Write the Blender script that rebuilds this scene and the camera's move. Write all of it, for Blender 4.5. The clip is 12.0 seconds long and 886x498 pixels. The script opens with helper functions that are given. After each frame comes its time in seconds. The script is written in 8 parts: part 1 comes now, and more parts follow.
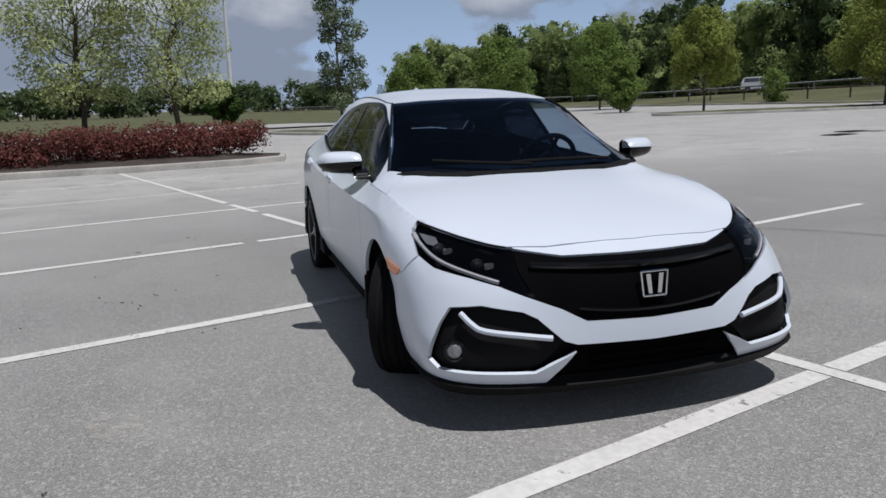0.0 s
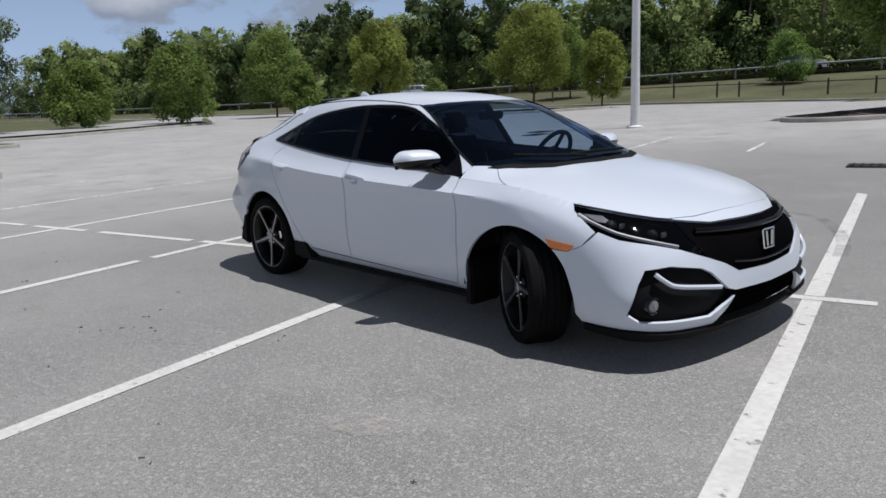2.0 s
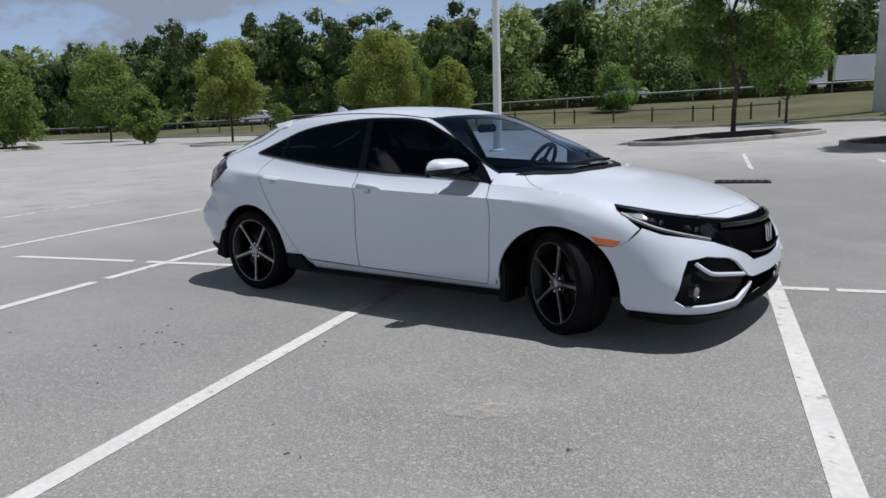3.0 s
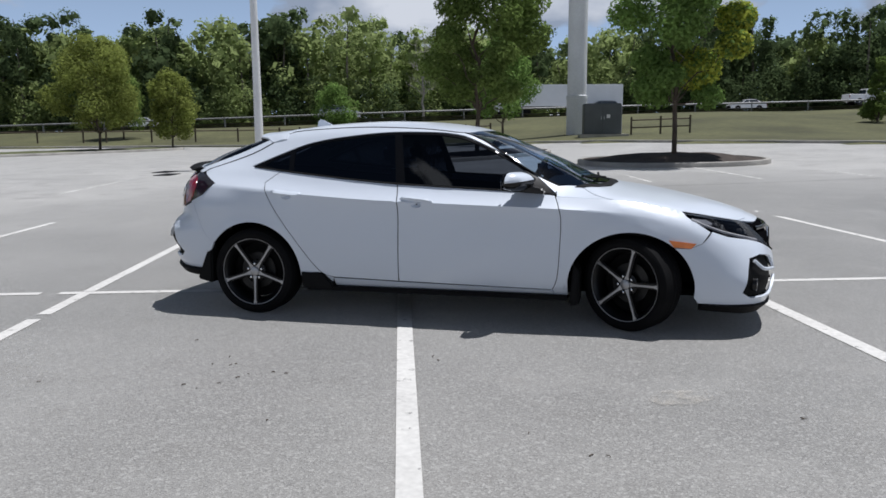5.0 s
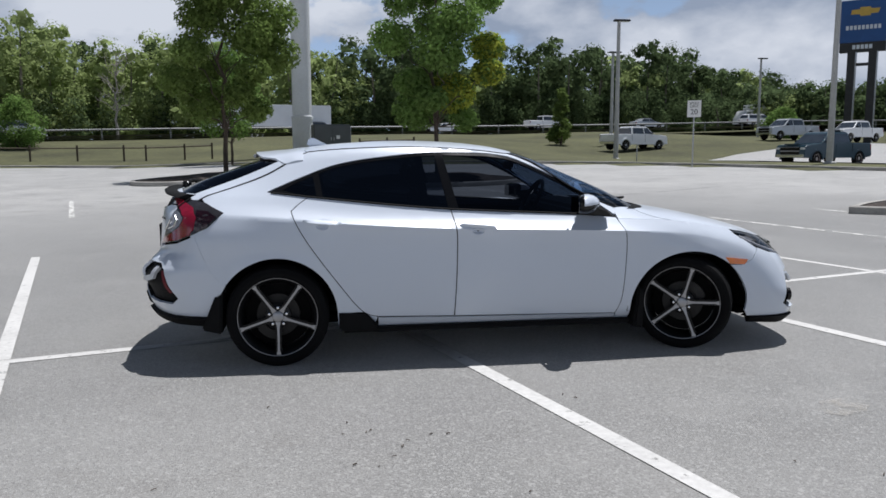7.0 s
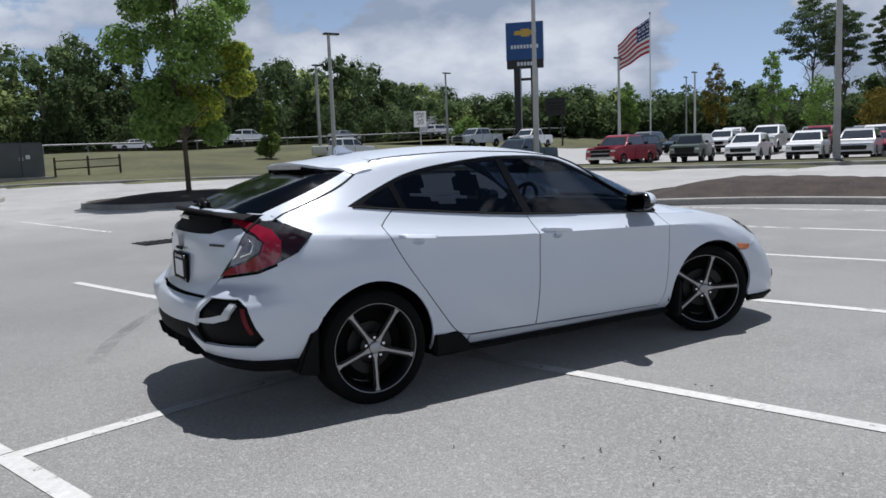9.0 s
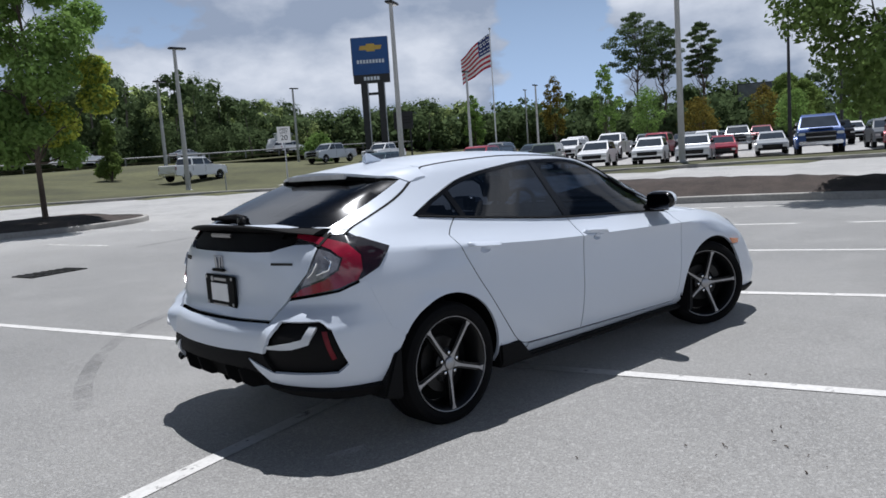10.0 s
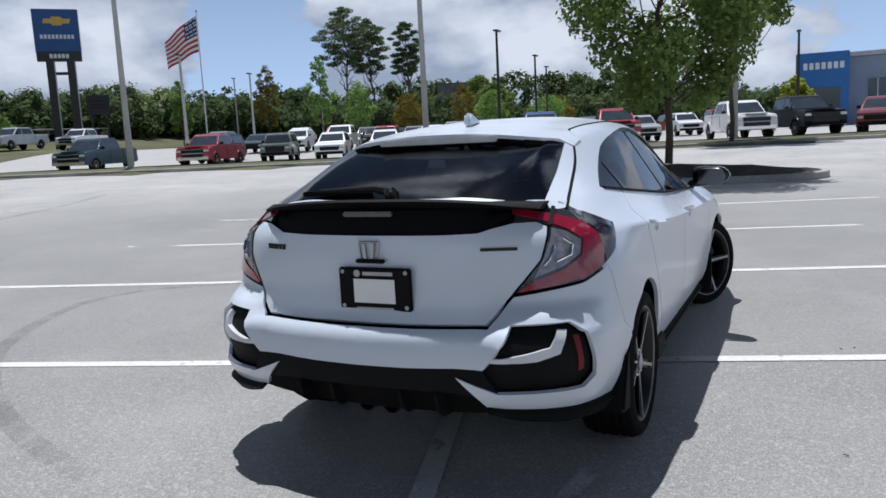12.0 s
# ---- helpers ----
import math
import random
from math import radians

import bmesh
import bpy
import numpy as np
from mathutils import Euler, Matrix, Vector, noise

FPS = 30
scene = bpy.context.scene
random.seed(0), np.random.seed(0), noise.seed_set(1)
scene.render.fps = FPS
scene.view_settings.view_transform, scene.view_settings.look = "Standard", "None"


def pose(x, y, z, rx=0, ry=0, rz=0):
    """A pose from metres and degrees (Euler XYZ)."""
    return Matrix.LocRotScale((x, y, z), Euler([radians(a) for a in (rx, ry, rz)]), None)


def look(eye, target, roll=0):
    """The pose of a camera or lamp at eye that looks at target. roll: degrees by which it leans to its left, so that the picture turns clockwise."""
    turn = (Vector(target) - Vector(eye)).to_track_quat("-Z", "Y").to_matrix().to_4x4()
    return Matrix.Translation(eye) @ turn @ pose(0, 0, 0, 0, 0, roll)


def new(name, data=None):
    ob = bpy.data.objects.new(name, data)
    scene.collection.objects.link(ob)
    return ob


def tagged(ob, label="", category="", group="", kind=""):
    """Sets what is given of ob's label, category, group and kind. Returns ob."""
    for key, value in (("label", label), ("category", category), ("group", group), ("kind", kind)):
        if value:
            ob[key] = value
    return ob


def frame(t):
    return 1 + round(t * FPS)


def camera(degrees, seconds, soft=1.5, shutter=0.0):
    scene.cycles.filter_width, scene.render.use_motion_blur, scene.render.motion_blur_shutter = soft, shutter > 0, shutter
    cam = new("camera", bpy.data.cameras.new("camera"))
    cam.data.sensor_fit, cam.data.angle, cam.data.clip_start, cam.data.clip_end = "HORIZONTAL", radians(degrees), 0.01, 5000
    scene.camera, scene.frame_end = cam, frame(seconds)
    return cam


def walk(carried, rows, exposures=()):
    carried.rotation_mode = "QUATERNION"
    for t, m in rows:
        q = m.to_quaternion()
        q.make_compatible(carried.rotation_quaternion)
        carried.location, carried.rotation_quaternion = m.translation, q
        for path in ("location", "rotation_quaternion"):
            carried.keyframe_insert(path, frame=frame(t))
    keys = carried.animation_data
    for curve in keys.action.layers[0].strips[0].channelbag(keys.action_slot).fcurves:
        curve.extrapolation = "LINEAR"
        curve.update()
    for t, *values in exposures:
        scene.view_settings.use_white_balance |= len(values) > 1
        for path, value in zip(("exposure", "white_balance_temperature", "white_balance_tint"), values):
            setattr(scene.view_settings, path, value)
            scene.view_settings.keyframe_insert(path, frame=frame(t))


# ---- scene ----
cam = camera(59.7, 12.0, soft=1.6)
PATH = [
    (0, (5.038, -1.633, 1.328), (3.153, -1.077, 0.956), -1.8),
    (0.5, (4.903, -2.224, 1.333), (3.089, -1.472, 0.955), -2.2),
    (1, (4.747, -2.817, 1.356), (3.025, -1.876, 0.97), -2.2),
    (1.5, (4.509, -3.378, 1.346), (2.902, -2.251, 0.964), -2.0),
    (2, (4.232, -3.918, 1.371), (2.761, -2.618, 0.989), -2.1),
    (2.5, (3.91, -4.449, 1.314), (2.588, -2.991, 0.959), -1.9),
    (4.5, (2.017, -5.899, 1.335), (1.344, -4.04, 1.035), -0.8),
    (5, (1.408, -6.041, 1.34), (0.927, -4.123, 1.041), -0.5),
    (5.5, (0.79, -6.007, 1.311), (0.501, -4.051, 1.011), -0.3),
    (6, (0.173, -5.961, 1.331), (0.075, -3.985, 1.041), -0.3),
    (6.5, (-0.428, -5.83, 1.324), (-0.335, -3.851, 1.052), -0.3),
    (7, (-1.013, -5.722, 1.354), (-0.725, -3.759, 1.102), -0.2),
    (9, (-3.166, -4.628, 1.348), (-2.14, -2.928, 1.113), -2.2),
    (9.5, (-3.595, -4.186, 1.35), (-2.402, -2.597, 1.124), -3.3),
    (10, (-4.008, -3.764, 1.357), (-2.665, -2.298, 1.138), -4.0),
    (10.5, (-4.3, -3.224, 1.352), (-2.821, -1.895, 1.13), -4.0),
    (11, (-4.547, -2.664, 1.353), (-2.951, -1.482, 1.123), -3.6),
    (11.5, (-4.631, -2.07, 1.337), (-2.932, -1.043, 1.089), -3.2),
    (12, (-4.665, -1.516, 1.334), (-2.879, -0.66, 1.052), -2.9),
]
walk(cam, [(t, look(eye, target, roll)) for t, eye, target, roll in PATH],
     exposures=((0.0, -0.31, 6150, 12), (1.5, -0.26, 6150, 12), (2.5, -0.21, 6140, 12), (4.5, -0.10, 6080, 11), (5.5, -0.07, 6100, 11), (7.0, -0.05, 6080, 11), (9.5, 0.0, 6010, 11), (12.0, 0.09, 5930, 11)))

# ---- daylight ----
SUN_WAY = Vector((0.23, 0.18, 1.0)).normalized()
sun = new("sun", bpy.data.lights.new("sun", "SUN"))
sun.data.energy, sun.data.angle, sun.data.color = 5.0, radians(0.55), (1.0, 0.965, 0.92)
sun.matrix_world = look(SUN_WAY * 60, (0, 0, 0))

world = bpy.data.worlds.new("sky")
scene.world = world
world.use_nodes = True
wn, wl = world.node_tree.nodes, world.node_tree.links
wn.clear()
sky = wn.new("ShaderNodeTexSky")
sky.sky_type, sky.sun_disc = "NISHITA", False
sky.sun_elevation, sky.sun_rotation = math.asin(SUN_WAY.z), math.atan2(SUN_WAY.x, SUN_WAY.y)
sky.dust_density, sky.air_density, sky.ozone_density = 0.3, 1.0, 1.0
way = wn.new("ShaderNodeTexCoord")
flat = wn.new("ShaderNodeMapping")
flat.inputs["Scale"].default_value = (1.0, 1.0, 1.9)
flat.inputs["Location"].default_value = (3.4, 8.2, 1.1)
puff = wn.new("ShaderNodeTexNoise")
puff.inputs["Scale"].default_value, puff.inputs["Detail"].default_value, puff.inputs["Roughness"].default_value = 2.3, 11.0, 0.53
cut = wn.new("ShaderNodeValToRGB")
cut.color_ramp.elements[0].position, cut.color_ramp.elements[1].position = 0.440, 0.462
lower, over, rise = wn.new("ShaderNodeVectorMath"), wn.new("ShaderNodeTexNoise"), wn.new("ShaderNodeMath")
lower.inputs[1].default_value = (0.0, 0.0, 0.16)
rise.operation = "SUBTRACT"
over.inputs["Scale"].default_value, over.inputs["Detail"].default_value, over.inputs["Roughness"].default_value = 2.3, 7.0, 0.53
tone = wn.new("ShaderNodeValToRGB")
tone.color_ramp.elements[0].position, tone.color_ramp.elements[1].position = 0.0, 1.0
tone.color_ramp.elements[0].color, tone.color_ramp.elements[1].color = (5.0, 5.8, 7.2, 1), (11.2, 11.5, 12.1, 1)
cover = wn.new("ShaderNodeMixRGB")
back = wn.new("ShaderNodeBackground")
back.inputs["Strength"].default_value = 0.061
out = wn.new("ShaderNodeOutputWorld")
wl.new(way.outputs["Generated"], flat.inputs["Vector"])
wl.new(flat.outputs["Vector"], puff.inputs["Vector"])
wl.new(flat.outputs["Vector"], lower.inputs[0])
wl.new(lower.outputs["Vector"], over.inputs["Vector"])
wl.new(puff.outputs["Fac"], rise.inputs[0])
wl.new(over.outputs["Fac"], rise.inputs[1])
light = wn.new("ShaderNodeMapRange")
light.inputs["From Min"].default_value, light.inputs["From Max"].default_value = -0.04, 0.10
wl.new(rise.outputs[0], light.inputs["Value"])
high, thin = wn.new("ShaderNodeSeparateXYZ"), wn.new("ShaderNodeMath")
thin.operation = "MULTIPLY_ADD"
thin.inputs[1].default_value = -0.22
wl.new(way.outputs["Generated"], high.inputs["Vector"])
wl.new(high.outputs["Z"], thin.inputs[0])
wl.new(puff.outputs["Fac"], thin.inputs[2])
wl.new(thin.outputs[0], cut.inputs["Fac"])
wl.new(light.outputs["Result"], tone.inputs["Fac"])
wl.new(cut.outputs["Color"], cover.inputs["Fac"])
haze, film_of = wn.new("ShaderNodeMapRange"), wn.new("ShaderNodeMixRGB")
haze.inputs["From Min"].default_value, haze.inputs["From Max"].default_value = -0.02, 0.42
haze.inputs["To Min"].default_value, haze.inputs["To Max"].default_value = 0.95, 0.0
film_of.inputs["Color2"].default_value = (8.5, 11.2, 15.5, 1)
wl.new(high.outputs["Z"], haze.inputs["Value"])
wl.new(haze.outputs["Result"], film_of.inputs["Fac"])
deep = wn.new("ShaderNodeVectorMath")
deep.operation = "SCALE"
deep.inputs["Scale"].default_value = 0.39
wl.new(sky.outputs["Color"], deep.inputs[0])
wl.new(deep.outputs["Vector"], film_of.inputs["Color1"])
wl.new(film_of.outputs["Color"], cover.inputs["Color1"])
wl.new(tone.outputs["Color"], cover.inputs["Color2"])
wl.new(cover.outputs["Color"], back.inputs["Color"])
wl.new(back.outputs["Background"], out.inputs["Surface"])
scene.view_settings.exposure = 0.0


# ---- materials ----
def material(name, colour, rough=0.6, metal=0.0, coarse=0.0, fine=0.0, scale=3.0, bump=0.0, bump_scale=60.0, coat=0.0, emit=0.0, each=0.0, island=0.0, spec=0.5):
    """A principled surface whose colour drifts at two scales, with fine relief."""
    m = bpy.data.materials.new(name)
    m.use_nodes = True
    n, l = m.node_tree.nodes, m.node_tree.links
    b = n["Principled BSDF"]
    b.inputs["Roughness"].default_value, b.inputs["Metallic"].default_value = rough, metal
    b.inputs["Coat Weight"].default_value, b.inputs["Coat Roughness"].default_value = coat, 0.04
    b.inputs["Specular IOR Level"].default_value = spec
    b.inputs["Base Color"].default_value = (*colour, 1)
    if emit:
        b.inputs["Emission Color"].default_value, b.inputs["Emission Strength"].default_value = (*colour, 1), emit
    co = n.new("ShaderNodeTexCoord")
    value = None
    for size, amount in ((scale, coarse), (scale * 14, fine)):
        if amount:
            t = n.new("ShaderNodeTexNoise")
            t.inputs["Scale"].default_value, t.inputs["Detail"].default_value = size, 4
            l.new(co.outputs["Object"], t.inputs["Vector"])
            r = n.new("ShaderNodeMapRange")
            r.inputs["From Min"].default_value, r.inputs["From Max"].default_value = 0.28, 0.72
            r.inputs["To Min"].default_value, r.inputs["To Max"].default_value = 1 - amount, 1 + amount
            l.new(t.outputs["Fac"], r.inputs["Value"])
            value = times(n, l, value, r.outputs["Result"])
    for amount, socket in ((each, "Object"), (island, "Island")):
        if amount:
            src = n.new("ShaderNodeObjectInfo").outputs["Random"] if socket == "Object" else n.new("ShaderNodeNewGeometry").outputs["Random Per Island"]
            r = n.new("ShaderNodeMapRange")
            r.inputs["To Min"].default_value, r.inputs["To Max"].default_value = 1 - amount, 1 + amount
            l.new(src, r.inputs["Value"])
            value = times(n, l, value, r.outputs["Result"])
    if value is not None:
        mul = n.new("ShaderNodeVectorMath")
        mul.operation = "SCALE"
        mul.inputs[0].default_value = colour
        l.new(value, mul.inputs["Scale"])
        l.new(mul.outputs["Vector"], b.inputs["Base Color"])
    if bump:
        t = n.new("ShaderNodeTexNoise")
        t.inputs["Scale"].default_value, t.inputs["Detail"].default_value = bump_scale, 5
        l.new(co.outputs["Object"], t.inputs["Vector"])
        k = n.new("ShaderNodeBump")
        k.inputs["Strength"].default_value, k.inputs["Distance"].default_value = bump, 0.02
        l.new(t.outputs["Fac"], k.inputs["Height"])
        l.new(k.outputs["Normal"], b.inputs["Normal"])
    return m


def times(n, l, a, b):
    if a is None:
        return b
    k = n.new("ShaderNodeMath")
    k.operation = "MULTIPLY"
    l.new(a, k.inputs[0])
    l.new(b, k.inputs[1])
    return k.outputs[0]


def tinted_glass(name, tint, gloss=0.02, least=0.045):
    """See-through coloured pane with a mirror-like skin."""
    m = bpy.data.materials.new(name)
    m.use_nodes = True
    n, l = m.node_tree.nodes, m.node_tree.links
    n.clear()
    o, mix, t, g, f = (n.new("ShaderNode" + k) for k in ("OutputMaterial", "MixShader", "BsdfTransparent", "BsdfGlossy", "LayerWeight"))
    t.inputs["Color"].default_value = (*tint, 1)
    g.inputs["Roughness"].default_value = gloss
    f.inputs["Blend"].default_value = 0.5
    steep, span = n.new("ShaderNodeMath"), n.new("ShaderNodeMapRange")
    steep.operation = "POWER"
    steep.inputs[1].default_value = 5.0
    span.inputs["To Min"].default_value, span.inputs["To Max"].default_value = least, 0.92
    l.new(f.outputs["Facing"], steep.inputs[0])
    l.new(steep.outputs[0], span.inputs["Value"])
    l.new(span.outputs["Result"], mix.inputs["Fac"])
    l.new(t.outputs["BSDF"], mix.inputs[1])
    l.new(g.outputs["BSDF"], mix.inputs[2])
    l.new(mix.outputs["Shader"], o.inputs["Surface"])
    return m


def asphalt(name, dark, light, chip, grain=150.0, polish=0.62, glare_gain=1.25):
    """Worn paving: stone chips, pits, broad pale and dark patches."""
    m = bpy.data.materials.new(name)
    m.use_nodes = True
    n, l = m.node_tree.nodes, m.node_tree.links
    b = n["Principled BSDF"]
    co = n.new("ShaderNodeTexCoord")

    def field(scale, detail, lo, hi, kind="ShaderNodeTexNoise"):
        t = n.new(kind)
        t.inputs["Scale"].default_value = scale
        if kind == "ShaderNodeTexNoise":
            t.inputs["Detail"].default_value = detail
        l.new(co.outputs["Object"], t.inputs["Vector"])
        r = n.new("ShaderNodeMapRange")
        r.inputs["From Min"].default_value, r.inputs["From Max"].default_value = lo, hi
        l.new(t.outputs["Fac" if kind == "ShaderNodeTexNoise" else "Distance"], r.inputs["Value"])
        return t, r.outputs["Result"]

    _, broad = field(0.42, 5, 0.33, 0.68)
    base = n.new("ShaderNodeMixRGB")
    base.inputs["Color1"].default_value, base.inputs["Color2"].default_value = (*dark, 1), (*light, 1)
    l.new(broad, base.inputs["Fac"])
    # paler with distance from the bays: grazing glare painted into the colour
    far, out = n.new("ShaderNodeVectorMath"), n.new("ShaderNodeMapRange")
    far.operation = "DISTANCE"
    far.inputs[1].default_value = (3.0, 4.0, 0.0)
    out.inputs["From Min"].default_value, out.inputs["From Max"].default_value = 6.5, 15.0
    out.inputs["To Min"].default_value, out.inputs["To Max"].default_value = 1.0, glare_gain
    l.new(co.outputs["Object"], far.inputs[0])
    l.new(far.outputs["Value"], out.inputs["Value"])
    glare = n.new("ShaderNodeVectorMath")
    glare.operation = "SCALE"
    _, patch = field(2.6, 6, 0.56, 0.72)
    stain = n.new("ShaderNodeMixRGB")
    stain.blend_type = "MULTIPLY"
    stain.inputs["Color2"].default_value = (0.86, 0.85, 0.84, 1)
    l.new(patch, stain.inputs["Fac"])
    _, worn = field(1.3, 9, 0.52, 0.74)
    scuffed = n.new("ShaderNodeMixRGB")
    scuffed.inputs["Color2"].default_value = tuple(c * 1.18 for c in light) + (1,)
    l.new(worn, scuffed.inputs["Fac"])
    l.new(base.outputs["Color"], glare.inputs[0])
    l.new(out.outputs["Result"], glare.inputs["Scale"])
    l.new(glare.outputs["Vector"], scuffed.inputs["Color1"])
    l.new(scuffed.outputs["Color"], stain.inputs["Color1"])
    vor, _ = field(grain, 0, 0, 1, "ShaderNodeTexVoronoi")
    speck = n.new("ShaderNodeMapRange")
    speck.inputs["From Min"].default_value, speck.inputs["From Max"].default_value = 0.62, 0.98
    sep = n.new("ShaderNodeSeparateColor")
    l.new(vor.outputs["Color"], sep.inputs["Color"])
    l.new(sep.outputs["Red"], speck.inputs["Value"])
    pale = n.new("ShaderNodeMixRGB")
    pale.inputs["Color2"].default_value = (*chip, 1)
    l.new(speck.outputs["Result"], pale.inputs["Fac"])
    l.new(stain.outputs["Color"], pale.inputs["Color1"])
    pit = n.new("ShaderNodeMapRange")
    pit.inputs["From Min"].default_value, pit.inputs["From Max"].default_value = 0.0, 0.34
    pit.inputs["To Min"].default_value = 0.64
    l.new(sep.outputs["Green"], pit.inputs["Value"])
    dim = n.new("ShaderNodeVectorMath")
    dim.operation = "SCALE"
    l.new(pale.outputs["Color"], dim.inputs[0])
    l.new(pit.outputs["Result"], dim.inputs["Scale"])
    big, _ = field(grain * 0.45, 0, 0, 1, "ShaderNodeTexVoronoi")
    parts_of = n.new("ShaderNodeSeparateColor")
    l.new(big.outputs["Color"], parts_of.inputs["Color"])
    few = n.new("ShaderNodeMapRange")
    few.inputs["From Min"].default_value, few.inputs["From Max"].default_value, few.inputs["To Max"].default_value = 0.88, 0.98, 0.5
    l.new(parts_of.outputs["Blue"], few.inputs["Value"])
    stones = n.new("ShaderNodeMixRGB")
    stones.inputs["Color2"].default_value = tuple(c * 1.2 for c in chip) + (1,)
    l.new(few.outputs["Result"], stones.inputs["Fac"])
    l.new(dim.outputs["Vector"], stones.inputs["Color1"])
    l.new(stones.outputs["Color"], b.inputs["Base Color"])
    b.inputs["Roughness"].default_value = polish
    b.inputs["Specular IOR Level"].default_value = 0.5
    b.inputs["Sheen Weight"].default_value, b.inputs["Sheen Roughness"].default_value = 0.40, 0.45
    b.inputs["Sheen Tint"].default_value = (1.0, 0.96, 0.93, 1)
    k = n.new("ShaderNodeBump")
    k.inputs["Strength"].default_value, k.inputs["Distance"].default_value = 0.38, 0.006
    l.new(vor.outputs["Distance"], k.inputs["Height"])
    l.new(k.outputs["Normal"], b.inputs["Normal"])
    return m


def worn_paint(name, colour, keep=0.3, scale=9.0, soft=0.09, most=1.0):
    """Thin paint that has flaked through to the paving in places."""
    m = material(name, colour, 0.7, coarse=0.08, fine=0.10, scale=2.0)
    n, l = m.node_tree.nodes, m.node_tree.links
    co = n.new("ShaderNodeTexCoord")
    t = n.new("ShaderNodeTexNoise")
    t.inputs["Scale"].default_value, t.inputs["Detail"].default_value, t.inputs["Roughness"].default_value = scale, 8, 0.7
    r = n.new("ShaderNodeMapRange")
    r.inputs["From Min"].default_value, r.inputs["From Max"].default_value = keep, keep + soft
    r.inputs["To Max"].default_value = most
    l.new(co.outputs["Object"], t.inputs["Vector"])
    l.new(t.outputs["Fac"], r.inputs["Value"])
    l.new(r.outputs["Result"], n["Principled BSDF"].inputs["Alpha"])
    return m


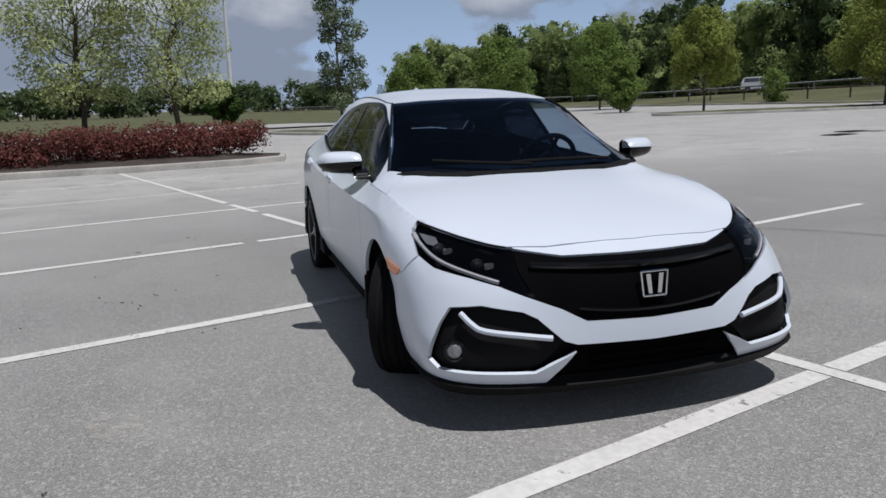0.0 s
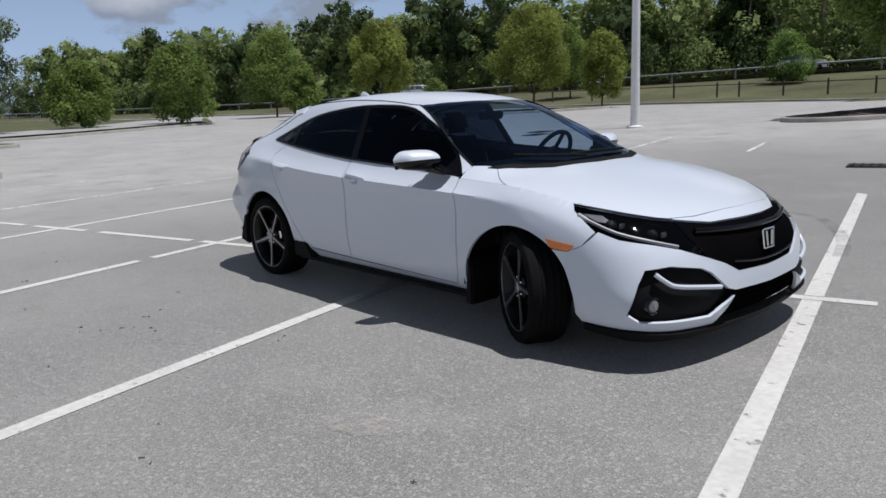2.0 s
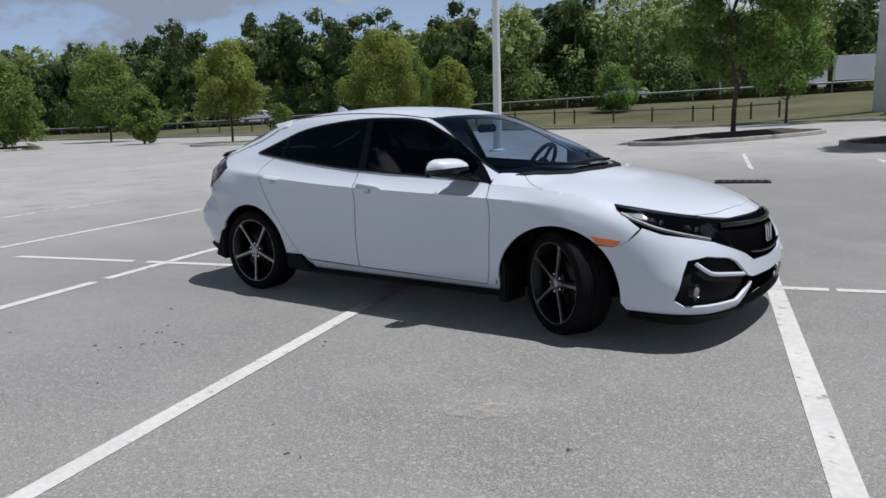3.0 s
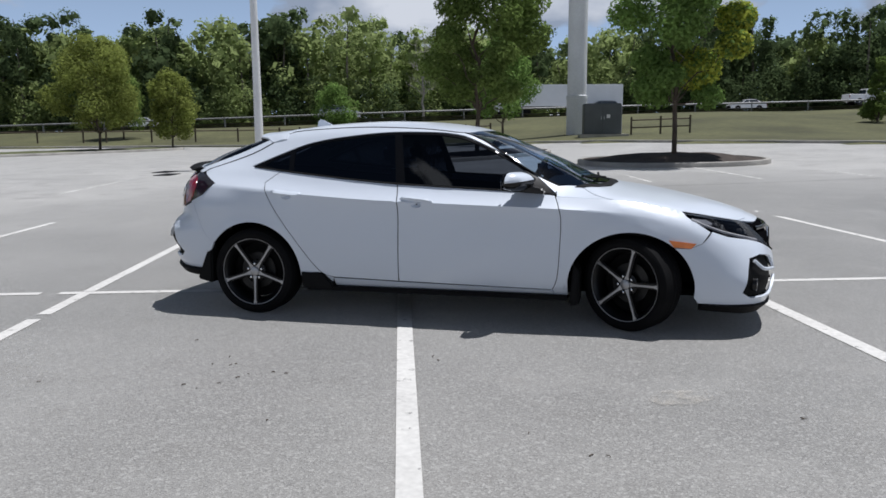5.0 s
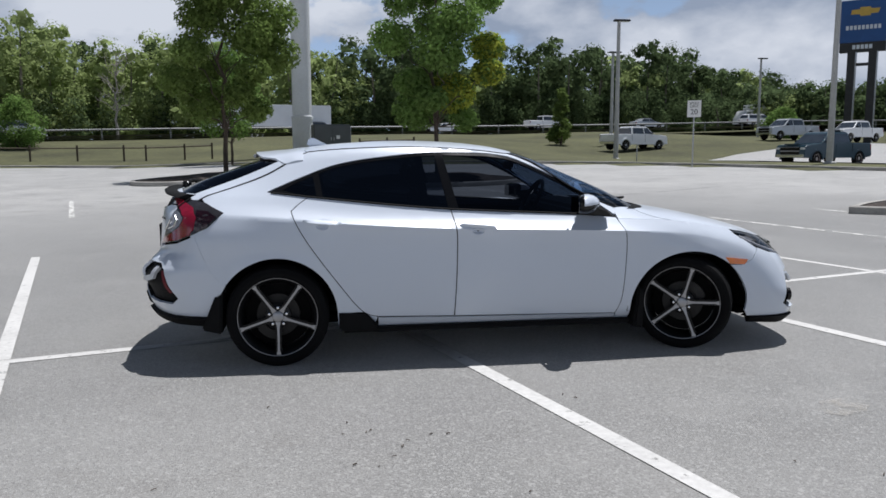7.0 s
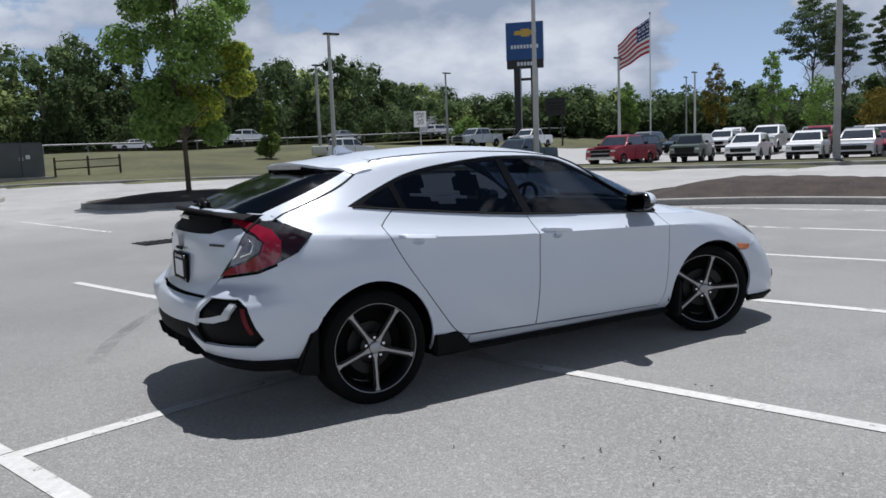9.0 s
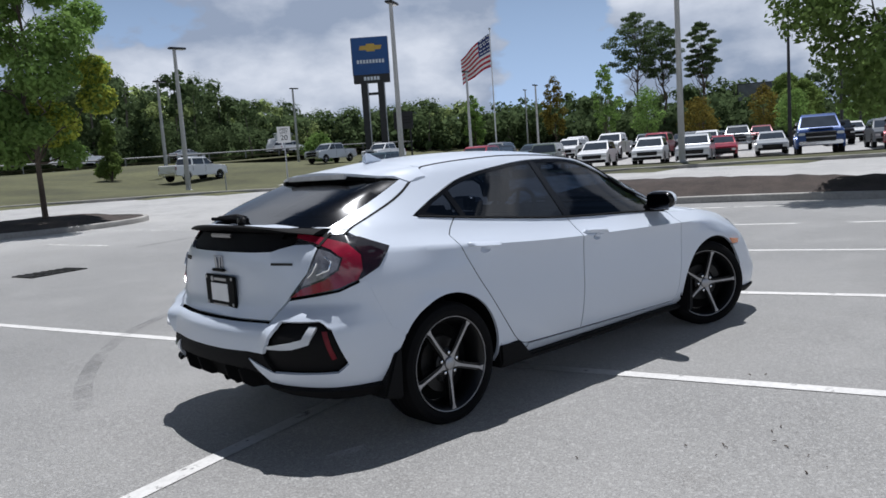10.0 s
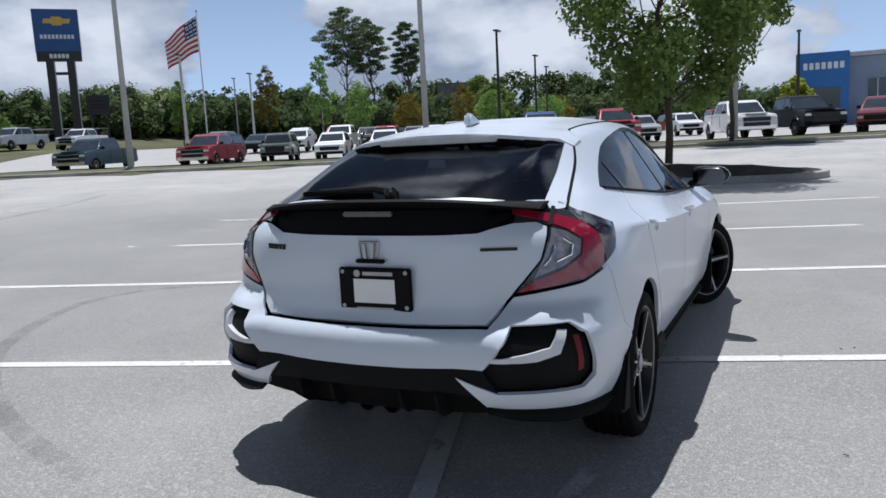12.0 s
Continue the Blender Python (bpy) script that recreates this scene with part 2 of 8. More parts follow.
MAT = {
    "lot": asphalt("old_asphalt", (0.183, 0.178, 0.168), (0.250, 0.243, 0.230), (0.366, 0.359, 0.342), glare_gain=2.2),
    "drive": asphalt("pale_paving", (0.30, 0.292, 0.275), (0.37, 0.36, 0.34), (0.5, 0.49, 0.47), 90.0),
    "road": asphalt("road_asphalt", (0.20, 0.198, 0.195), (0.26, 0.255, 0.25), (0.4, 0.4, 0.4), 60.0),
    "line": worn_paint("line_paint", (0.58, 0.57, 0.548), 0.315),
    "line_old": worn_paint("faded_line_paint", (0.66, 0.65, 0.62), 0.41, 7.0),
    "kerb": material("kerb_concrete", (0.36, 0.345, 0.32), 0.9, coarse=0.22, fine=0.12, scale=1.2, bump=0.3, bump_scale=40),
    "mulch": material("bark_mulch", (0.048, 0.036, 0.030), 0.95, coarse=0.35, fine=0.4, scale=2.5, bump=1.0, bump_scale=22),
    "grass": material("dry_grass", (0.080, 0.081, 0.034), 0.95, coarse=0.38, fine=0.25, scale=0.16, bump=0.8, bump_scale=9),
    "grass_strip": material("mown_grass", (0.078, 0.086, 0.036), 0.95, coarse=0.3, fine=0.3, scale=0.5, bump=0.9, bump_scale=14),
    "steel": material("galvanised_steel", (0.42, 0.43, 0.44), 0.42, 0.7, coarse=0.12, fine=0.08, scale=1.5),
    "rail_steel": material("dull_rail_steel", (0.24, 0.245, 0.25), 0.6, 0.2, coarse=0.15, fine=0.1, scale=1.5),
    "pole_grey": material("lamp_post_paint", (0.46, 0.46, 0.45), 0.55, 0.0, coarse=0.12, fine=0.08, scale=0.8),
    "pole_white": material("white_pole_paint", (0.72, 0.73, 0.74), 0.5, coarse=0.08, fine=0.05, scale=0.6),
    "dark_metal": material("bronze_metal", (0.035, 0.034, 0.034), 0.45, 0.4, coarse=0.15, scale=2),
    "bark": material("tree_bark", (0.085, 0.066, 0.05), 0.95, coarse=0.3, fine=0.3, scale=2, bump=0.9, bump_scale=30),
    "wood": material("weathered_rail_wood", (0.10, 0.08, 0.06), 0.9, coarse=0.3, fine=0.2, scale=3, bump=0.5, bump_scale=40),
    "white": material("white_car_paint", (0.635, 0.685, 0.765), 0.32, coarse=0.012, fine=0.0, scale=2, coat=0.6),
    "black_gloss": material("gloss_black_plastic", (0.004, 0.004, 0.0045), 0.22, coarse=0.1, scale=3, coat=0.15, spec=0.3),
    "black_matt": material("grained_black_plastic", (0.006, 0.006, 0.0065), 0.7, spec=0.15, coarse=0.15, fine=0.1, scale=5, bump=0.2, bump_scale=300),
    "grille_black": material("deep_black_mesh", (0.004, 0.004, 0.0048), 0.6, spec=0.0, coarse=0.15, scale=5),
    "strip_grey": material("unlit_light_guide", (0.36, 0.36, 0.38), 0.4, spec=0.4, coarse=0.15, scale=12),
    "void": material("shadowed_underbody", (0.006, 0.006, 0.006), 0.9, spec=0.1, coarse=0.2, scale=4),
    "rubber": material("tyre_rubber", (0.007, 0.007, 0.0075), 0.85, spec=0.12, coarse=0.18, fine=0.12, scale=6, bump=0.2, bump_scale=120),
    "satin_silver": material("satin_silver_trim", (0.62, 0.64, 0.67), 0.38, 0.2, coarse=0.06, scale=8),
    "badge_metal": material("dull_badge_metal", (0.40, 0.41, 0.43), 0.28, 0.9, coarse=0.08, scale=12),
    "chrome": material("chrome", (0.78, 0.79, 0.80), 0.10, 1.0, coarse=0.05, scale=4),
    "machined": material("machined_alloy", (0.37, 0.37, 0.38), 0.36, 0.85, coarse=0.08, fine=0.05, scale=8),
    "pocket": material("black_wheel_paint", (0.005, 0.005, 0.0055), 0.4, 0.0, spec=0.3, coarse=0.15, scale=8, coat=0.1),
    "brake": material("brake_iron", (0.03, 0.029, 0.028), 0.5, 0.7, coarse=0.25, fine=0.15, scale=9),
    "dark_mirror": material("tinted_mirror", (0.10, 0.105, 0.115), 0.05, 1.0, coarse=0.03, scale=4),
    "lamp_inner": material("lamp_bezel", (0.028, 0.029, 0.033), 0.65, 0.0, spec=0.15, coarse=0.2, fine=0.2, scale=20),
    "amber": material("amber_reflector", (0.78, 0.20, 0.02), 0.22, coarse=0.12, scale=14, coat=0.7),
    "red_lens": material("red_lamp_lens", (0.24, 0.008, 0.026), 0.16, coarse=0.2, fine=0.1, scale=12, coat=1.0),
    "reflector_red": material("red_reflector", (0.14, 0.004, 0.012), 0.45, spec=0.3, coarse=0.15, scale=30),
    "faceted_lens": material("faceted_clear_lens", (0.24, 0.24, 0.265), 0.2, 0.25, coarse=0.35, fine=0.4, scale=45, coat=0.7),
    "marker_lens": material("dark_red_lens", (0.016, 0.004, 0.006), 0.16, coarse=0.3, fine=0.2, scale=30, coat=1.0),
    "pale_lens": material("pale_strip_lens", (0.62, 0.62, 0.63), 0.2, coarse=0.1, scale=20, coat=0.6),
    "smoke_lens": material("smoked_lamp_lens", (0.03, 0.028, 0.03), 0.1, coarse=0.2, scale=10, coat=1.0),
    "clear_lens": material("clear_lamp_lens", (0.46, 0.46, 0.49), 0.14, 0.3, coarse=0.25, fine=0.15, scale=25, coat=1.0),
    "side_glass": tinted_glass("privacy_glass", (0.042, 0.052, 0.072), least=0.085),
    "front_glass": tinted_glass("front_door_glass", (0.088, 0.102, 0.128)),
    "screen_glass": tinted_glass("windscreen_glass", (0.33, 0.45, 0.62), least=0.095),
    "rear_glass": tinted_glass("rear_privacy_glass", (0.024, 0.028, 0.042), gloss=0.10, least=0.11),
    "lamp_glass": tinted_glass("headlamp_cover", (0.60, 0.61, 0.63), least=0.03),
    "cabin": material("dark_cabin_trim", (0.009, 0.0095, 0.011), 0.8, spec=0.2, coarse=0.2, fine=0.1, scale=6),
    "paper": material("white_card", (0.8, 0.8, 0.8), 0.6, coarse=0.04, scale=8),
}
MAT["white"].node_tree.nodes["Principled BSDF"].inputs["Coat Roughness"].default_value = 0.13


# ---- building tools ----
from mathutils.bvhtree import BVHTree
from mathutils.geometry import delaunay_2d_cdt

def pchip(*keys):
    """A smooth curve through (x, value) keys that never overshoots."""
    xs, ys = np.array([k[0] for k in keys], float), np.array([k[1] for k in keys], float)
    h, d = np.diff(xs), np.diff(ys) / np.diff(xs)
    m = np.zeros(len(xs))
    m[0], m[-1] = d[0], d[-1]
    for i in range(1, len(xs) - 1):
        if d[i - 1] * d[i] > 0:
            a, b = 2 * h[i] + h[i - 1], h[i] + 2 * h[i - 1]
            m[i] = (a + b) / (a / d[i - 1] + b / d[i])

    def f(x):
        x = min(max(x, xs[0]), xs[-1])
        i = min(max(int(np.searchsorted(xs, x)) - 1, 0), len(h) - 1)
        t = (x - xs[i]) / h[i]
        return ((1 + 2 * t) * (1 - t) ** 2 * ys[i] + t * (1 - t) ** 2 * h[i] * m[i] + t * t * (3 - 2 * t) * ys[i + 1] + t * t * (t - 1) * h[i] * m[i + 1])
    return f


def smooth(a, b, x):
    t = min(max((x - a) / (b - a), 0.0), 1.0)
    return t * t * (3 - 2 * t)


def link_mesh(name, verts, faces, mat, parent=None, label="", soft=None, mats=None, index=None):
    me = bpy.data.meshes.new(name)
    me.from_pydata([tuple(v) for v in verts], [], [tuple(f) for f in faces])
    for k in (mats or [mat]):
        me.materials.append(k)
    if index is not None:
        me.polygons.foreach_set("material_index", index)
    if soft is not None:
        me.polygons.foreach_set("use_smooth", [True] * len(me.polygons))
        me.set_sharp_from_angle(angle=radians(soft))
    me.update()
    ob = new(name, me)
    if parent is not None:
        ob.parent = parent
    if label:
        ob["label"] = label
    return ob


def part(name, bm, mat, parent=None, label="", soft=35):
    """Links a bmesh as one mesh object under a thing or a part."""
    bmesh.ops.recalc_face_normals(bm, faces=bm.faces)
    me = bpy.data.meshes.new(name)
    bm.to_mesh(me)
    bm.free()
    me.materials.append(mat)
    if soft is not None:
        me.polygons.foreach_set("use_smooth", [True] * len(me.polygons))
        me.set_sharp_from_angle(angle=radians(soft))
    ob = new(name, me)
    if parent is not None:
        ob.parent = parent
    if label:
        ob["label"] = label
    return ob


def thing(name, x=0.0, y=0.0, z=0.0, turn=0.0, label="", category="", group="", kind=""):
    e = new(name)
    e.matrix_world = pose(x, y, z, 0, 0, turn)
    return tagged(e, label, category, group, kind)


def box(size, at=(0, 0, 0), bevel=0.0, seg=2, bm=None, m=None):
    """Adds a bevelled block of that size, centred at a place."""
    bm = bm or bmesh.new()
    made = bmesh.ops.create_cube(bm, size=1.0, matrix=(m or Matrix()) @ Matrix.Translation(at) @ Matrix.Diagonal((*size, 1)))
    if bevel:
        es = list({e for v in made["verts"] for e in v.link_edges})
        bmesh.ops.bevel(bm, geom=es, offset=bevel, segments=seg, affect="EDGES", clamp_overlap=True)
    return bm


def spun(profile, n=32, axis="z", bm=None, m=None, closed=False):
    """A lathe: (radius, height) pairs turned about an axis."""
    bm = bm or bmesh.new()
    turn = {"z": Matrix(), "x": pose(0, 0, 0, 0, 90, 0), "y": pose(0, 0, 0, -90, 0, 0)}[axis]
    rings = []
    for r, h in profile:
        rings.append([bm.verts.new((m or Matrix()) @ turn @ Vector((r * math.cos(a), r * math.sin(a), h))) for a in (2 * math.pi * i / n for i in range(n))])
    pairs = list(zip(rings, rings[1:])) + ([(rings[-1], rings[0])] if closed else [])
    for a, b in pairs:
        for i in range(n):
            bm.faces.new((a[i], a[(i + 1) % n], b[(i + 1) % n], b[i]))
    if not closed:
        for ring in (rings[0], rings[-1]):
            bm.faces.new(ring)
    return bm


def tube(path, radius, n=8, bm=None):
    """A round bar along points; radius may be one number or one for each point."""
    bm = bm or bmesh.new()
    pts = [Vector(p) for p in path]
    rs = radius if isinstance(radius, (list, tuple)) else [radius] * len(pts)
    rings = []
    for i, p in enumerate(pts):
        d = (pts[min(i + 1, len(pts) - 1)] - pts[max(i - 1, 0)]).normalized()
        u = d.orthogonal().normalized() if i == 0 else (u - d * u.dot(d)).normalized()
        w = d.cross(u)
        rings.append([bm.verts.new(p + (u * math.cos(a) + w * math.sin(a)) * rs[i]) for a in (2 * math.pi * k / n for k in range(n))])
    for a, b in zip(rings, rings[1:]):
        for k in range(n):
            bm.faces.new((a[k], a[(k + 1) % n], b[(k + 1) % n], b[k]))
    bm.faces.new(rings[0][::-1])
    bm.faces.new(rings[-1])
    return bm


def slab(outline, low, high, bevel=0.0, bm=None, m=None, seg=2):
    """A plate: an outline (u, v) pushed from low to high along the third axis, placed by m."""
    bm = bm or bmesh.new()
    m = m or Matrix()
    a = [bm.verts.new(m @ Vector((u, v, low))) for u, v in outline]
    b = [bm.verts.new(m @ Vector((u, v, high))) for u, v in outline]
    k = len(a)
    fs = [bm.faces.new(a[::-1]), bm.faces.new(b)] + [bm.faces.new((a[i], a[(i + 1) % k], b[(i + 1) % k], b[i])) for i in range(k)]
    if bevel:
        bmesh.ops.bevel(bm, geom=list({e for f in fs for e in f.edges}), offset=bevel, segments=seg, affect="EDGES", clamp_overlap=True)
    return bm


def dense(outline, step):
    res = []
    for i, p in enumerate(outline):
        q = outline[(i + 1) % len(outline)]
        k = max(1, int(math.ceil(math.dist(p, q) / step)))
        res += [(p[0] + (q[0] - p[0]) * j / k, p[1] + (q[1] - p[1]) * j / k) for j in range(k)]
    return res


def inside(p, poly):
    x, y, hit = p[0], p[1], False
    for i in range(len(poly)):
        (ax, ay), (bx, by) = poly[i - 1], poly[i]
        if (ay > y) != (by > y) and x < (bx - ax) * (y - ay) / (by - ay) + ax:
            hit = not hit
    return hit


def inset_outline(poly, d):
    """The outline drawn in by d."""
    area = sum(poly[i - 1][0] * poly[i][1] - poly[i][0] * poly[i - 1][1] for i in range(len(poly)))
    s = 1 if area > 0 else -1
    res = []
    for i, p in enumerate(poly):
        a, b = Vector(poly[i - 1]), Vector(poly[(i + 1) % len(poly)])
        e1, e2 = (Vector(p) - a).normalized(), (b - Vector(p)).normalized()
        n = Vector((-e1.y - e2.y, e1.x + e2.x)) * s
        if n.length < 1e-6:
            n = Vector((-e1.y, e1.x)) * s
        n.normalize()
        c = max(0.45, n.dot(Vector((-e1.y, e1.x)) * s))
        res.append(tuple(Vector(p) + n * d / c))
    return res


def filled(outline, step, holes=(), lines=()):
    """Triangles that fill an outline, with points inside it about step apart."""
    loops = [dense(outline, step)] + [dense(h, step) for h in holes]
    pts, edges = [], []
    for lp in loops:
        s = len(pts)
        pts += lp
        edges += [(s + i, s + (i + 1) % len(lp)) for i in range(len(lp))]
    xs, ys = [p[0] for p in outline], [p[1] for p in outline]
    border = np.array(pts)
    fold = []
    for line in lines:
        last = None
        for p in line:
            if inside(p, outline) and not any(inside(p, h) for h in holes) and np.min(np.hypot(border[:, 0] - p[0], border[:, 1] - p[1])) > step * 0.35:
                pts.append(tuple(p))
                fold.append(p)
                if last is not None:
                    edges.append((last, len(pts) - 1))
                last = len(pts) - 1
            else:
                last = None
    if fold:
        border = np.concatenate([border, np.array(fold)])
    row = 0
    y = min(ys) + step * 0.5
    while y < max(ys):
        x = min(xs) + step * (0.25 + 0.5 * (row % 2))
        while x < max(xs):
            if inside((x, y), outline) and not any(inside((x, y), h) for h in holes):
                if np.min(np.hypot(border[:, 0] - x, border[:, 1] - y)) > step * 0.55:
                    pts.append((x, y))
            x += step
        y += step * 0.87
        row += 1
    v, _, f, *_ = delaunay_2d_cdt([Vector(p) for p in pts], edges, [], 0, 1e-6)
    tris = []
    for t in f:
        c = [sum(v[i][k] for i in t) / 3 for k in (0, 1)]
        if inside(c, outline) and not any(inside(c, h) for h in holes):
            tris.append(tuple(t))
    return [tuple(p) for p in v], tris


# ---- the lie of the land ----
KERB = [(-150, 20), (-110, 30), (-80, 38), (-55, 43), (-34, 46), (-20, 46.5), (-7.8, 43.5), (0.5, 38.6), (8, 36.3), (13.5, 33.3), (17.2, 28.6), (20.6, 22.1), (23.2, 17.2),
        (25.8, 12.5), (27.4, 8.2), (28.8, 3.5), (30.0, -2.5), (31.5, -12), (33, -30), (34, -70)]


def lot_height(x, y):
    d = math.hypot(max(x, 0), max(y, 0))
    k = 1.0 if x >= 0 else min(1.0, max(0.45, 1 + x / 24))
    s = d - 7
    return 0.022 * k * (0.5 * (s + math.sqrt(s * s + 4)) - 0.25) if d > 0.5 else 0.0


HEIGHT0 = lot_height(0.6, 0)


def ground(x, y):
    """Height of the paved land."""
    return max(0.0, lot_height(x, y) - HEIGHT0 * (1 - smooth(3, 9, math.hypot(x, y))))


def kerb_side(x, y):
    """How far a place lies beyond the far kerb (negative: inside the car park)."""
    best, sign = 1e9, -1
    for (ax, ay), (bx, by) in zip(KERB, KERB[1:]):
        dx, dy = bx - ax, by - ay
        t = min(max(((x - ax) * dx + (y - ay) * dy) / (dx * dx + dy * dy), 0), 1)
        d = math.hypot(x - ax - t * dx, y - ay - t * dy)
        if d < best:
            best, sign = d, (1 if dx * (y - ay) - dy * (x - ax) > 0 else -1)
    return best * sign


ROAD_Y = pchip((-400, -40), (-200, 30), (-90, 66), (-36, 82), (20, 98), (60, 107), (120, 120), (300, 165))
ROAD_Z = pchip((-400, 0.3), (-100, 1.0), (-60, 1.9), (-20, 3.0), (25, 3.8), (80, 5.0), (300, 6))


def land(x, y):
    """Height of the open land: a verge behind the kerb that climbs to the highway."""
    b = kerb_side(x, y)
    base = ground(min(max(x, -60), 60), min(y, 60))
    if b <= 0:
        return base - 0.06
    z = base + 0.13
    if x < 60:
        road = ROAD_Y(x)
        late = 12 * smooth(6, 20, x)
        k = smooth(late, max(12.0, road - 50) + late, b) * (1 - smooth(30, 60, x) * (1 - smooth(72, 115, y)))
        z = z + (ROAD_Z(x) - 0.2 - z) * k
    elif y > 72:
        z = z + (ROAD_Z(x) - 0.2 - z) * smooth(72, 115, y)
    # the dealer's forecourt lies a little lower
    return z - 0.60 * smooth(3, 14, b) * smooth(12, 24, x) * (1 - smooth(48, 70, y))


def sheet(name, xs, ys, height, mat, **tags):
    verts = [(x, y, height(x, y)) for y in ys for x in xs]
    w = len(xs)
    faces = [(j * w + i, j * w + i + 1, (j + 1) * w + i + 1, (j + 1) * w + i) for j in range(len(ys) - 1) for i in range(w - 1)]
    return tagged(link_mesh(name, verts, faces, mat, soft=60), **tags)


def spread(lo, hi, fine_lo, fine_hi, step):
    mid = list(np.arange(fine_lo, fine_hi + step / 2, step))
    left = [fine_lo - (fine_lo - lo) * (k / 14) ** 2.4 for k in range(14, 0, -1)]
    right = [fine_hi + (hi - fine_hi) * (k / 14) ** 2.4 for k in range(1, 15)]
    return left + mid + right


sheet("ground", spread(-1800, 1800, -120, 110, 2.5), spread(-1800, 1800, -60, 130, 2.5), land, MAT["grass"],
      label="dry mown grass verge rising to the highway", category="ground", kind="structure")

# the car park itself
lot_outline = KERB + [(34, -90), (-150, -90)]
pts, tris = filled(lot_outline, 3.0)
tagged(link_mesh("car_park", [(x, y, ground(x, y)) for x, y in pts], tris, MAT["lot"], soft=60), "worn grey asphalt car park surface, painted paler with distance as grazing glare", "pavement", kind="structure")


def kerb_run(name, line, height=0.15, width=0.16, closed=False, lift=0.0, label="weathered pale concrete kerb"):
    """A real step along a line: rounded upper edge, set on the paving."""
    pts = [Vector((*p, 0)) for p in line]
    fine = []
    n = len(pts)
    for i in range(n if closed else n - 1):
        a, b = pts[i], pts[(i + 1) % n]
        k = max(1, int((b - a).length / 1.5))
        fine += [a.lerp(b, j / k) for j in range(k)]
    if not closed:
        fine.append(pts[-1])
    prof = [(0, -0.05), (0, height - 0.03), (0.01, height - 0.008), (0.03, height), (width, height), (width, -0.05)]
    verts, faces = [], []
    m = len(fine)
    for i, p in enumerate(fine):
        a = fine[(i - 1) % m] if closed or i else p
        b = fine[(i + 1) % m] if closed or i < m - 1 else p
        d = (b - a).normalized()
        side = Vector((-d.y, d.x, 0))
        g = ground(p.x, p.y) + lift
        verts += [(p.x + side.x * u, p.y + side.y * u, g + h) for u, h in prof]
    w = len(prof)
    for i in range(m if closed else m - 1):
        j = (i + 1) % m
        faces += [(i * w + k, i * w + k + 1, j * w + k + 1, j * w + k) for k in range(w - 1)]
    return tagged(link_mesh(name, verts, faces, MAT["kerb"], soft=50), label, "kerb", kind="structure")


kerb_run("kerb", KERB)

# the dealer's forecourt behind the grass strip, and its drive
def beyond(d, lo, hi):
    res = []
    for (ax, ay), (bx, by) in zip(KERB[lo:hi], KERB[lo + 1:hi + 1]):
        l = math.hypot(bx - ax, by - ay)
        res.append((ax - (by - ay) / l * d, ay + (bx - ax) / l * d))
    return res


front = beyond(4.2, 10, 19)
court = front + [(34 + 6, -70), (140, -70), (140, 70), (60, 66), (30, 50), (20, 40.5)]
pts, tris = filled(court, 4.0)
tagged(link_mesh("forecourt", [(x, y, land(x, y) + 0.03) for x, y in pts], tris, MAT["drive"], soft=60), "pale paved dealer forecourt behind a grass strip", "pavement", kind="structure")

# the highway, in two carriageways
for name, off, half in (("road", -6.5, 4.6), ("road", 6.5, 4.6)):
    xs = np.arange(-260, 221, 5.0)
    verts = []
    for x in xs:
        s = (ROAD_Y(x + 1) - ROAD_Y(x - 1)) / 2
        c = Vector((-s, 1)).normalized()
        for u in (-half, half):
            verts.append((x + c.x * (off + u), ROAD_Y(x) + c.y * (off + u), ROAD_Z(x) + 0.12))
    faces = [(2 * i, 2 * i + 2, 2 * i + 3, 2 * i + 1) for i in range(len(xs) - 1)]
    tagged(link_mesh(name, verts, faces, MAT["road"], soft=60), "grey highway carriageway on a low bank", "road", kind="structure")

# ---- painted bay lines ----
ROW_AT = Vector((-0.54, 0.30))
ALONG, ACROSS = Vector((math.cos(radians(16.8)), math.sin(radians(16.8)))), Vector((math.cos(radians(107.2)), math.sin(radians(107.2))))
BAYS = (-13.6, -10.85, -8.1, -5.4, -2.72, 0.0, 2.83, 5.75, 8.75, 11.7)


def bay(u, v):
    p = ROW_AT + ALONG * u + ACROSS * v
    return p.x, p.y


def paint(a, b, width=0.105, mat="line", name="parking_line"):
    a, b = Vector(a), Vector(b)
    d = (b - a).normalized()
    s = Vector((-d.y, d.x)) * width / 2
    k = max(1, int((b - a).length / 0.5))
    verts, faces = [], []
    for i in range(k + 1):
        p = a.lerp(b, i / k)
        for q in (p - s, p + s):
            verts.append((q.x, q.y, ground(q.x, q.y) + 0.004))
    faces = [(2 * i, 2 * i + 2, 2 * i + 3, 2 * i + 1) for i in range(k)]
    return tagged(link_mesh(name, verts, faces, MAT[mat]), "worn white painted bay line on asphalt", "road marking", "bay lines", "structure")


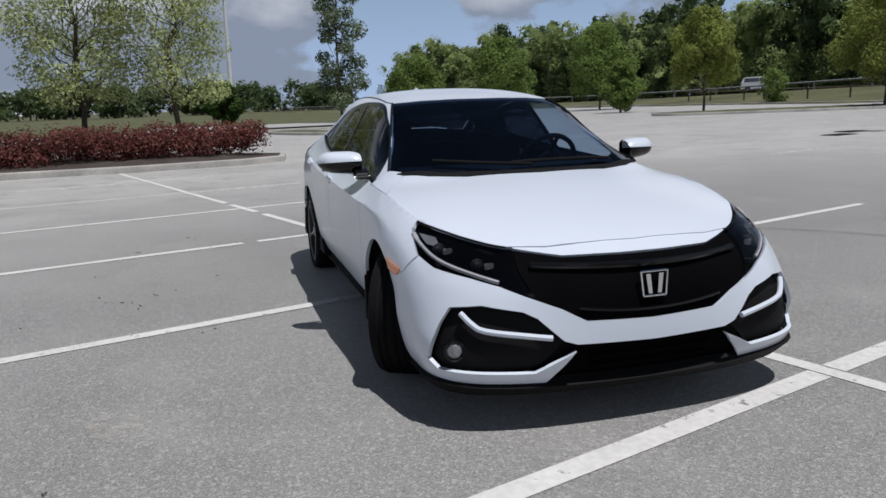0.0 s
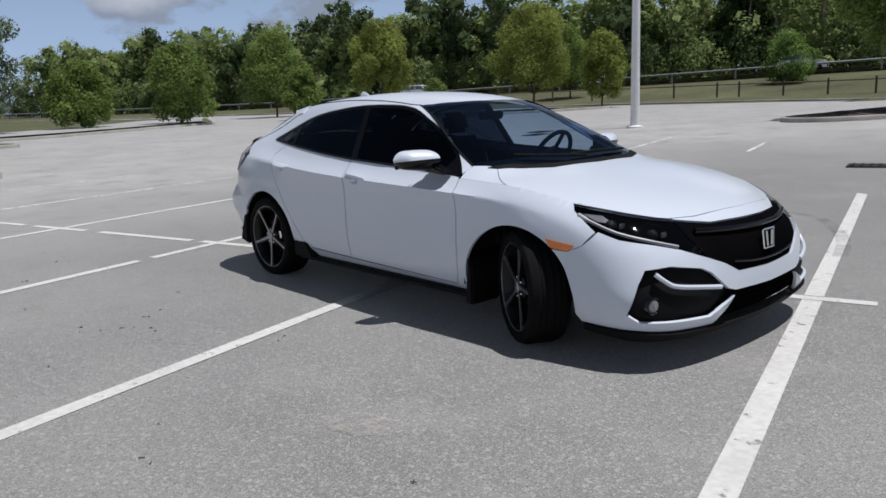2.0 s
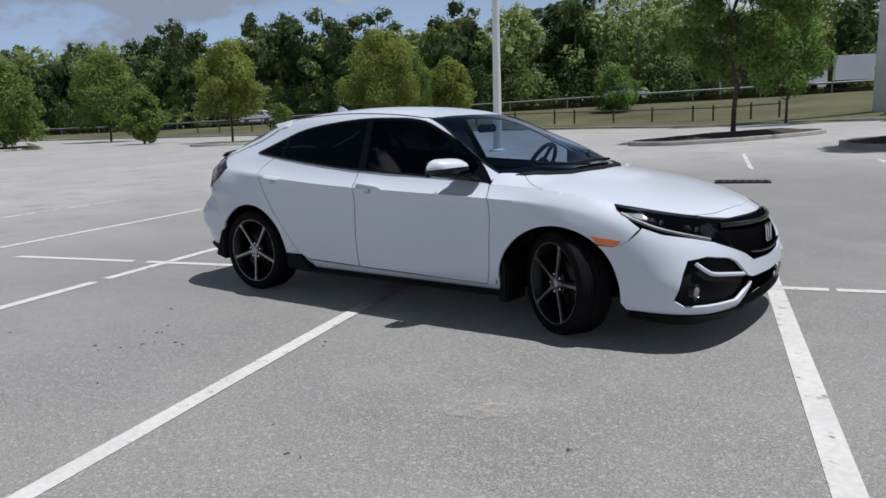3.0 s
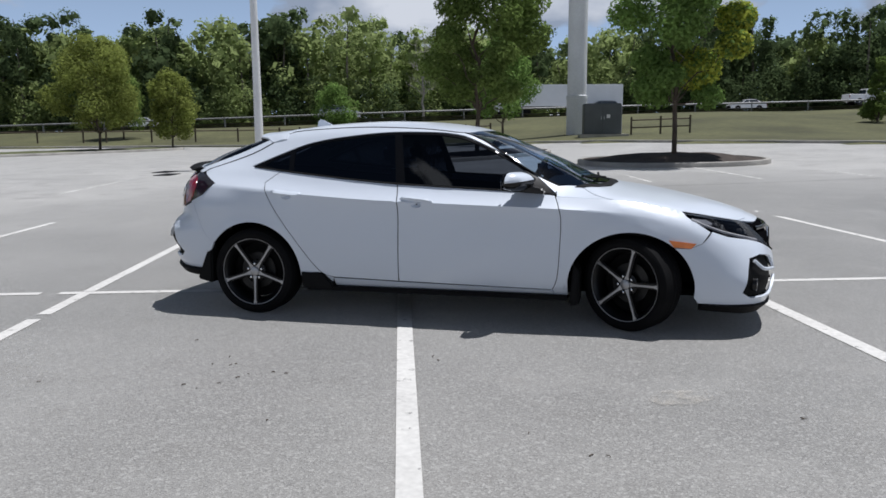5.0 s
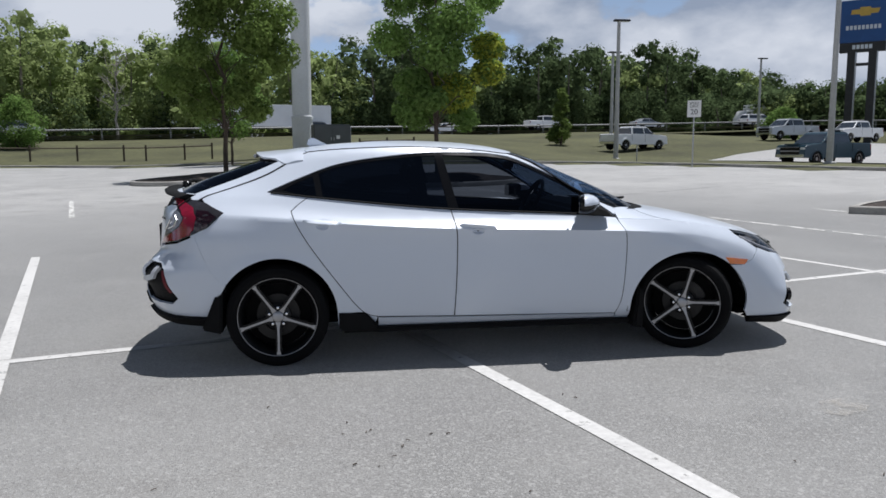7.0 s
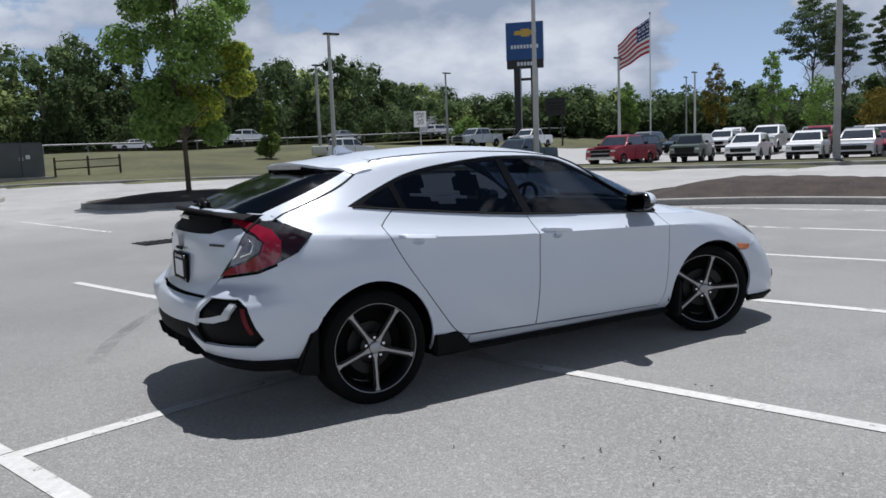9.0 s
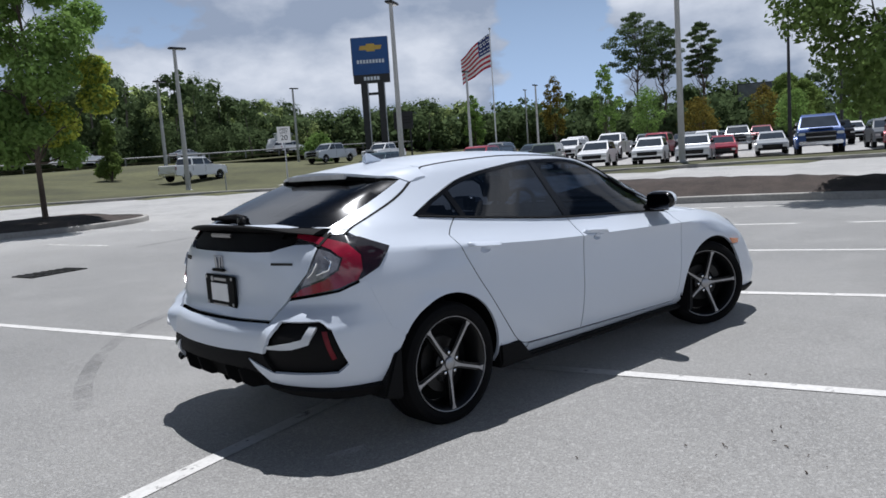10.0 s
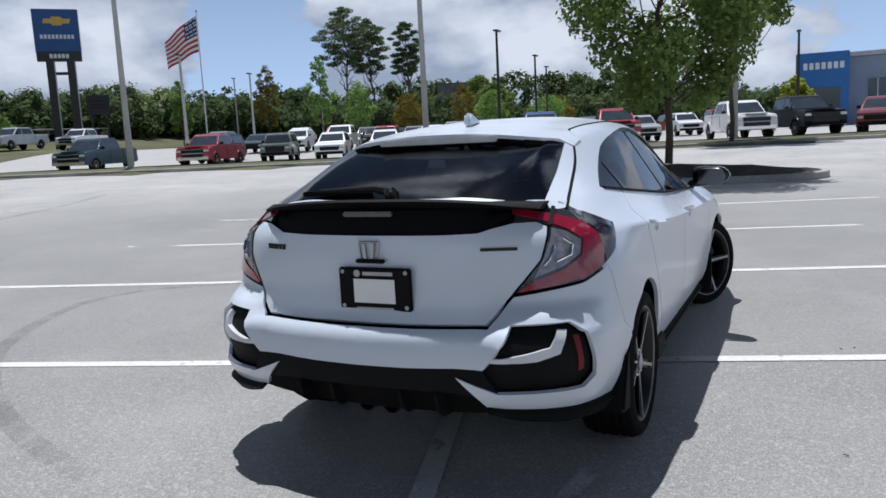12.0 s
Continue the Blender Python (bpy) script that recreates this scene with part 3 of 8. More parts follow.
# the spine between two facing rows, with worn breaks
for a, b in ((-15.2, -6.15), (-5.95, -4.9), (-4.65, -3.1), (-2.95, 3.2), (3.25, 6.4)):
    paint(bay(a, 0), bay(b, 0), 0.10)
for k, u in enumerate(BAYS):
    wide = 0.12 if k == 6 else 0.105
    if k == 4:
        paint(bay(u, -5.6), bay(u, -0.95), wide)
        paint(bay(u, -0.8), bay(u, -0.02), wide)
    else:
        paint(bay(u, -5.6), bay(u, -0.06), wide, "line" if 1 < k < 9 else "line_old")
    paint(bay(u, 0.06), bay(u, 5.6), wide, "line" if 2 < k < 8 else "line_old")
for k in range(-6, 5):
    paint(bay(0.45 + 2.74 * k, 11.4), bay(0.45 + 2.74 * k, 13.6 + 2.6 * (k % 2)), 0.10, "line_old")


# ---- the white hatchback: one smooth skin, from which each panel is cut ----
SILL = pchip((-2.3, 0.30), (-1.9, 0.27), (-1.0, 0.225), (0.95, 0.225), (1.7, 0.200), (1.85, 0.160), (2.2, 0.146), (2.4, 0.146))
BELT = pchip((-2.3, 1.085), (-2.0, 1.085), (-1.7, 1.075), (-1.4, 1.055), (-0.95, 1.01), (-0.25, 0.955), (0.5, 0.92), (0.9, 0.905), (1.3, 0.885), (1.7, 0.82), (2.0, 0.745), (2.25, 0.675), (2.4, 0.65))
RIDGE = pchip((-2.3, 1.085), (-2.12, 1.087), (-2.05, 1.10), (-1.8, 1.195), (-1.5, 1.30), (-1.3, 1.36), (-0.92, 1.412), (-0.5, 1.43), (-0.2, 1.421), (0.1, 1.392), (0.32, 1.343), (0.6, 1.228),
              (0.85, 1.118), (1.12, 0.985), (1.22, 0.962), (1.5, 0.915), (1.76, 0.862), (2.1, 0.775), (2.27, 0.712), (2.36, 0.66))
NOSE = pchip((0, 2.28), (0.15, 2.35), (0.4, 2.385), (0.65, 2.375), (0.85, 2.36), (1, 2.325))
TAIL = pchip((0, -2.20), (0.2, -2.272), (0.37, -2.258), (0.415, -2.235), (0.447, -2.195), (0.55, -2.166), (0.8, -2.148), (1, -2.09))
GIRTH = pchip((0, 0.79), (0.07, 0.84), (0.25, 0.874), (0.45, 0.887), (0.62, 0.887), (0.72, 0.890), (0.8, 0.902))
TUMBLE = pchip((0.8, 0.902), (0.815, 0.894), (0.86, 0.869), (0.93, 0.837), (1.0, 0.810))
CREASE = pchip((-2.2, 0.84), (-1.8, 0.862), (-1.17, 0.866), (-0.5, 0.874), (0.0, 0.884), (0.7, 0.889), (1.0, 0.887), (1.4, 0.87), (2.0, 0.82), (2.3, 0.8))
NOSE_ROUND = pchip((0, 15.0), (0.3, 12.5), (0.5, 9.5), (0.65, 7.5), (0.8, 5.8), (1, 3.7))
TAIL_ROUND = pchip((0, 8.0), (0.5, 8.2), (0.8, 7.2), (1, 6.0))
SOFT = pchip((0.5, 0.887), (0.62, 0.889), (0.72, 0.887), (0.8, 0.879), (0.9, 0.851), (1.0, 0.810))
AXLE, HUB_Z, ARCH_X = 1.35, 0.322, 1.385
# the offside runs a little farther out than the nearside, most at the nose
WIDER = pchip((-2.3, 0.034), (-1.0, 0.028), (0.6, 0.045), (2.2, 0.100))


def level(x, w):
    """Height of the skin line w: 0 at the sill, 0.8 along the crease, 1 at the belt."""
    c = CREASE(x)
    v = w / 0.8 * c if w < 0.8 else c + (w - 0.8) / 0.2 * (1 - c)
    return SILL(x) + (BELT(x) - SILL(x)) * v


def half_width(x, w):
    y = GIRTH(w) if w < 0.8 else TUMBLE(w)
    if w > 0.5:
        y += (SOFT(w) - y) * max(smooth(0.95, 1.45, x), 0.8 * smooth(-1.2, -1.65, x))
    y *= 1 - 0.085 * smooth(-0.6, -1.7, x) * smooth(0.6, 1.0, w)
    z = level(x, w)
    for ax, r, wide in ((ARCH_X, 0.37, 1.11), (-AXLE, 0.372, 1.0)):
        d = math.hypot((x - ax) / wide, z - HUB_Z)
        y += 0.014 * math.exp(-(((d - r) / 0.05) ** 2)) * (1 - smooth(0.75, 0.9, z))
    return y


def skin_ring(v):
    """Half of a line round the car, nose to tail."""
    res = []
    xf, xr, nf, nr = NOSE(v), TAIL(v), NOSE_ROUND(v), TAIL_ROUND(v)
    for i in range(34):
        a = math.pi / 2 * i / 34
        x = 0.9 + (xf - 0.9) * math.cos(a) ** (2 / nf)
        res.append((x, half_width(x, v) * math.sin(a)))
    for i in range(41):
        x = 0.9 - 1.8 * i / 40
        res.append((x, half_width(x, v)))
    for i in range(1, 35):
        a = math.pi / 2 * (1 - i / 34)
        x = -0.9 + (xr + 0.9) * math.cos(a) ** (2 / nr)
        y = half_width(x, v) * math.sin(a)
        # the bumper's corner stands out below a ledge
        out = smooth(0.45, 0.56, y) * smooth(-1.80, -1.96, x) * (1 - smooth(0.462, 0.535, v)) * smooth(0.18, 0.30, v)
        x, y = x - 0.045 * out, y + 0.012 * out
        res.append((x, y))
    return [(x, -y, level(x, v)) for x, y in res]


def shoulder(x):
    if x > 0.9:
        return half_width(x, 1) * math.sqrt(max(0, 1 - ((x - 0.9) / (NOSE(1) - 0.9)) ** NOSE_ROUND(1)))
    if x < -0.9:
        return half_width(x, 1) * math.sqrt(max(0, 1 - ((x + 0.9) / (TAIL(1) + 0.9)) ** TAIL_ROUND(1)))
    return half_width(x, 1)


def crown(x, r):
    """The upper skin's rise over the shoulder, at r of the half width."""
    hood = 1 - r ** 2.3
    side = 2.95 * (1 - r) * (1 - 0.10 * (1 - r))
    roof = 1 - 0.30 * r ** 2.6
    k = 0.11
    h = max(k - abs(side - roof), 0) / k
    cab = min(side, roof) - h * h * k / 4
    t = smooth(1.28, 1.0, x)
    return hood * (1 - t) + cab * t


def skin():
    verts, faces = [], []
    vs = [i / 40 * 0.8 for i in range(33)] + [0.66 + 0.14 * i / 4 for i in range(1, 5)] + [0.8 + 0.2 * i / 8 for i in range(1, 9)]
    vs = sorted(vs)
    rings = [skin_ring(v) for v in vs]
    w = len(rings[0])
    for side in (1, -1):
        s = len(verts)
        for ring in rings:
            verts += [(x, y * side, z) for x, y, z in ring]
        faces += [(s + j * w + i, s + j * w + i + 1, s + (j + 1) * w + i + 1, s + (j + 1) * w + i) for j in range(44) for i in range(w - 1)]
    s = len(verts)
    xs = [NOSE(1) - (NOSE(1) - TAIL(1)) * (0.5 - 0.5 * math.cos(math.pi * (0.02 + 0.98 * i / 120) * 1.0)) for i in range(121)]
    xs[-1] = TAIL(1)
    xs[0] = NOSE(1)
    rs = [-1 + i / 32 for i in range(65)]
    for x in xs:
        y1, z1, z2 = shoulder(x), BELT(x), RIDGE(x)
        for r in rs:
            verts.append((x, r * y1, z1 + max(z2 - z1, 0) * crown(x, abs(r))))
    faces += [(s + j * 65 + i, s + j * 65 + i + 1, s + (j + 1) * 65 + i + 1, s + (j + 1) * 65 + i) for j in range(120) for i in range(64)]
    return verts, faces


SKIN_V, SKIN_F = skin()
SKIN = BVHTree.FromPolygons([Vector(v) for v in SKIN_V], SKIN_F)


def spline(pts, n=5):
    """Points along a smooth curve through the given ones."""
    res = []
    for i in range(len(pts) - 1):
        p0, p1, p2, p3 = pts[max(i - 1, 0)], pts[i], pts[i + 1], pts[min(i + 2, len(pts) - 1)]
        for j in range(n):
            t = j / n
            res.append(tuple(0.5 * (2 * b + (c - a) * t + (2 * a - 5 * b + 4 * c - d) * t * t + (3 * b - a - 3 * c + d) * t ** 3) for a, b, c, d in zip(p0, p1, p2, p3)))
    return res + [tuple(pts[-1])]


def top_z(x, y):
    z1, z2 = BELT(x), RIDGE(x)
    return z1 + max(z2 - z1, 0) * crown(x, min(1, abs(y) / shoulder(x)))


def ray_for(view, a, b):
    if view == "side":
        return Vector((a, -2.5, b)), Vector((0, 1, 0))
    if view == "top":
        return Vector((a, b, 2.5)), Vector((0, 0, -1))
    s = 1 if view == "nose" else -1
    return Vector((1.2 * s, 0, b)), Vector((s * math.cos(a), math.sin(a), 0))


def nose_at(x, y, z):
    return math.atan2(y, x - 1.2), z


def tail_at(x, y, z):
    return math.atan2(y, -(x + 1.2)), z


def on_skin(view, a, b):
    o, d = ray_for(view, a, b)
    p, n, *_ = SKIN.ray_cast(o, d)
    if p is None:
        return None
    outward = d if view in ("nose", "tail") else -d
    return p, (n if n.dot(outward) > 0 else -n)


def put(p, s=1):
    """A place on the skin, or on its mirror image."""
    y = p.y * s
    flare = smooth(-1.5, -2.0, p.x) * smooth(0.3, 0.8, y) * (0.065 * smooth(0.62, 0.38, p.z) - 0.020 * smooth(0.62, 0.8, p.z))
    return Vector((p.x, y + flare + WIDER(p.x) * min(max((y + 0.87) / 1.74, 0.0), 1.05) ** 1.2, p.z))


def skin_angle(view, x, z):
    """The angle round nose or tail of the flank's point (x, z)."""
    p = on_skin("side", x, z)[0]
    return (nose_at if view == "nose" else tail_at)(p.x, p.y, z)


def panel_mesh(outline, view, gap=0.0025, depth=0.018, lift=0.0, step=0.05, holes=(), flip=False, lines=()):
    """A sheet cut from the skin along an outline seen from one side, with a turned-in rim."""
    pts, tris = filled(inset_outline(outline, gap) if gap else outline, step, holes, lines)
    hits = [on_skin(view, *p) for p in pts]
    s = -1 if flip else 1
    keep, verts, norms = {}, [], []
    for i, h in enumerate(hits):
        if h:
            keep[i] = len(verts)
            q = h[0] + h[1] * lift
            verts.append(put(q, s))
            norms.append(Vector((h[1].x, h[1].y * s, h[1].z)))
    bm = bmesh.new()
    bv = [bm.verts.new(v) for v in verts]
    for t in tris:
        if all(i in keep for i in t):
            try:
                bm.faces.new([bv[keep[i]] for i in t])
            except ValueError:
                pass
    bm.verts.index_update()
    bmesh.ops.recalc_face_normals(bm, faces=bm.faces)
    out = sum(f.normal.dot(norms[f.verts[0].index]) for f in bm.faces)
    if out < 0:
        bmesh.ops.reverse_faces(bm, faces=bm.faces)
    if depth:
        rim = [e for e in bm.edges if e.is_boundary]
        low = {}
        for e in rim:
            for v in e.verts:
                if v not in low:
                    low[v] = None
        for v in list(low):
            low[v] = bm.verts.new(v.co - norms[v.index] * depth)
        for e in rim:
            f = e.link_faces[0]
            lp = [l for l in f.loops if l.edge == e][0]
            a, b = lp.vert, lp.link_loop_next.vert
            bm.faces.new((b, a, low[a], low[b]))
    for v in [v for v in bm.verts if not v.link_faces]:
        bm.verts.remove(v)
    return bm


def sheet_part(name, bm, mat, parent, label=""):
    me = bpy.data.meshes.new(name)
    bm.to_mesh(me)
    bm.free()
    me.materials.append(mat)
    me.polygons.foreach_set("use_smooth", [True] * len(me.polygons))
    me.set_sharp_from_angle(angle=radians(42))
    ob = new(name, me)
    ob.parent = parent
    if label:
        ob["label"] = label
    return ob


def panel(name, outline, view, mat, parent, label="", both=True, **kw):
    """The panel on the kerb-side flank and, where both, its mirror image."""
    res = [sheet_part(name, panel_mesh(outline, view, **kw), mat, parent, label)]
    if both:
        res.append(sheet_part(name, panel_mesh(outline, view, flip=True, **kw), mat, parent, label))
    return res


def whole(half):
    """Closes a half outline (first coordinate along, second across, from the middle out) to both sides; for nose and tail the first is the angle."""
    return half + [(-a, b) for a, b in reversed(half) if abs(a) > 1e-6]


def whole_top(half):
    return half + [(a, -b) for a, b in reversed(half) if abs(b) > 1e-6]


car = thing("hatchback_car", label="glossy white five-door hatchback parked across the bays", category="car")

FOLDS = [[(x, level(x, w)) for x in np.arange(-1.75, 1.6, 0.03)] for w in (0.775, 0.80, 0.82, 0.86)]

# ---- edges shared by neighbouring panels, seen from the side (x, z) ----
GLASS_TOP = pchip((-1.404, 1.100), (-1.2, 1.185), (-0.964, 1.269), (-0.729, 1.31), (-0.269, 1.346), (0.0, 1.341), (0.167, 1.321), (0.361, 1.247), (0.686, 1.071), (0.878, 0.925))
GLASS_LOW = pchip((-1.404, 1.096), (-0.936, 1.044), (-0.247, 0.98), (0.506, 0.941), (0.878, 0.917))


def arch(ax, r, a0, a1, n=22):
    cx, cz, rx, rz = (ARCH_X, 0.31, r * 1.125, r * 1.012) if ax > 0 else (ax, HUB_Z, r, r)
    return [(cx + rx * math.cos(radians(a0 + (a1 - a0) * i / n)), cz + rz * math.sin(radians(a0 + (a1 - a0) * i / n))) for i in range(n + 1)]


def along(f, x0, x1, n=16):
    return [(x0 + (x1 - x0) * i / n, f(x0 + (x1 - x0) * i / n)) for i in range(n + 1)]


DOOR_FRONT = spline([(0.878, 0.912), (0.925, 0.78), (0.921, 0.554), (0.905, 0.36), (0.871, 0.268)])
DOOR_MIDDLE = spline([(-0.238, 0.978), (-0.215, 0.86), (-0.209, 0.742), (-0.215, 0.5), (-0.224, 0.287)])
DOOR_REAR = spline([(-1.15, 1.066), (-1.235, 1.0), (-1.246, 0.96), (-1.15, 0.779), (-0.952, 0.502), (-0.844, 0.364), (-0.78, 0.315), (-0.72, 0.300)])
GRIP_AT = ((-0.075, 0.862), (-1.06, 0.908))
GRIPS = [[(x + 0.040 * math.cos(a), z - 0.020 + 0.021 * math.sin(a)) for a in (2 * math.pi * k / 24 for k in range(24))] for x, z in GRIP_AT]
panel("front_door", DOOR_FRONT + [(-0.224, 0.287)] + DOOR_MIDDLE[::-1] + along(GLASS_LOW, -0.238, 0.878)[1:-1], "side", MAT["white"], car, holes=(GRIPS[0],), step=0.026, gap=0.0034, lines=FOLDS)
def strip(line, half):
    """A narrow outline along a line."""
    side = []
    for i, p in enumerate(line):
        d = Vector(line[min(i + 1, len(line) - 1)]) - Vector(line[max(i - 1, 0)])
        side.append(Vector((-d.y, d.x)).normalized() * half)
    return [(p[0] + q.x, p[1] + q.y) for p, q in zip(line, side)] + [(p[0] - q.x, p[1] - q.y) for p, q in reversed(list(zip(line, side)))]


# near-black strips under the shut lines paint the shade of deep door gaps
for edge_line in (DOOR_FRONT, DOOR_MIDDLE, DOOR_REAR, along(lambda x: 0.268 + 0.0174 * (0.871 - x), 0.86, -0.22, 12), [(-0.224, 0.288), (-0.4, 0.293), (-0.6, 0.298), (-0.715, 0.300)]):
    panel("door_seal", strip(edge_line, 0.009), "side", MAT["void"], car, "dark strip painting the shade in a door gap", lift=-0.0035, gap=0, depth=0, step=0.03)
panel("rear_door", DOOR_MIDDLE + DOOR_REAR[::-1] + along(GLASS_LOW, -1.15, -0.238)[1:-1], "side", MAT["white"], car, holes=(GRIPS[1],), step=0.026, gap=0.0034, lines=FOLDS)

SCREEN_EDGE = spline([(0.20, -0.515), (0.42, -0.575), (0.68, -0.65), (0.90, -0.712)], 6)
ROOF_EDGE = [(0.20 - 1.35 * i / 20, -0.66 * shoulder(0.20 - 1.35 * i / 20)) for i in range(21)]
ROOF_EDGE[0] = (0.20, -0.515)
GATE_EDGE = spline([(-1.15, ROOF_EDGE[-1][1]), (-1.359, -0.595), (-1.60, -0.645), (-1.831, -0.689)], 5)
flank = ([(x, top_z(x, y)) for x, y in SCREEN_EDGE[::-1]] + [(x, top_z(x, y)) for x, y in ROOF_EDGE[1:]] + [(x, top_z(x, y)) for x, y in GATE_EDGE[1:]]
         + [(-1.787, 1.035), (-1.69, 0.985), (-1.68, 0.965), (-1.76, 0.89), (-1.84, 0.855), (-1.80, 0.74), (-1.735, 0.60)]
         + arch(-AXLE, 0.372, 34 + 110, 4, 30) + [(-0.975, 0.24), (-0.74, 0.24), (-0.72, 0.297)] + DOOR_REAR[::-1][1:] + along(GLASS_LOW, -1.15, -1.404, 8)[1:-1] + along(GLASS_TOP, -1.404, 0.878, 40))
panel("body_side", flank, "side", MAT["white"], car, step=0.028, gap=0.002, lines=FOLDS)

BONNET_EDGE = spline([(1.04, -0.650), (1.15, -0.745), (1.285, -0.812), (1.478, -0.806), (1.725, -0.765), (1.9, -0.675), (2.03, -0.575), (2.091, -0.505)], 5)
wing = (along(BELT, 0.885, 1.70, 22) + [(1.735, 0.782), (1.81, 0.735), (1.885, 0.687), (1.832, 0.614), (1.755, 0.582)] + arch(AXLE, 0.365, 49, 176, 30) + [(0.975, 0.24), (0.885, 0.24), (0.871, 0.268)] + DOOR_FRONT[::-1][1:-1])
panel("front_wing", wing, "side", MAT["white"], car, step=0.028, gap=0.002, lines=FOLDS)
panel("wing_top", SCREEN_EDGE[-2:] + BONNET_EDGE[:16] + [(x, -shoulder(x) * 0.999) for x in (1.42, 1.3, 1.15, 1.0, 0.89)], "top", MAT["white"], car, gap=0.001, depth=0.01, lift=-0.0015)
sill = [(0.975, 0.238), (0.975, 0.228), (-0.72, 0.228), (-0.72, 0.297), (-0.224, 0.284), (0.871, 0.265), (0.885, 0.238)]
panel("sill", sill, "side", MAT["white"], car, lift=0.002)

# the bonnet gap's shade, likewise painted as a near-black strip
panel("bonnet_seal", strip(BONNET_EDGE, 0.008), "top", MAT["void"], car, "dark strip painting the shaded gap beside the bonnet", lift=-0.002, gap=0, depth=0, step=0.03)
bonnet = whole_top([(1.262, 0.0), (1.225, -0.38), (1.13, -0.56)] + BONNET_EDGE + [(2.150, -0.36), (2.178, -0.2), (2.196, 0.0)])
panel("bonnet", bonnet, "top", MAT["white"], car, both=False, step=0.06)
screen = [(1.262, 0.0), (1.225, -0.38), (1.13, -0.56), (1.03, -0.655), (0.90, -0.712)] + SCREEN_EDGE[::-1][1:] + [(0.24, -0.44), (0.285, -0.25), (0.30, 0.0)]
panel("windscreen", whole_top(screen), "top", MAT["screen_glass"], car, "tinted windscreen", both=False, step=0.07, lift=-0.003, depth=0)
band = [(0.30, 0.0), (0.285, -0.25), (0.24, -0.44), (0.20, -0.515)] + ROOF_EDGE[1:] + [(-1.18, -0.40), (-1.19, 0.0)]
panel("roof", whole_top(band), "top", MAT["white"], car, both=False, step=0.06)
REAR_PANE = [(-1.34, 0.0), (-1.335, -0.545), (-1.60, -0.585), (-1.865, -0.615), (-1.95, -0.52), (-2.01, -0.26), (-2.025, 0.0)]
gate = [(-1.19, 0.0), (-1.18, -0.40), (-1.15, ROOF_EDGE[-1][1])] + GATE_EDGE[1:] + [(-1.90, -0.655), (-1.965, -0.55), (-2.03, -0.40), (-2.05, 0.0)]
tail = thing("tailgate")
tail.parent = car
panel("gate_frame", whole_top(gate), "top", MAT["white"], tail, both=False, gap=0.006, step=0.04, holes=(whole_top(REAR_PANE),))
# black strip laid over the joint, painting the dark of the tailgate gap
seal = [(x, y - 0.0045) for x, y in GATE_EDGE] + [(x, y + 0.0045) for x, y in GATE_EDGE[::-1]]
panel("gate_seal", seal, "top", MAT["black_matt"], tail, "black strip painting the shaded shut line of the tailgate", lift=0.0015, gap=0, depth=0.008, step=0.04)
panel("rear_window", whole_top(REAR_PANE), "top", MAT["rear_glass"], tail, "dark tinted sloping rear window", both=False, lift=-0.004, depth=0)

panel("corner_trim", [(-1.885, -0.628), (-1.905, -0.66), (-1.97, -0.552), (-2.035, -0.455), (-1.985, -0.455), (-1.945, -0.525)], "top", MAT["black_gloss"], tail, "gloss black corner trim below the window", lift=0.004, gap=0, depth=0.01, step=0.03)

# ---- tail, seen round from behind ----
T = tail_at
LAMP_IN = [T(-1.985, -0.672, 1.0), T(-2.032, -0.650, 0.885), T(-2.087, -0.560, 0.768)]
GATE_LOW = [T(-2.087, -0.556, 0.762), T(-2.137, -0.467, 0.658), T(-2.19, -0.22, 0.655), (0.0, 0.655)]
gate_low = [(0.0, 0.986), T(-2.12, -0.30, 0.986), T(-2.09, -0.43, 0.990), T(-2.06, -0.475, 1.005), T(-2.01, -0.535, 1.02), T(-1.98, -0.62, 1.02)] + LAMP_IN + GATE_LOW
panel("gate_skin", whole(gate_low), "tail", MAT["white"], tail, both=False, gap=0.004, step=0.032)
gate_black = [(0.0, 1.078), T(-2.05, -0.40, 1.078), T(-1.99, -0.545, 1.072), T(-2.01, -0.535, 1.04), T(-2.06, -0.475, 1.005), T(-2.09, -0.43, 0.990), T(-2.12, -0.30, 0.986), (0.0, 0.986)]
panel("gate_band", whole(gate_black), "tail", MAT["black_matt"], tail, "black band under the lip", both=False, lift=-0.012)

lamp = [T(-1.97, -0.548, 1.072), T(-1.895, -0.648, 1.058), T(-1.787, -0.748, 1.035), T(-1.672, -0.843, 0.978), T(-1.76, -0.855, 0.888), T(-1.86, -0.83, 0.84), T(-1.951, -0.778, 0.80)] + LAMP_IN[::-1] + [T(-1.98, -0.62, 1.02), T(-2.03, -0.545, 1.02)]
lamps = panel("tail_lamp", lamp, "tail", MAT["smoke_lens"], car, "smoked wraparound tail lamp", lift=0.004, step=0.04)
c_shape = [T(-1.984, -0.525, 1.068), T(-1.919, -0.662, 1.035), T(-1.868, -0.757, 1.004), T(-1.832, -0.806, 0.952), T(-1.843, -0.826, 0.885), T(-1.870, -0.821, 0.842), T(-1.948, -0.776, 0.811), T(-2.045, -0.655, 0.784), T(-2.085, -0.572, 0.770),
           T(-2.058, -0.63, 0.812), T(-1.995, -0.725, 0.848), T(-1.94, -0.772, 0.890), T(-1.915, -0.774, 0.945), T(-1.945, -0.722, 0.985), T(-1.975, -0.640, 1.018), T(-2.0, -0.535, 1.045)]
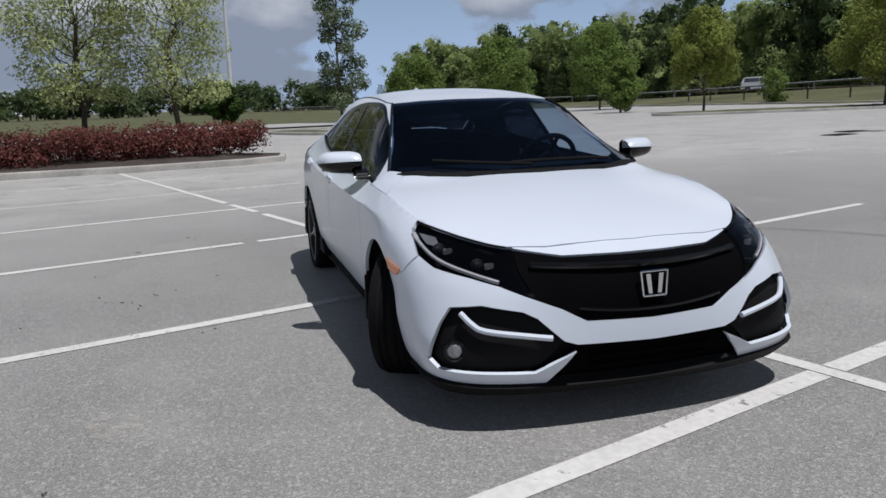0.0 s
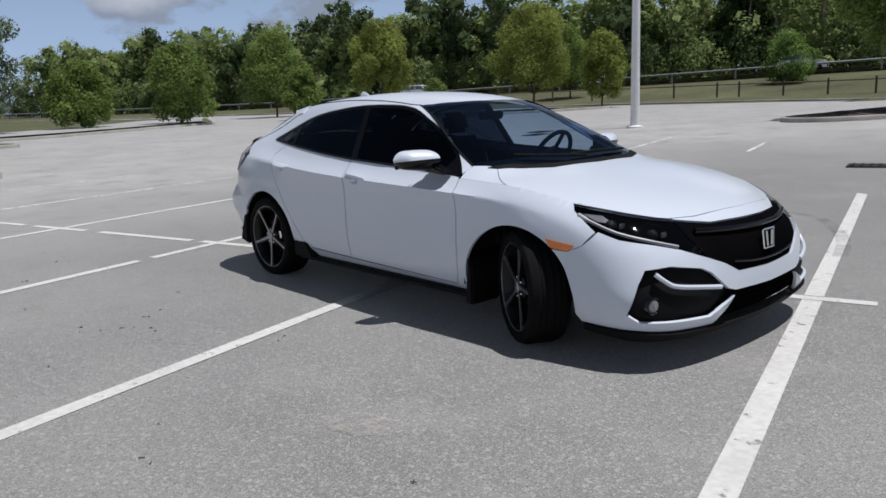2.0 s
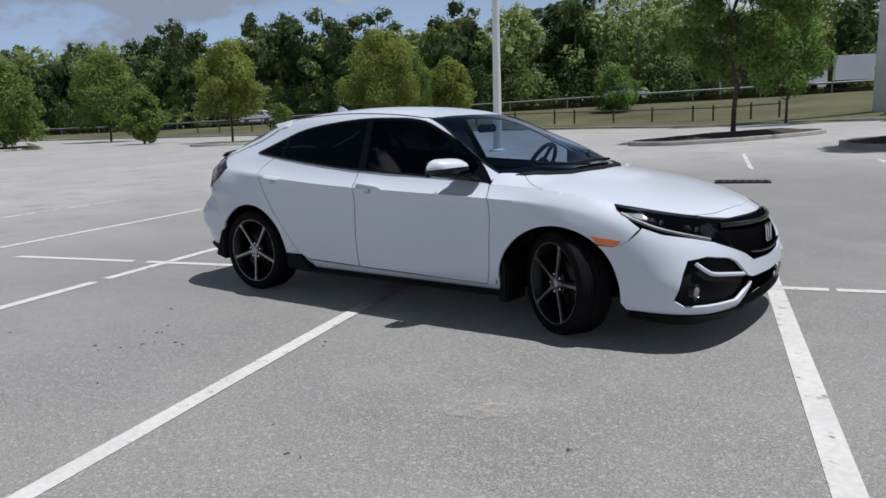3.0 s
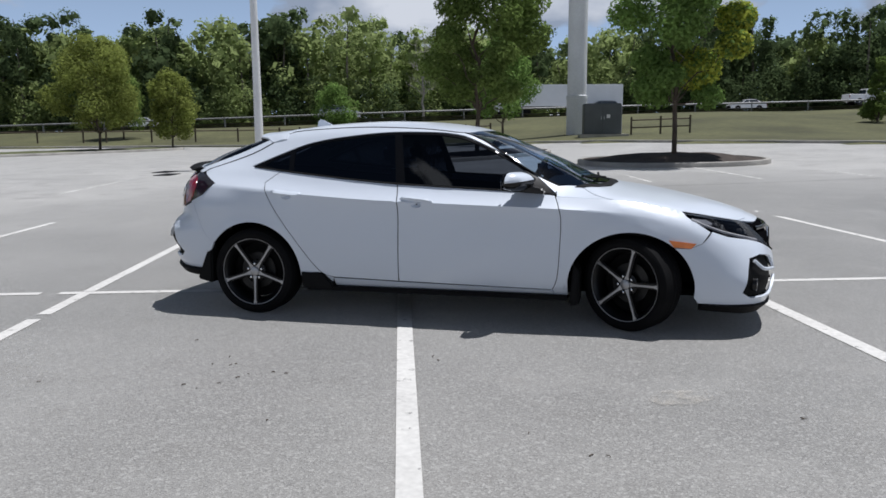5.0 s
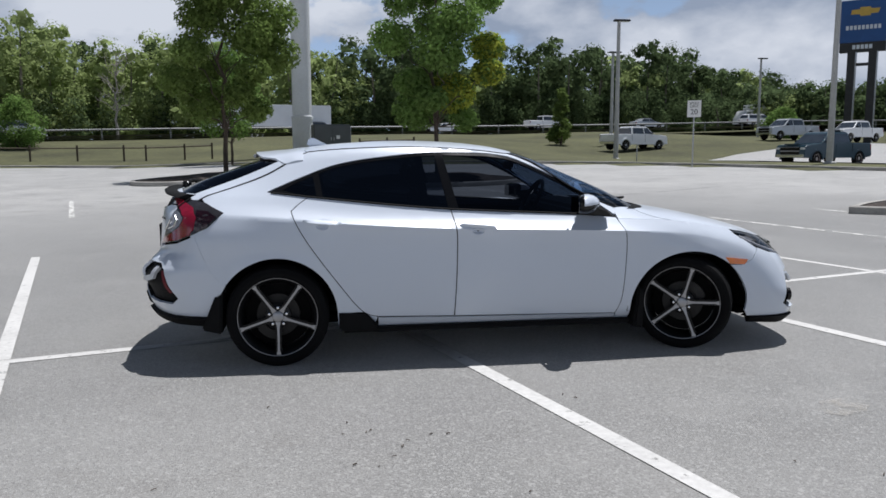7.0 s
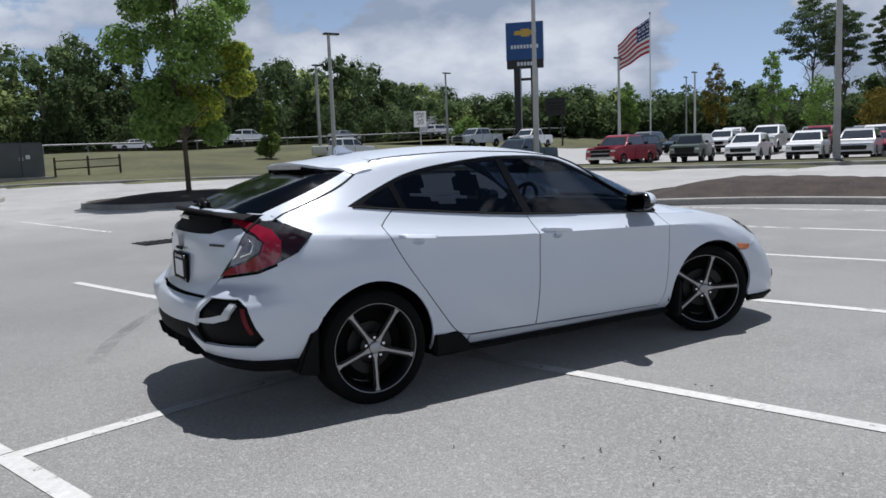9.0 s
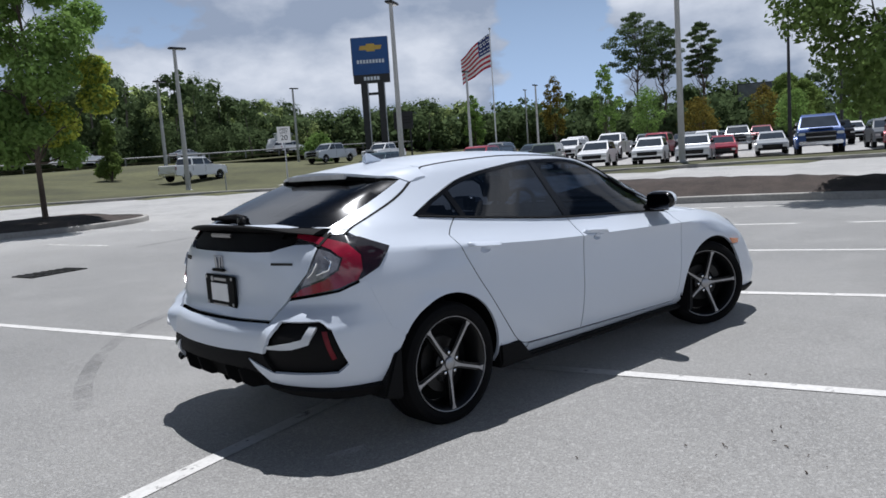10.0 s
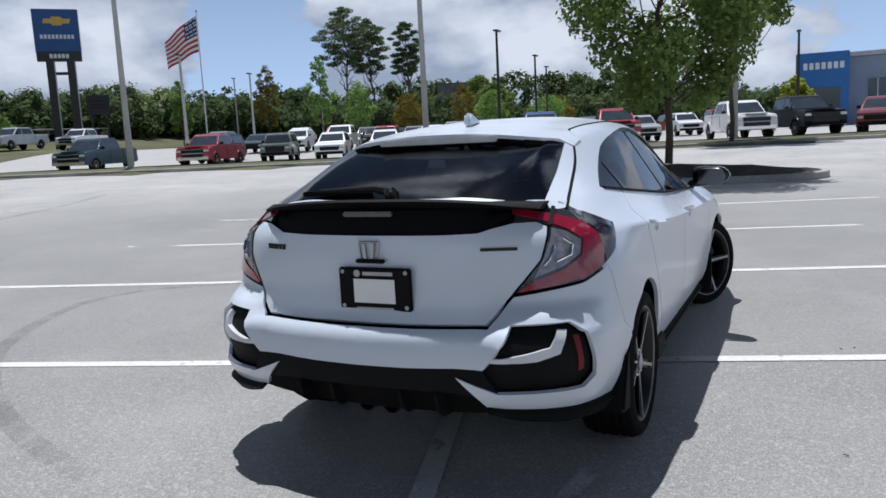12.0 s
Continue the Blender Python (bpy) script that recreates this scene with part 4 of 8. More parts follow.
outer = [T(-1.840, -0.776, 0.992), T(-1.77, -0.810, 0.985), T(-1.715, -0.845, 0.955), T(-1.765, -0.850, 0.897), T(-1.845, -0.832, 0.852), T(-1.843, -0.828, 0.885), T(-1.832, -0.808, 0.953)]
inner = [T(-1.984, -0.680, 0.990), T(-1.95, -0.722, 0.975), T(-1.922, -0.768, 0.943), T(-1.945, -0.766, 0.896), T(-1.998, -0.718, 0.856), T(-2.058, -0.63, 0.822), T(-2.036, -0.654, 0.88), T(-2.005, -0.676, 0.95)]
seam = [T(-1.892, -0.650, 1.060), T(-1.985, -0.668, 1.0), T(-1.982, -0.683, 0.998), T(-1.887, -0.664, 1.056)]
for k, holder in enumerate(lamps):
    sheet_part("red_lens", panel_mesh(c_shape, "tail", lift=0.008, step=0.03, depth=0.006, gap=0, flip=k == 1), MAT["red_lens"], holder, "red light guide")
    sheet_part("side_marker", panel_mesh(outer, "tail", lift=0.007, step=0.03, depth=0.006, gap=0, flip=k == 1), MAT["marker_lens"], holder, "dark red side marker")
    sheet_part("lamp_seam", panel_mesh(seam, "tail", lift=0.011, step=0.02, depth=0.006, gap=0, flip=k == 1), MAT["black_matt"], holder, "black seam where the lamp meets the tailgate")
    sheet_part("clear_lens", panel_mesh(inner, "tail", lift=0.007, step=0.03, depth=0.006, gap=0, flip=k == 1), MAT["faceted_lens"], holder, "clear faceted reversing lens")
    for line in ([T(-1.975, -0.715, 0.955), T(-1.955, -0.738, 0.93), T(-1.968, -0.735, 0.895), T(-2.01, -0.695, 0.875)], [T(-2.005, -0.690, 0.93), T(-2.02, -0.672, 0.885), T(-2.035, -0.655, 0.865)]):
        hits = [on_skin("tail", *q) for q in line]
        part("light_bar", tube([put(p + n_ * 0.012, -1 if k else 1) for p, n_ in hits], 0.006, 6), MAT["chrome"], holder, "bright bar inside the lens")

TAIL_ARCH = [skin_angle("tail", x, z) for x, z in arch(-AXLE, 0.372, 146, 180, 8)]
bumper_r = ([(0.0, 0.649), T(-2.19, -0.22, 0.649), T(-2.137, -0.467, 0.652), T(-2.087, -0.556, 0.756), T(-1.951, -0.778, 0.793), T(-1.86, -0.83, 0.832), skin_angle("tail", -1.84, 0.845), skin_angle("tail", -1.80, 0.74), skin_angle("tail", -1.735, 0.60)]
            + TAIL_ARCH + [T(-1.74, -0.85, 0.31), T(-2.0, -0.76, 0.312), T(-2.14, -0.53, 0.34), T(-2.17, -0.479, 0.35), T(-2.238, -0.376, 0.485), T(-2.19, -0.522, 0.418), T(-1.999, -0.785, 0.413), T(-1.958, -0.815, 0.45), T(-1.992, -0.766, 0.63),
               T(-2.023, -0.72, 0.667), T(-2.112, -0.543, 0.667), T(-2.205, -0.475, 0.508), T(-2.237, -0.376, 0.513), T(-2.26, -0.2, 0.508), (0.0, 0.507)])
joint = [(-1.87, 0.85), (-1.80, 0.865), (-1.765, 0.74), (-1.69, 0.62), (-1.650, 0.553), (-1.672, 0.517), (-1.70, 0.49), (-1.79, 0.58), (-1.835, 0.735)]
panel("bumper_joint", joint, "side", MAT["white"], car, lift=-0.0012, gap=0, depth=0)
LEDGES = [[(a, z) for a in np.arange(-1.1, 1.11, 0.03)] for z in (0.585, 0.605, 0.62, 0.635, 0.645, 0.685, 0.70, 0.715, 0.73, 0.745)]
panel("rear_bumper", whole(bumper_r), "tail", MAT["white"], car, both=False, step=0.024, lines=LEDGES)
vent = [T(-1.96, -0.812, 0.452), T(-1.993, -0.764, 0.627), T(-2.023, -0.72, 0.662), T(-2.112, -0.545, 0.662), T(-2.214, -0.467, 0.504), T(-2.19, -0.522, 0.42), T(-1.999, -0.785, 0.417)]
vents = panel("bumper_vent", vent, "tail", MAT["black_matt"], car, "black false vent in the rear bumper", lift=-0.03, depth=0, step=0.06, gap=-0.004)
for k, holder in enumerate(vents):
    sheet_part("reflector", panel_mesh([T(-2.025, -0.735, 0.632), T(-2.01, -0.755, 0.63), T(-1.998, -0.788, 0.47), T(-2.015, -0.775, 0.465)], "tail", lift=-0.025, gap=0, depth=0.01, flip=k == 1), MAT["reflector_red"], holder, "narrow red reflector")
    bent = [T(-2.205, -0.485, 0.538), T(-2.12, -0.63, 0.545), T(-2.075, -0.700, 0.566), T(-2.048, -0.724, 0.652), T(-2.064, -0.694, 0.655), T(-2.088, -0.668, 0.592), T(-2.14, -0.60, 0.572), T(-2.205, -0.492, 0.553)]
    sheet_part("trim_strip", panel_mesh(bent, "tail", lift=-0.010, gap=0, depth=0.02, step=0.03, flip=k == 1), MAT["satin_silver"], holder, "flat bent silver trim blade")

# ---- nose, seen round from the front ----
N = nose_at
LAMP_LOW = [N(1.728, -0.812, 0.780), N(1.883, -0.801, 0.692), N(1.987, -0.77, 0.656), N(2.126, -0.668, 0.628), N(2.207, -0.576, 0.601), N(2.289, -0.453, 0.549)]
GRILLE_LOW = [N(2.325, -0.371, 0.515), N(2.355, -0.276, 0.461), (0.0, 0.452)]
GRILLE_TOP = [(0.0, 0.708), N(2.25, -0.20, 0.706), N(2.226, -0.324, 0.703), N(2.17, -0.42, 0.716), N(2.114, -0.487, 0.727)]
grille = GRILLE_TOP + [N(2.20, -0.50, 0.66), N(2.289, -0.453, 0.549)] + GRILLE_LOW
panel("grille", whole(grille), "nose", MAT["grille_black"], car, "deep black grille panel", both=False, lift=-0.012, step=0.05, depth=0.005, gap=0)
lamp_f = [N(1.728, -0.812, 0.785), N(1.80, -0.755, 0.783), N(1.897, -0.686, 0.774), N(2.029, -0.578, 0.747), N(2.114, -0.487, 0.727), N(2.20, -0.50, 0.66), N(2.289, -0.453, 0.549)] + LAMP_LOW[::-1][1:-1]
heads = panel("headlamp", lamp_f, "nose", MAT["grille_black"], car, "dark-bezel headlamp with bright edge strip", lift=-0.02, step=0.045, depth=0.004, gap=0)
for k, holder in enumerate(heads):
    s = -1 if k else 1
    sheet_part("cover", panel_mesh(lamp_f, "nose", lift=0.002, step=0.045, depth=0.0, gap=0.003, flip=k == 1), MAT["lamp_glass"], holder, "clear lamp cover")
    pts = [on_skin("nose", *q) for q in spline([N(1.76, -0.80, 0.765), N(1.85, -0.797, 0.73), N(1.985, -0.765, 0.682), N(2.126, -0.665, 0.640), N(2.20, -0.578, 0.613)], 4)]
    part("light_strip", tube([put(p - n * 0.006, s) for p, n in pts], [0.013] * 3 + [0.009] * (len(pts) - 3), 8), MAT["strip_grey"], holder, "grey daytime light strip")
    sheet_part("reflector", panel_mesh([N(1.775, -0.785, 0.773), N(1.86, -0.735, 0.764), N(1.93, -0.735, 0.728), N(1.87, -0.788, 0.738)], "nose", lift=-0.010, step=0.03, depth=0.006, gap=0, flip=k == 1), MAT["strip_grey"], holder, "pale faceted reflector")
    for q, r in ((N(1.93, -0.745, 0.722), 0.030), (N(2.10, -0.635, 0.676), 0.028)):
        p, n = on_skin("nose", *q)
        c = p - n * 0.02
        m = Matrix.Translation(put(c, s)) @ Vector((1, -0.25 * s, 0.05)).to_track_quat("Z", "Y").to_matrix().to_4x4()
        part("projector", spun([(r, -0.02), (r, 0.004), (r * 0.92, 0.007), (r * 0.85, 0.004), (r * 0.6, 0.014), (0.004, 0.02)], 24, m=m), MAT["lamp_inner"], holder, "dark round projector lens")
        p2, n2 = on_skin("nose", q[0] + 0.045, q[1] - 0.004)
        part("glint_facet", box((0.010, 0.040, 0.026), put(p2 - n2 * 0.012, s), 0.003), MAT["machined"], holder, "faceted metal reflector")
panel("bumper_brow", whole([(0.0, 0.765), N(2.11, -0.25, 0.765), N(2.05, -0.50, 0.752)] + GRILLE_TOP[::-1]), "nose", MAT["white"], car, both=False, step=0.03, lift=-0.004)
NOSE_ARCH = [skin_angle("nose", x, z) for x, z in arch(AXLE, 0.365, -8, 48, 12)][::-1]
bumper_f = ([(0.0, 0.448)] + [(a, b - 0.004) for a, b in GRILLE_LOW[::-1][1:]] + [(a, b - 0.004) for a, b in LAMP_LOW[::-1][:-1]] + [skin_angle("nose", 1.832, 0.614), skin_angle("nose", 1.755, 0.582)] + NOSE_ARCH
            + [N(1.84, -0.877, 0.219), N(1.95, -0.855, 0.216), N(2.13, -0.807, 0.218), N(2.22, -0.66, 0.210), N(2.324, -0.436, 0.203), N(2.335, -0.360, 0.285), N(2.340, -0.318, 0.340), N(2.280, -0.462, 0.254), N(2.125, -0.802, 0.264), N(2.050, -0.805, 0.298),
               N(2.108, -0.785, 0.448), N(2.130, -0.757, 0.513), N(2.198, -0.647, 0.526), N(2.281, -0.510, 0.502), N(2.307, -0.461, 0.475), N(2.347, -0.370, 0.383), N(2.358, -0.319, 0.366), (0.0, 0.358)])
panel("front_bumper", whole(bumper_f), "nose", MAT["white"], car, both=False, gap=0.001, step=0.034)
pocket = [N(2.280, -0.462, 0.25), N(2.125, -0.802, 0.26), N(2.050, -0.81, 0.294), N(2.108, -0.787, 0.448), N(2.130, -0.759, 0.516), N(2.198, -0.647, 0.53), N(2.281, -0.510, 0.506), N(2.307, -0.461, 0.479), N(2.347, -0.370, 0.383)]
pockets = panel("fog_pocket", pocket, "nose", MAT["black_matt"], car, "black fog lamp pocket in the bumper corner", lift=-0.035, depth=0, step=0.06, gap=-0.006)
for k, holder in enumerate(pockets):
    s = -1 if k else 1
    pts = [on_skin("nose", *q) for q in spline([N(2.157, -0.718, 0.495), N(2.20, -0.68, 0.452), N(2.225, -0.64, 0.432), N(2.29, -0.52, 0.414), N(2.335, -0.413, 0.398)], 4)]
    part("trim_strip", tube([put(p - n * 0.006, s) for p, n in pts], 0.012, 8), MAT["white"], holder, "white bent blade")
    p, n = on_skin("nose", *N(2.112, -0.708, 0.347))
    m = Matrix.Translation(put(p - n * (0.027 if s > 0 else 0.058), s)) @ Vector((1, -0.2 * s, 0)).to_track_quat("Z", "Y").to_matrix().to_4x4()
    lampf = part("fog_lamp", spun([(0.045, -0.02), (0.045, 0.004), (0.038, 0.008), (0.034, 0.0)], 24, m=m), MAT["black_gloss"], holder)
    part("fog_lens", spun([(0.028, 0.0), (0.022, 0.007), (0.004, 0.010)], 24, m=m @ Matrix.Diagonal((1.2, 1.2, 1.0, 1.0))), MAT["faceted_lens"], lampf, "clear faceted fog lens")
panel("front_lip", whole([(0.0, 0.200), N(2.32, -0.42, 0.203), N(2.22, -0.66, 0.209), N(2.13, -0.807, 0.217), N(1.95, -0.855, 0.215), N(1.86, -0.872, 0.214), N(1.86, -0.872, 0.188), N(2.12, -0.80, 0.168), N(2.3, -0.4, 0.160), (0.0, 0.158)]), "nose", MAT["black_matt"], car, "black lower lip", both=False, lift=0.02, depth=0.05, gap=0)
panel("intake", whole([(0.0, 0.355), N(2.358, -0.319, 0.36), N(2.34, -0.35, 0.30), N(2.30, -0.46, 0.25), N(2.324, -0.436, 0.205), (0.0, 0.190)]), "nose", MAT["grille_black"], car, "black lower intake", both=False, lift=-0.035, depth=0, gap=-0.01)
for z in (0.26, 0.305):
    pts = [on_skin("nose", 0.022 * i, z)[0] for i in range(-10, 11)]
    part("intake_slat", tube([put(p - Vector((0.022, 0, 0))) for p in pts], 0.007, 6), MAT["grille_black"], car)
for z, r, span, bow in ((0.486, 0.006, 0.26, 0.0003), (0.664, 0.014, 0.42, 0.0001)):
    pts = [on_skin("nose", span * i / 9, z + bow * i * i)[0] for i in range(-9, 10)]
    part("grille_bar", tube([put(p - Vector((0.002, 0, 0))) for p in pts], r, 8), MAT["black_gloss"], car, "gloss black grille slat")



def badge(name, m, w, h, parent, mat, bar=0.012):
    """A plain bright badge: rounded frame with two uprights."""
    frame_out = [(-w * 0.42, -h / 2), (w * 0.42, -h / 2), (w * 0.5, h / 2), (-w * 0.5, h / 2)]
    bm = bmesh.new()
    for a, b in zip(frame_out, frame_out[1:] + frame_out[:1]):
        tube([m @ Vector((*a, 0)), m @ Vector((*b, 0))], bar * 0.42, 8, bm)
    for s in (-1, 1):
        slab([(s * w * 0.10, -h * 0.40), (s * w * 0.24, -h * 0.40), (s * w * 0.33, h * 0.40), (s * w * 0.16, h * 0.40)], -0.002, 0.006, 0, bm, m)
    return part(name, bm, mat, parent, "bright metal badge")


p, n = on_skin("nose", 0.0, 0.586)
badge("badge", Matrix.Translation(put(p + Vector((0.004, 0, 0)))) @ Matrix(((0, -n.z * 0.3, 1, 0), (1, 0, 0, 0), (0, 1, 0, 0), (0, 0, 0, 1))), 0.122, 0.100, car, MAT["chrome"])
p, n = on_skin("tail", 0.0, 0.925)
badge("badge", Matrix.Translation(p - Vector((0.006, 0, 0))) @ Matrix(((0, 0, -1, 0), (-1, 0, 0, 0), (0, 1, 0, 0), (0, 0, 0, 1))), 0.085, 0.07, tail, MAT["badge_metal"], 0.009)

# side marker lamps
panel("side_marker", [(1.622, 0.636), (1.795, 0.615), (1.765, 0.584), (1.655, 0.592)], "side", MAT["amber"], car, "amber side marker", lift=0.004, depth=0.012, gap=0, step=0.03)

# ---- glazing of the flanks ----
dlo = along(GLASS_LOW, -1.404, 0.878, 30) + along(GLASS_TOP, -1.404, 0.878, 40)[::-1][1:-1]
front_pane = [(-0.185, GLASS_LOW(-0.185) + 0.012)] + [(x, GLASS_LOW(x) + 0.012) for x in np.linspace(-0.1, 0.70, 12)] + [(x, GLASS_TOP(x) - 0.018) for x in np.linspace(0.735, -0.262, 22)]
rear_pane = [(x, GLASS_LOW(x) + 0.012) for x in np.linspace(-1.055, -0.252, 12)] + [(x, GLASS_TOP(x) - 0.018) for x in np.linspace(-0.315, -1.08, 16)]
small_pane = [(-1.31, 1.112), (-1.21, GLASS_LOW(-1.21) + 0.012), (-1.095, GLASS_LOW(-1.095) + 0.012), (-1.118, GLASS_TOP(-1.118) - 0.02), (-1.22, GLASS_TOP(-1.22) - 0.018)]
panel("window_surround", dlo, "side", MAT["black_gloss"], car, "gloss black window surround", holes=(front_pane, rear_pane, small_pane), lift=-0.004, gap=0.001, depth=0.012, step=0.04)
for o, g in ((front_pane, "front_glass"), (rear_pane, "side_glass"), (small_pane, "side_glass")):
    # the driver's window stands open
    panel("side_window", o, "side", MAT[g], car, "dark tinted side window", both=o is not front_pane, lift=-0.007, gap=-0.004, depth=0, step=0.06)
for s in (1, -1):
    seal = [put(on_skin("side", x, GLASS_LOW(x) + 0.002)[0] + Vector((0, -0.003, 0)), s) for x in np.linspace(-1.38, 0.86, 24)]
    part("belt_seal", tube(seal, 0.0065, 6), MAT["black_matt"], car)
    ditch = [put(Vector((x, y, top_z(x, y) + 0.001)), s) for x, y in ROOF_EDGE]
    part("roof_seal", tube(ditch, 0.003, 6), MAT["black_matt"], car)
    edge = [put(Vector((x, y, top_z(x, y) + 0.0)), s) for x, y in SCREEN_EDGE]
    part("screen_seal", tube(edge, 0.007, 6), MAT["black_matt"], car)

# ---- dark shell behind the shut lines, floor and wheel housings ----
shell = bmesh.new()
sv = [shell.verts.new(v) for v in SKIN_V]
for f in SKIN_F:
    c = [sum(SKIN_V[i][k] for i in f) / 4 for k in range(3)]
    cap = f[0] >= len(SKIN_V) - 121 * 65
    if cap and (-2.06 < c[0] < 1.27):
        continue
    if not cap and c[2] > BELT(c[0]) - 0.02 and -1.9 < c[0] < 1.2:
        continue
    if any(math.hypot((c[0] - a) / k, c[2] - HUB_Z) < 0.39 and abs(c[1]) > 0.45 for a, k in ((ARCH_X, 1.11), (-AXLE, 1.0))):
        continue
    shell.faces.new([sv[i] for i in f])
bmesh.ops.remove_doubles(shell, verts=shell.verts, dist=0.0004)
bmesh.ops.delete(shell, geom=[v for v in shell.verts if not v.link_faces], context="VERTS")
bmesh.ops.recalc_face_normals(shell, faces=shell.faces)
shell.normal_update()
if sum(v.normal.dot(Vector((v.co.x * 0.3, v.co.y, v.co.z - 0.6))) for v in shell.verts) < 0:
    bmesh.ops.reverse_faces(shell, faces=shell.faces)
    shell.normal_update()
for v in shell.verts:
    deep = 0.045 if (abs(v.co.x) > 1.75 and v.co.z < 0.72) else 0.024
    v.co = put(v.co - v.normal * deep)
part("inner_shell", shell, MAT["void"], car, "dark structure behind the panels")
floor = bmesh.new()
slab([(2.15, -0.62), (2.15, 0.66), (1.83, 0.72), (1.83, 0.5), (0.96, 0.5), (0.96, 0.76), (-0.96, 0.76), (-0.96, 0.5), (-1.80, 0.5), (-1.80, -0.5),
      (-0.96, -0.5), (-0.96, -0.76), (0.96, -0.76), (0.96, -0.5), (1.83, -0.5), (1.83, -0.7)], 0.2, 0.245, 0.01, floor)
slab([(-1.74, -0.66), (-1.74, 0.66), (-2.0, 0.60), (-2.0, -0.60)], 0.31, 0.35, 0.01, floor)
part("floor_pan", floor, MAT["void"], car, "dark underbody")
for ax, r, k in ((ARCH_X, 0.392, 1.11), (-AXLE, 0.392, 1.0)):
    for s in (1, -1):
        bm = bmesh.new()
        prev = None
        for i in range(21):
            a = radians(-6 + 192 * i / 20)
            ring = [bm.verts.new((ax + k * r * math.cos(a), s * y, HUB_Z + r * math.sin(a))) for y in (-0.86, -0.48)]
            if prev:
                bm.faces.new((prev[0], prev[1], ring[1], ring[0]))
            prev = ring
        inner_disc = [bm.verts.new((ax + k * r * math.cos(radians(-6 + 192 * i / 20)), s * -0.48, HUB_Z + r * math.sin(radians(-6 + 192 * i / 20)))) for i in range(21)]
        bm.faces.new(inner_disc)
        part("wheel_housing", bm, MAT["void"], car)


# ---- wheels ----
def wheel(ax, side, steer, spin):
    """Alloy wheel with five slim machined spokes over black pockets, on a low tyre."""
    m = Matrix.Translation((ax, side * (0.765 if ax < 0 else 0.75 if side < 0 else 0.80), HUB_Z)) @ pose(0, 0, 0, 0, 0, -steer + (0 if side < 0 else 180)) @ pose(0, 0, 0, 90, 0, 0) @ pose(0, 0, 0, 0, 0, spin)
    barrel = spun([(0.230, -0.11), (0.240, -0.10), (0.213, -0.06), (0.206, 0.03), (0.223, 0.07), (0.237, 0.098), (0.245, 0.104), (0.247, 0.098), (0.240, 0.07), (0.222, 0.03), (0.220, -0.06)], 48, m=m, closed=True)
    w = part("wheel", barrel, MAT["pocket"], car, "black and machined alloy wheel")
    tread = []
    for h in np.linspace(-0.094, 0.094, 17):
        groove = any(abs(abs(h) - g) < 0.007 for g in (0.022, 0.058))
        tread.append((0.314 if groove else 0.322 - 1.1 * max(0, abs(h) - 0.07) ** 1.3, h))
    tyre = [(0.238, -0.105), (0.248, -0.113), (0.268, -0.119), (0.295, -0.116), (0.310, -0.106)] + tread + [(0.310, 0.106), (0.295, 0.116), (0.285, 0.1172), (0.283, 0.1188), (0.266, 0.1188), (0.264, 0.1175), (0.254, 0.113), (0.251, 0.106), (0.247, 0.09), (0.230, 0.0)]
    part("tyre", spun(tyre, 64, m=m, closed=True), MAT["rubber"], w, "low-profile black tyre")
    part("rim_ring", spun([(0.2445, 0.103), (0.2455, 0.1085), (0.2480, 0.1092), (0.2500, 0.107), (0.247, 0.1)], 64, m=m, closed=True), MAT["machined"], w, "thin machined rim edge")
    part("back_disc", spun([(0.06, 0.0), (0.205, -0.01), (0.205, -0.02), (0.06, -0.012)], 40, m=m, closed=True), MAT["void"], w)
    part("brake_disc", spun([(0.05, 0.018), (0.135, 0.018), (0.138, 0.014), (0.138, 0.0), (0.05, 0.0)], 40, m=m, closed=True), MAT["brake"], w, "worn iron brake disc")
    cal = slab([(0.10 * math.cos(a), 0.10 * math.sin(a)) for a in np.linspace(0.5, 1.5, 8)] + [(0.155 * math.cos(a), 0.155 * math.sin(a)) for a in np.linspace(1.5, 0.5, 8)], 0.005, 0.045, 0.006, m=m)
    part("caliper", cal, MAT["brake"], w)
    for k in range(5):
        r = m @ pose(0, 0, 0, 0, 0, 72 * k + 90)
        dark = bmesh.new()
        slab([(0.03, -0.026), (0.09, -0.013), (0.18, -0.013), (0.234, -0.024), (0.234, 0.024), (0.18, 0.013), (0.09, 0.013), (0.03, 0.026)], 0.050, 0.088, 0.005, dark, r)
        part("spoke", dark, MAT["pocket"], w)
        face = bmesh.new()
        n = 9
        prev = None
        for i in range(n):
            t = i / (n - 1)
            rad = 0.035 + 0.2085 * t
            half = 0.0072 - 0.0008 * math.sin(math.pi * t) + 0.009 * max(0, t - 0.88) / 0.12 + 0.010 * max(0, 0.16 - t) / 0.16
            h = 0.088 + 0.004 + 0.014 * t
            ring = [face.verts.new(r @ Vector((rad, s * half, h - 0.004 * (abs(s) > 0.5)))) for s in (-1, -0.8, 0.8, 1)] + [face.verts.new(r @ Vector((rad, half, h - 0.013))), face.verts.new(r @ Vector((rad, -half, h - 0.013)))]
            if prev:
                for q in range(6):
                    face.faces.new((prev[q], prev[(q + 1) % 6], ring[(q + 1) % 6], ring[q]))
            else:
                face.faces.new(ring[::-1])
            prev = ring
        face.faces.new(prev)
        part("spoke_face", face, MAT["machined"], w, "machined spoke face")
        q = m @ pose(0, 0, 0, 0, 0, 72 * k + 90 + 36) @ Matrix.Translation((0.056, 0, 0.06))
        part("lug_nut", spun([(0.0105, 0.0), (0.0105, 0.022), (0.008, 0.028), (0.003, 0.03)], 12, m=q), MAT["chrome"], w)
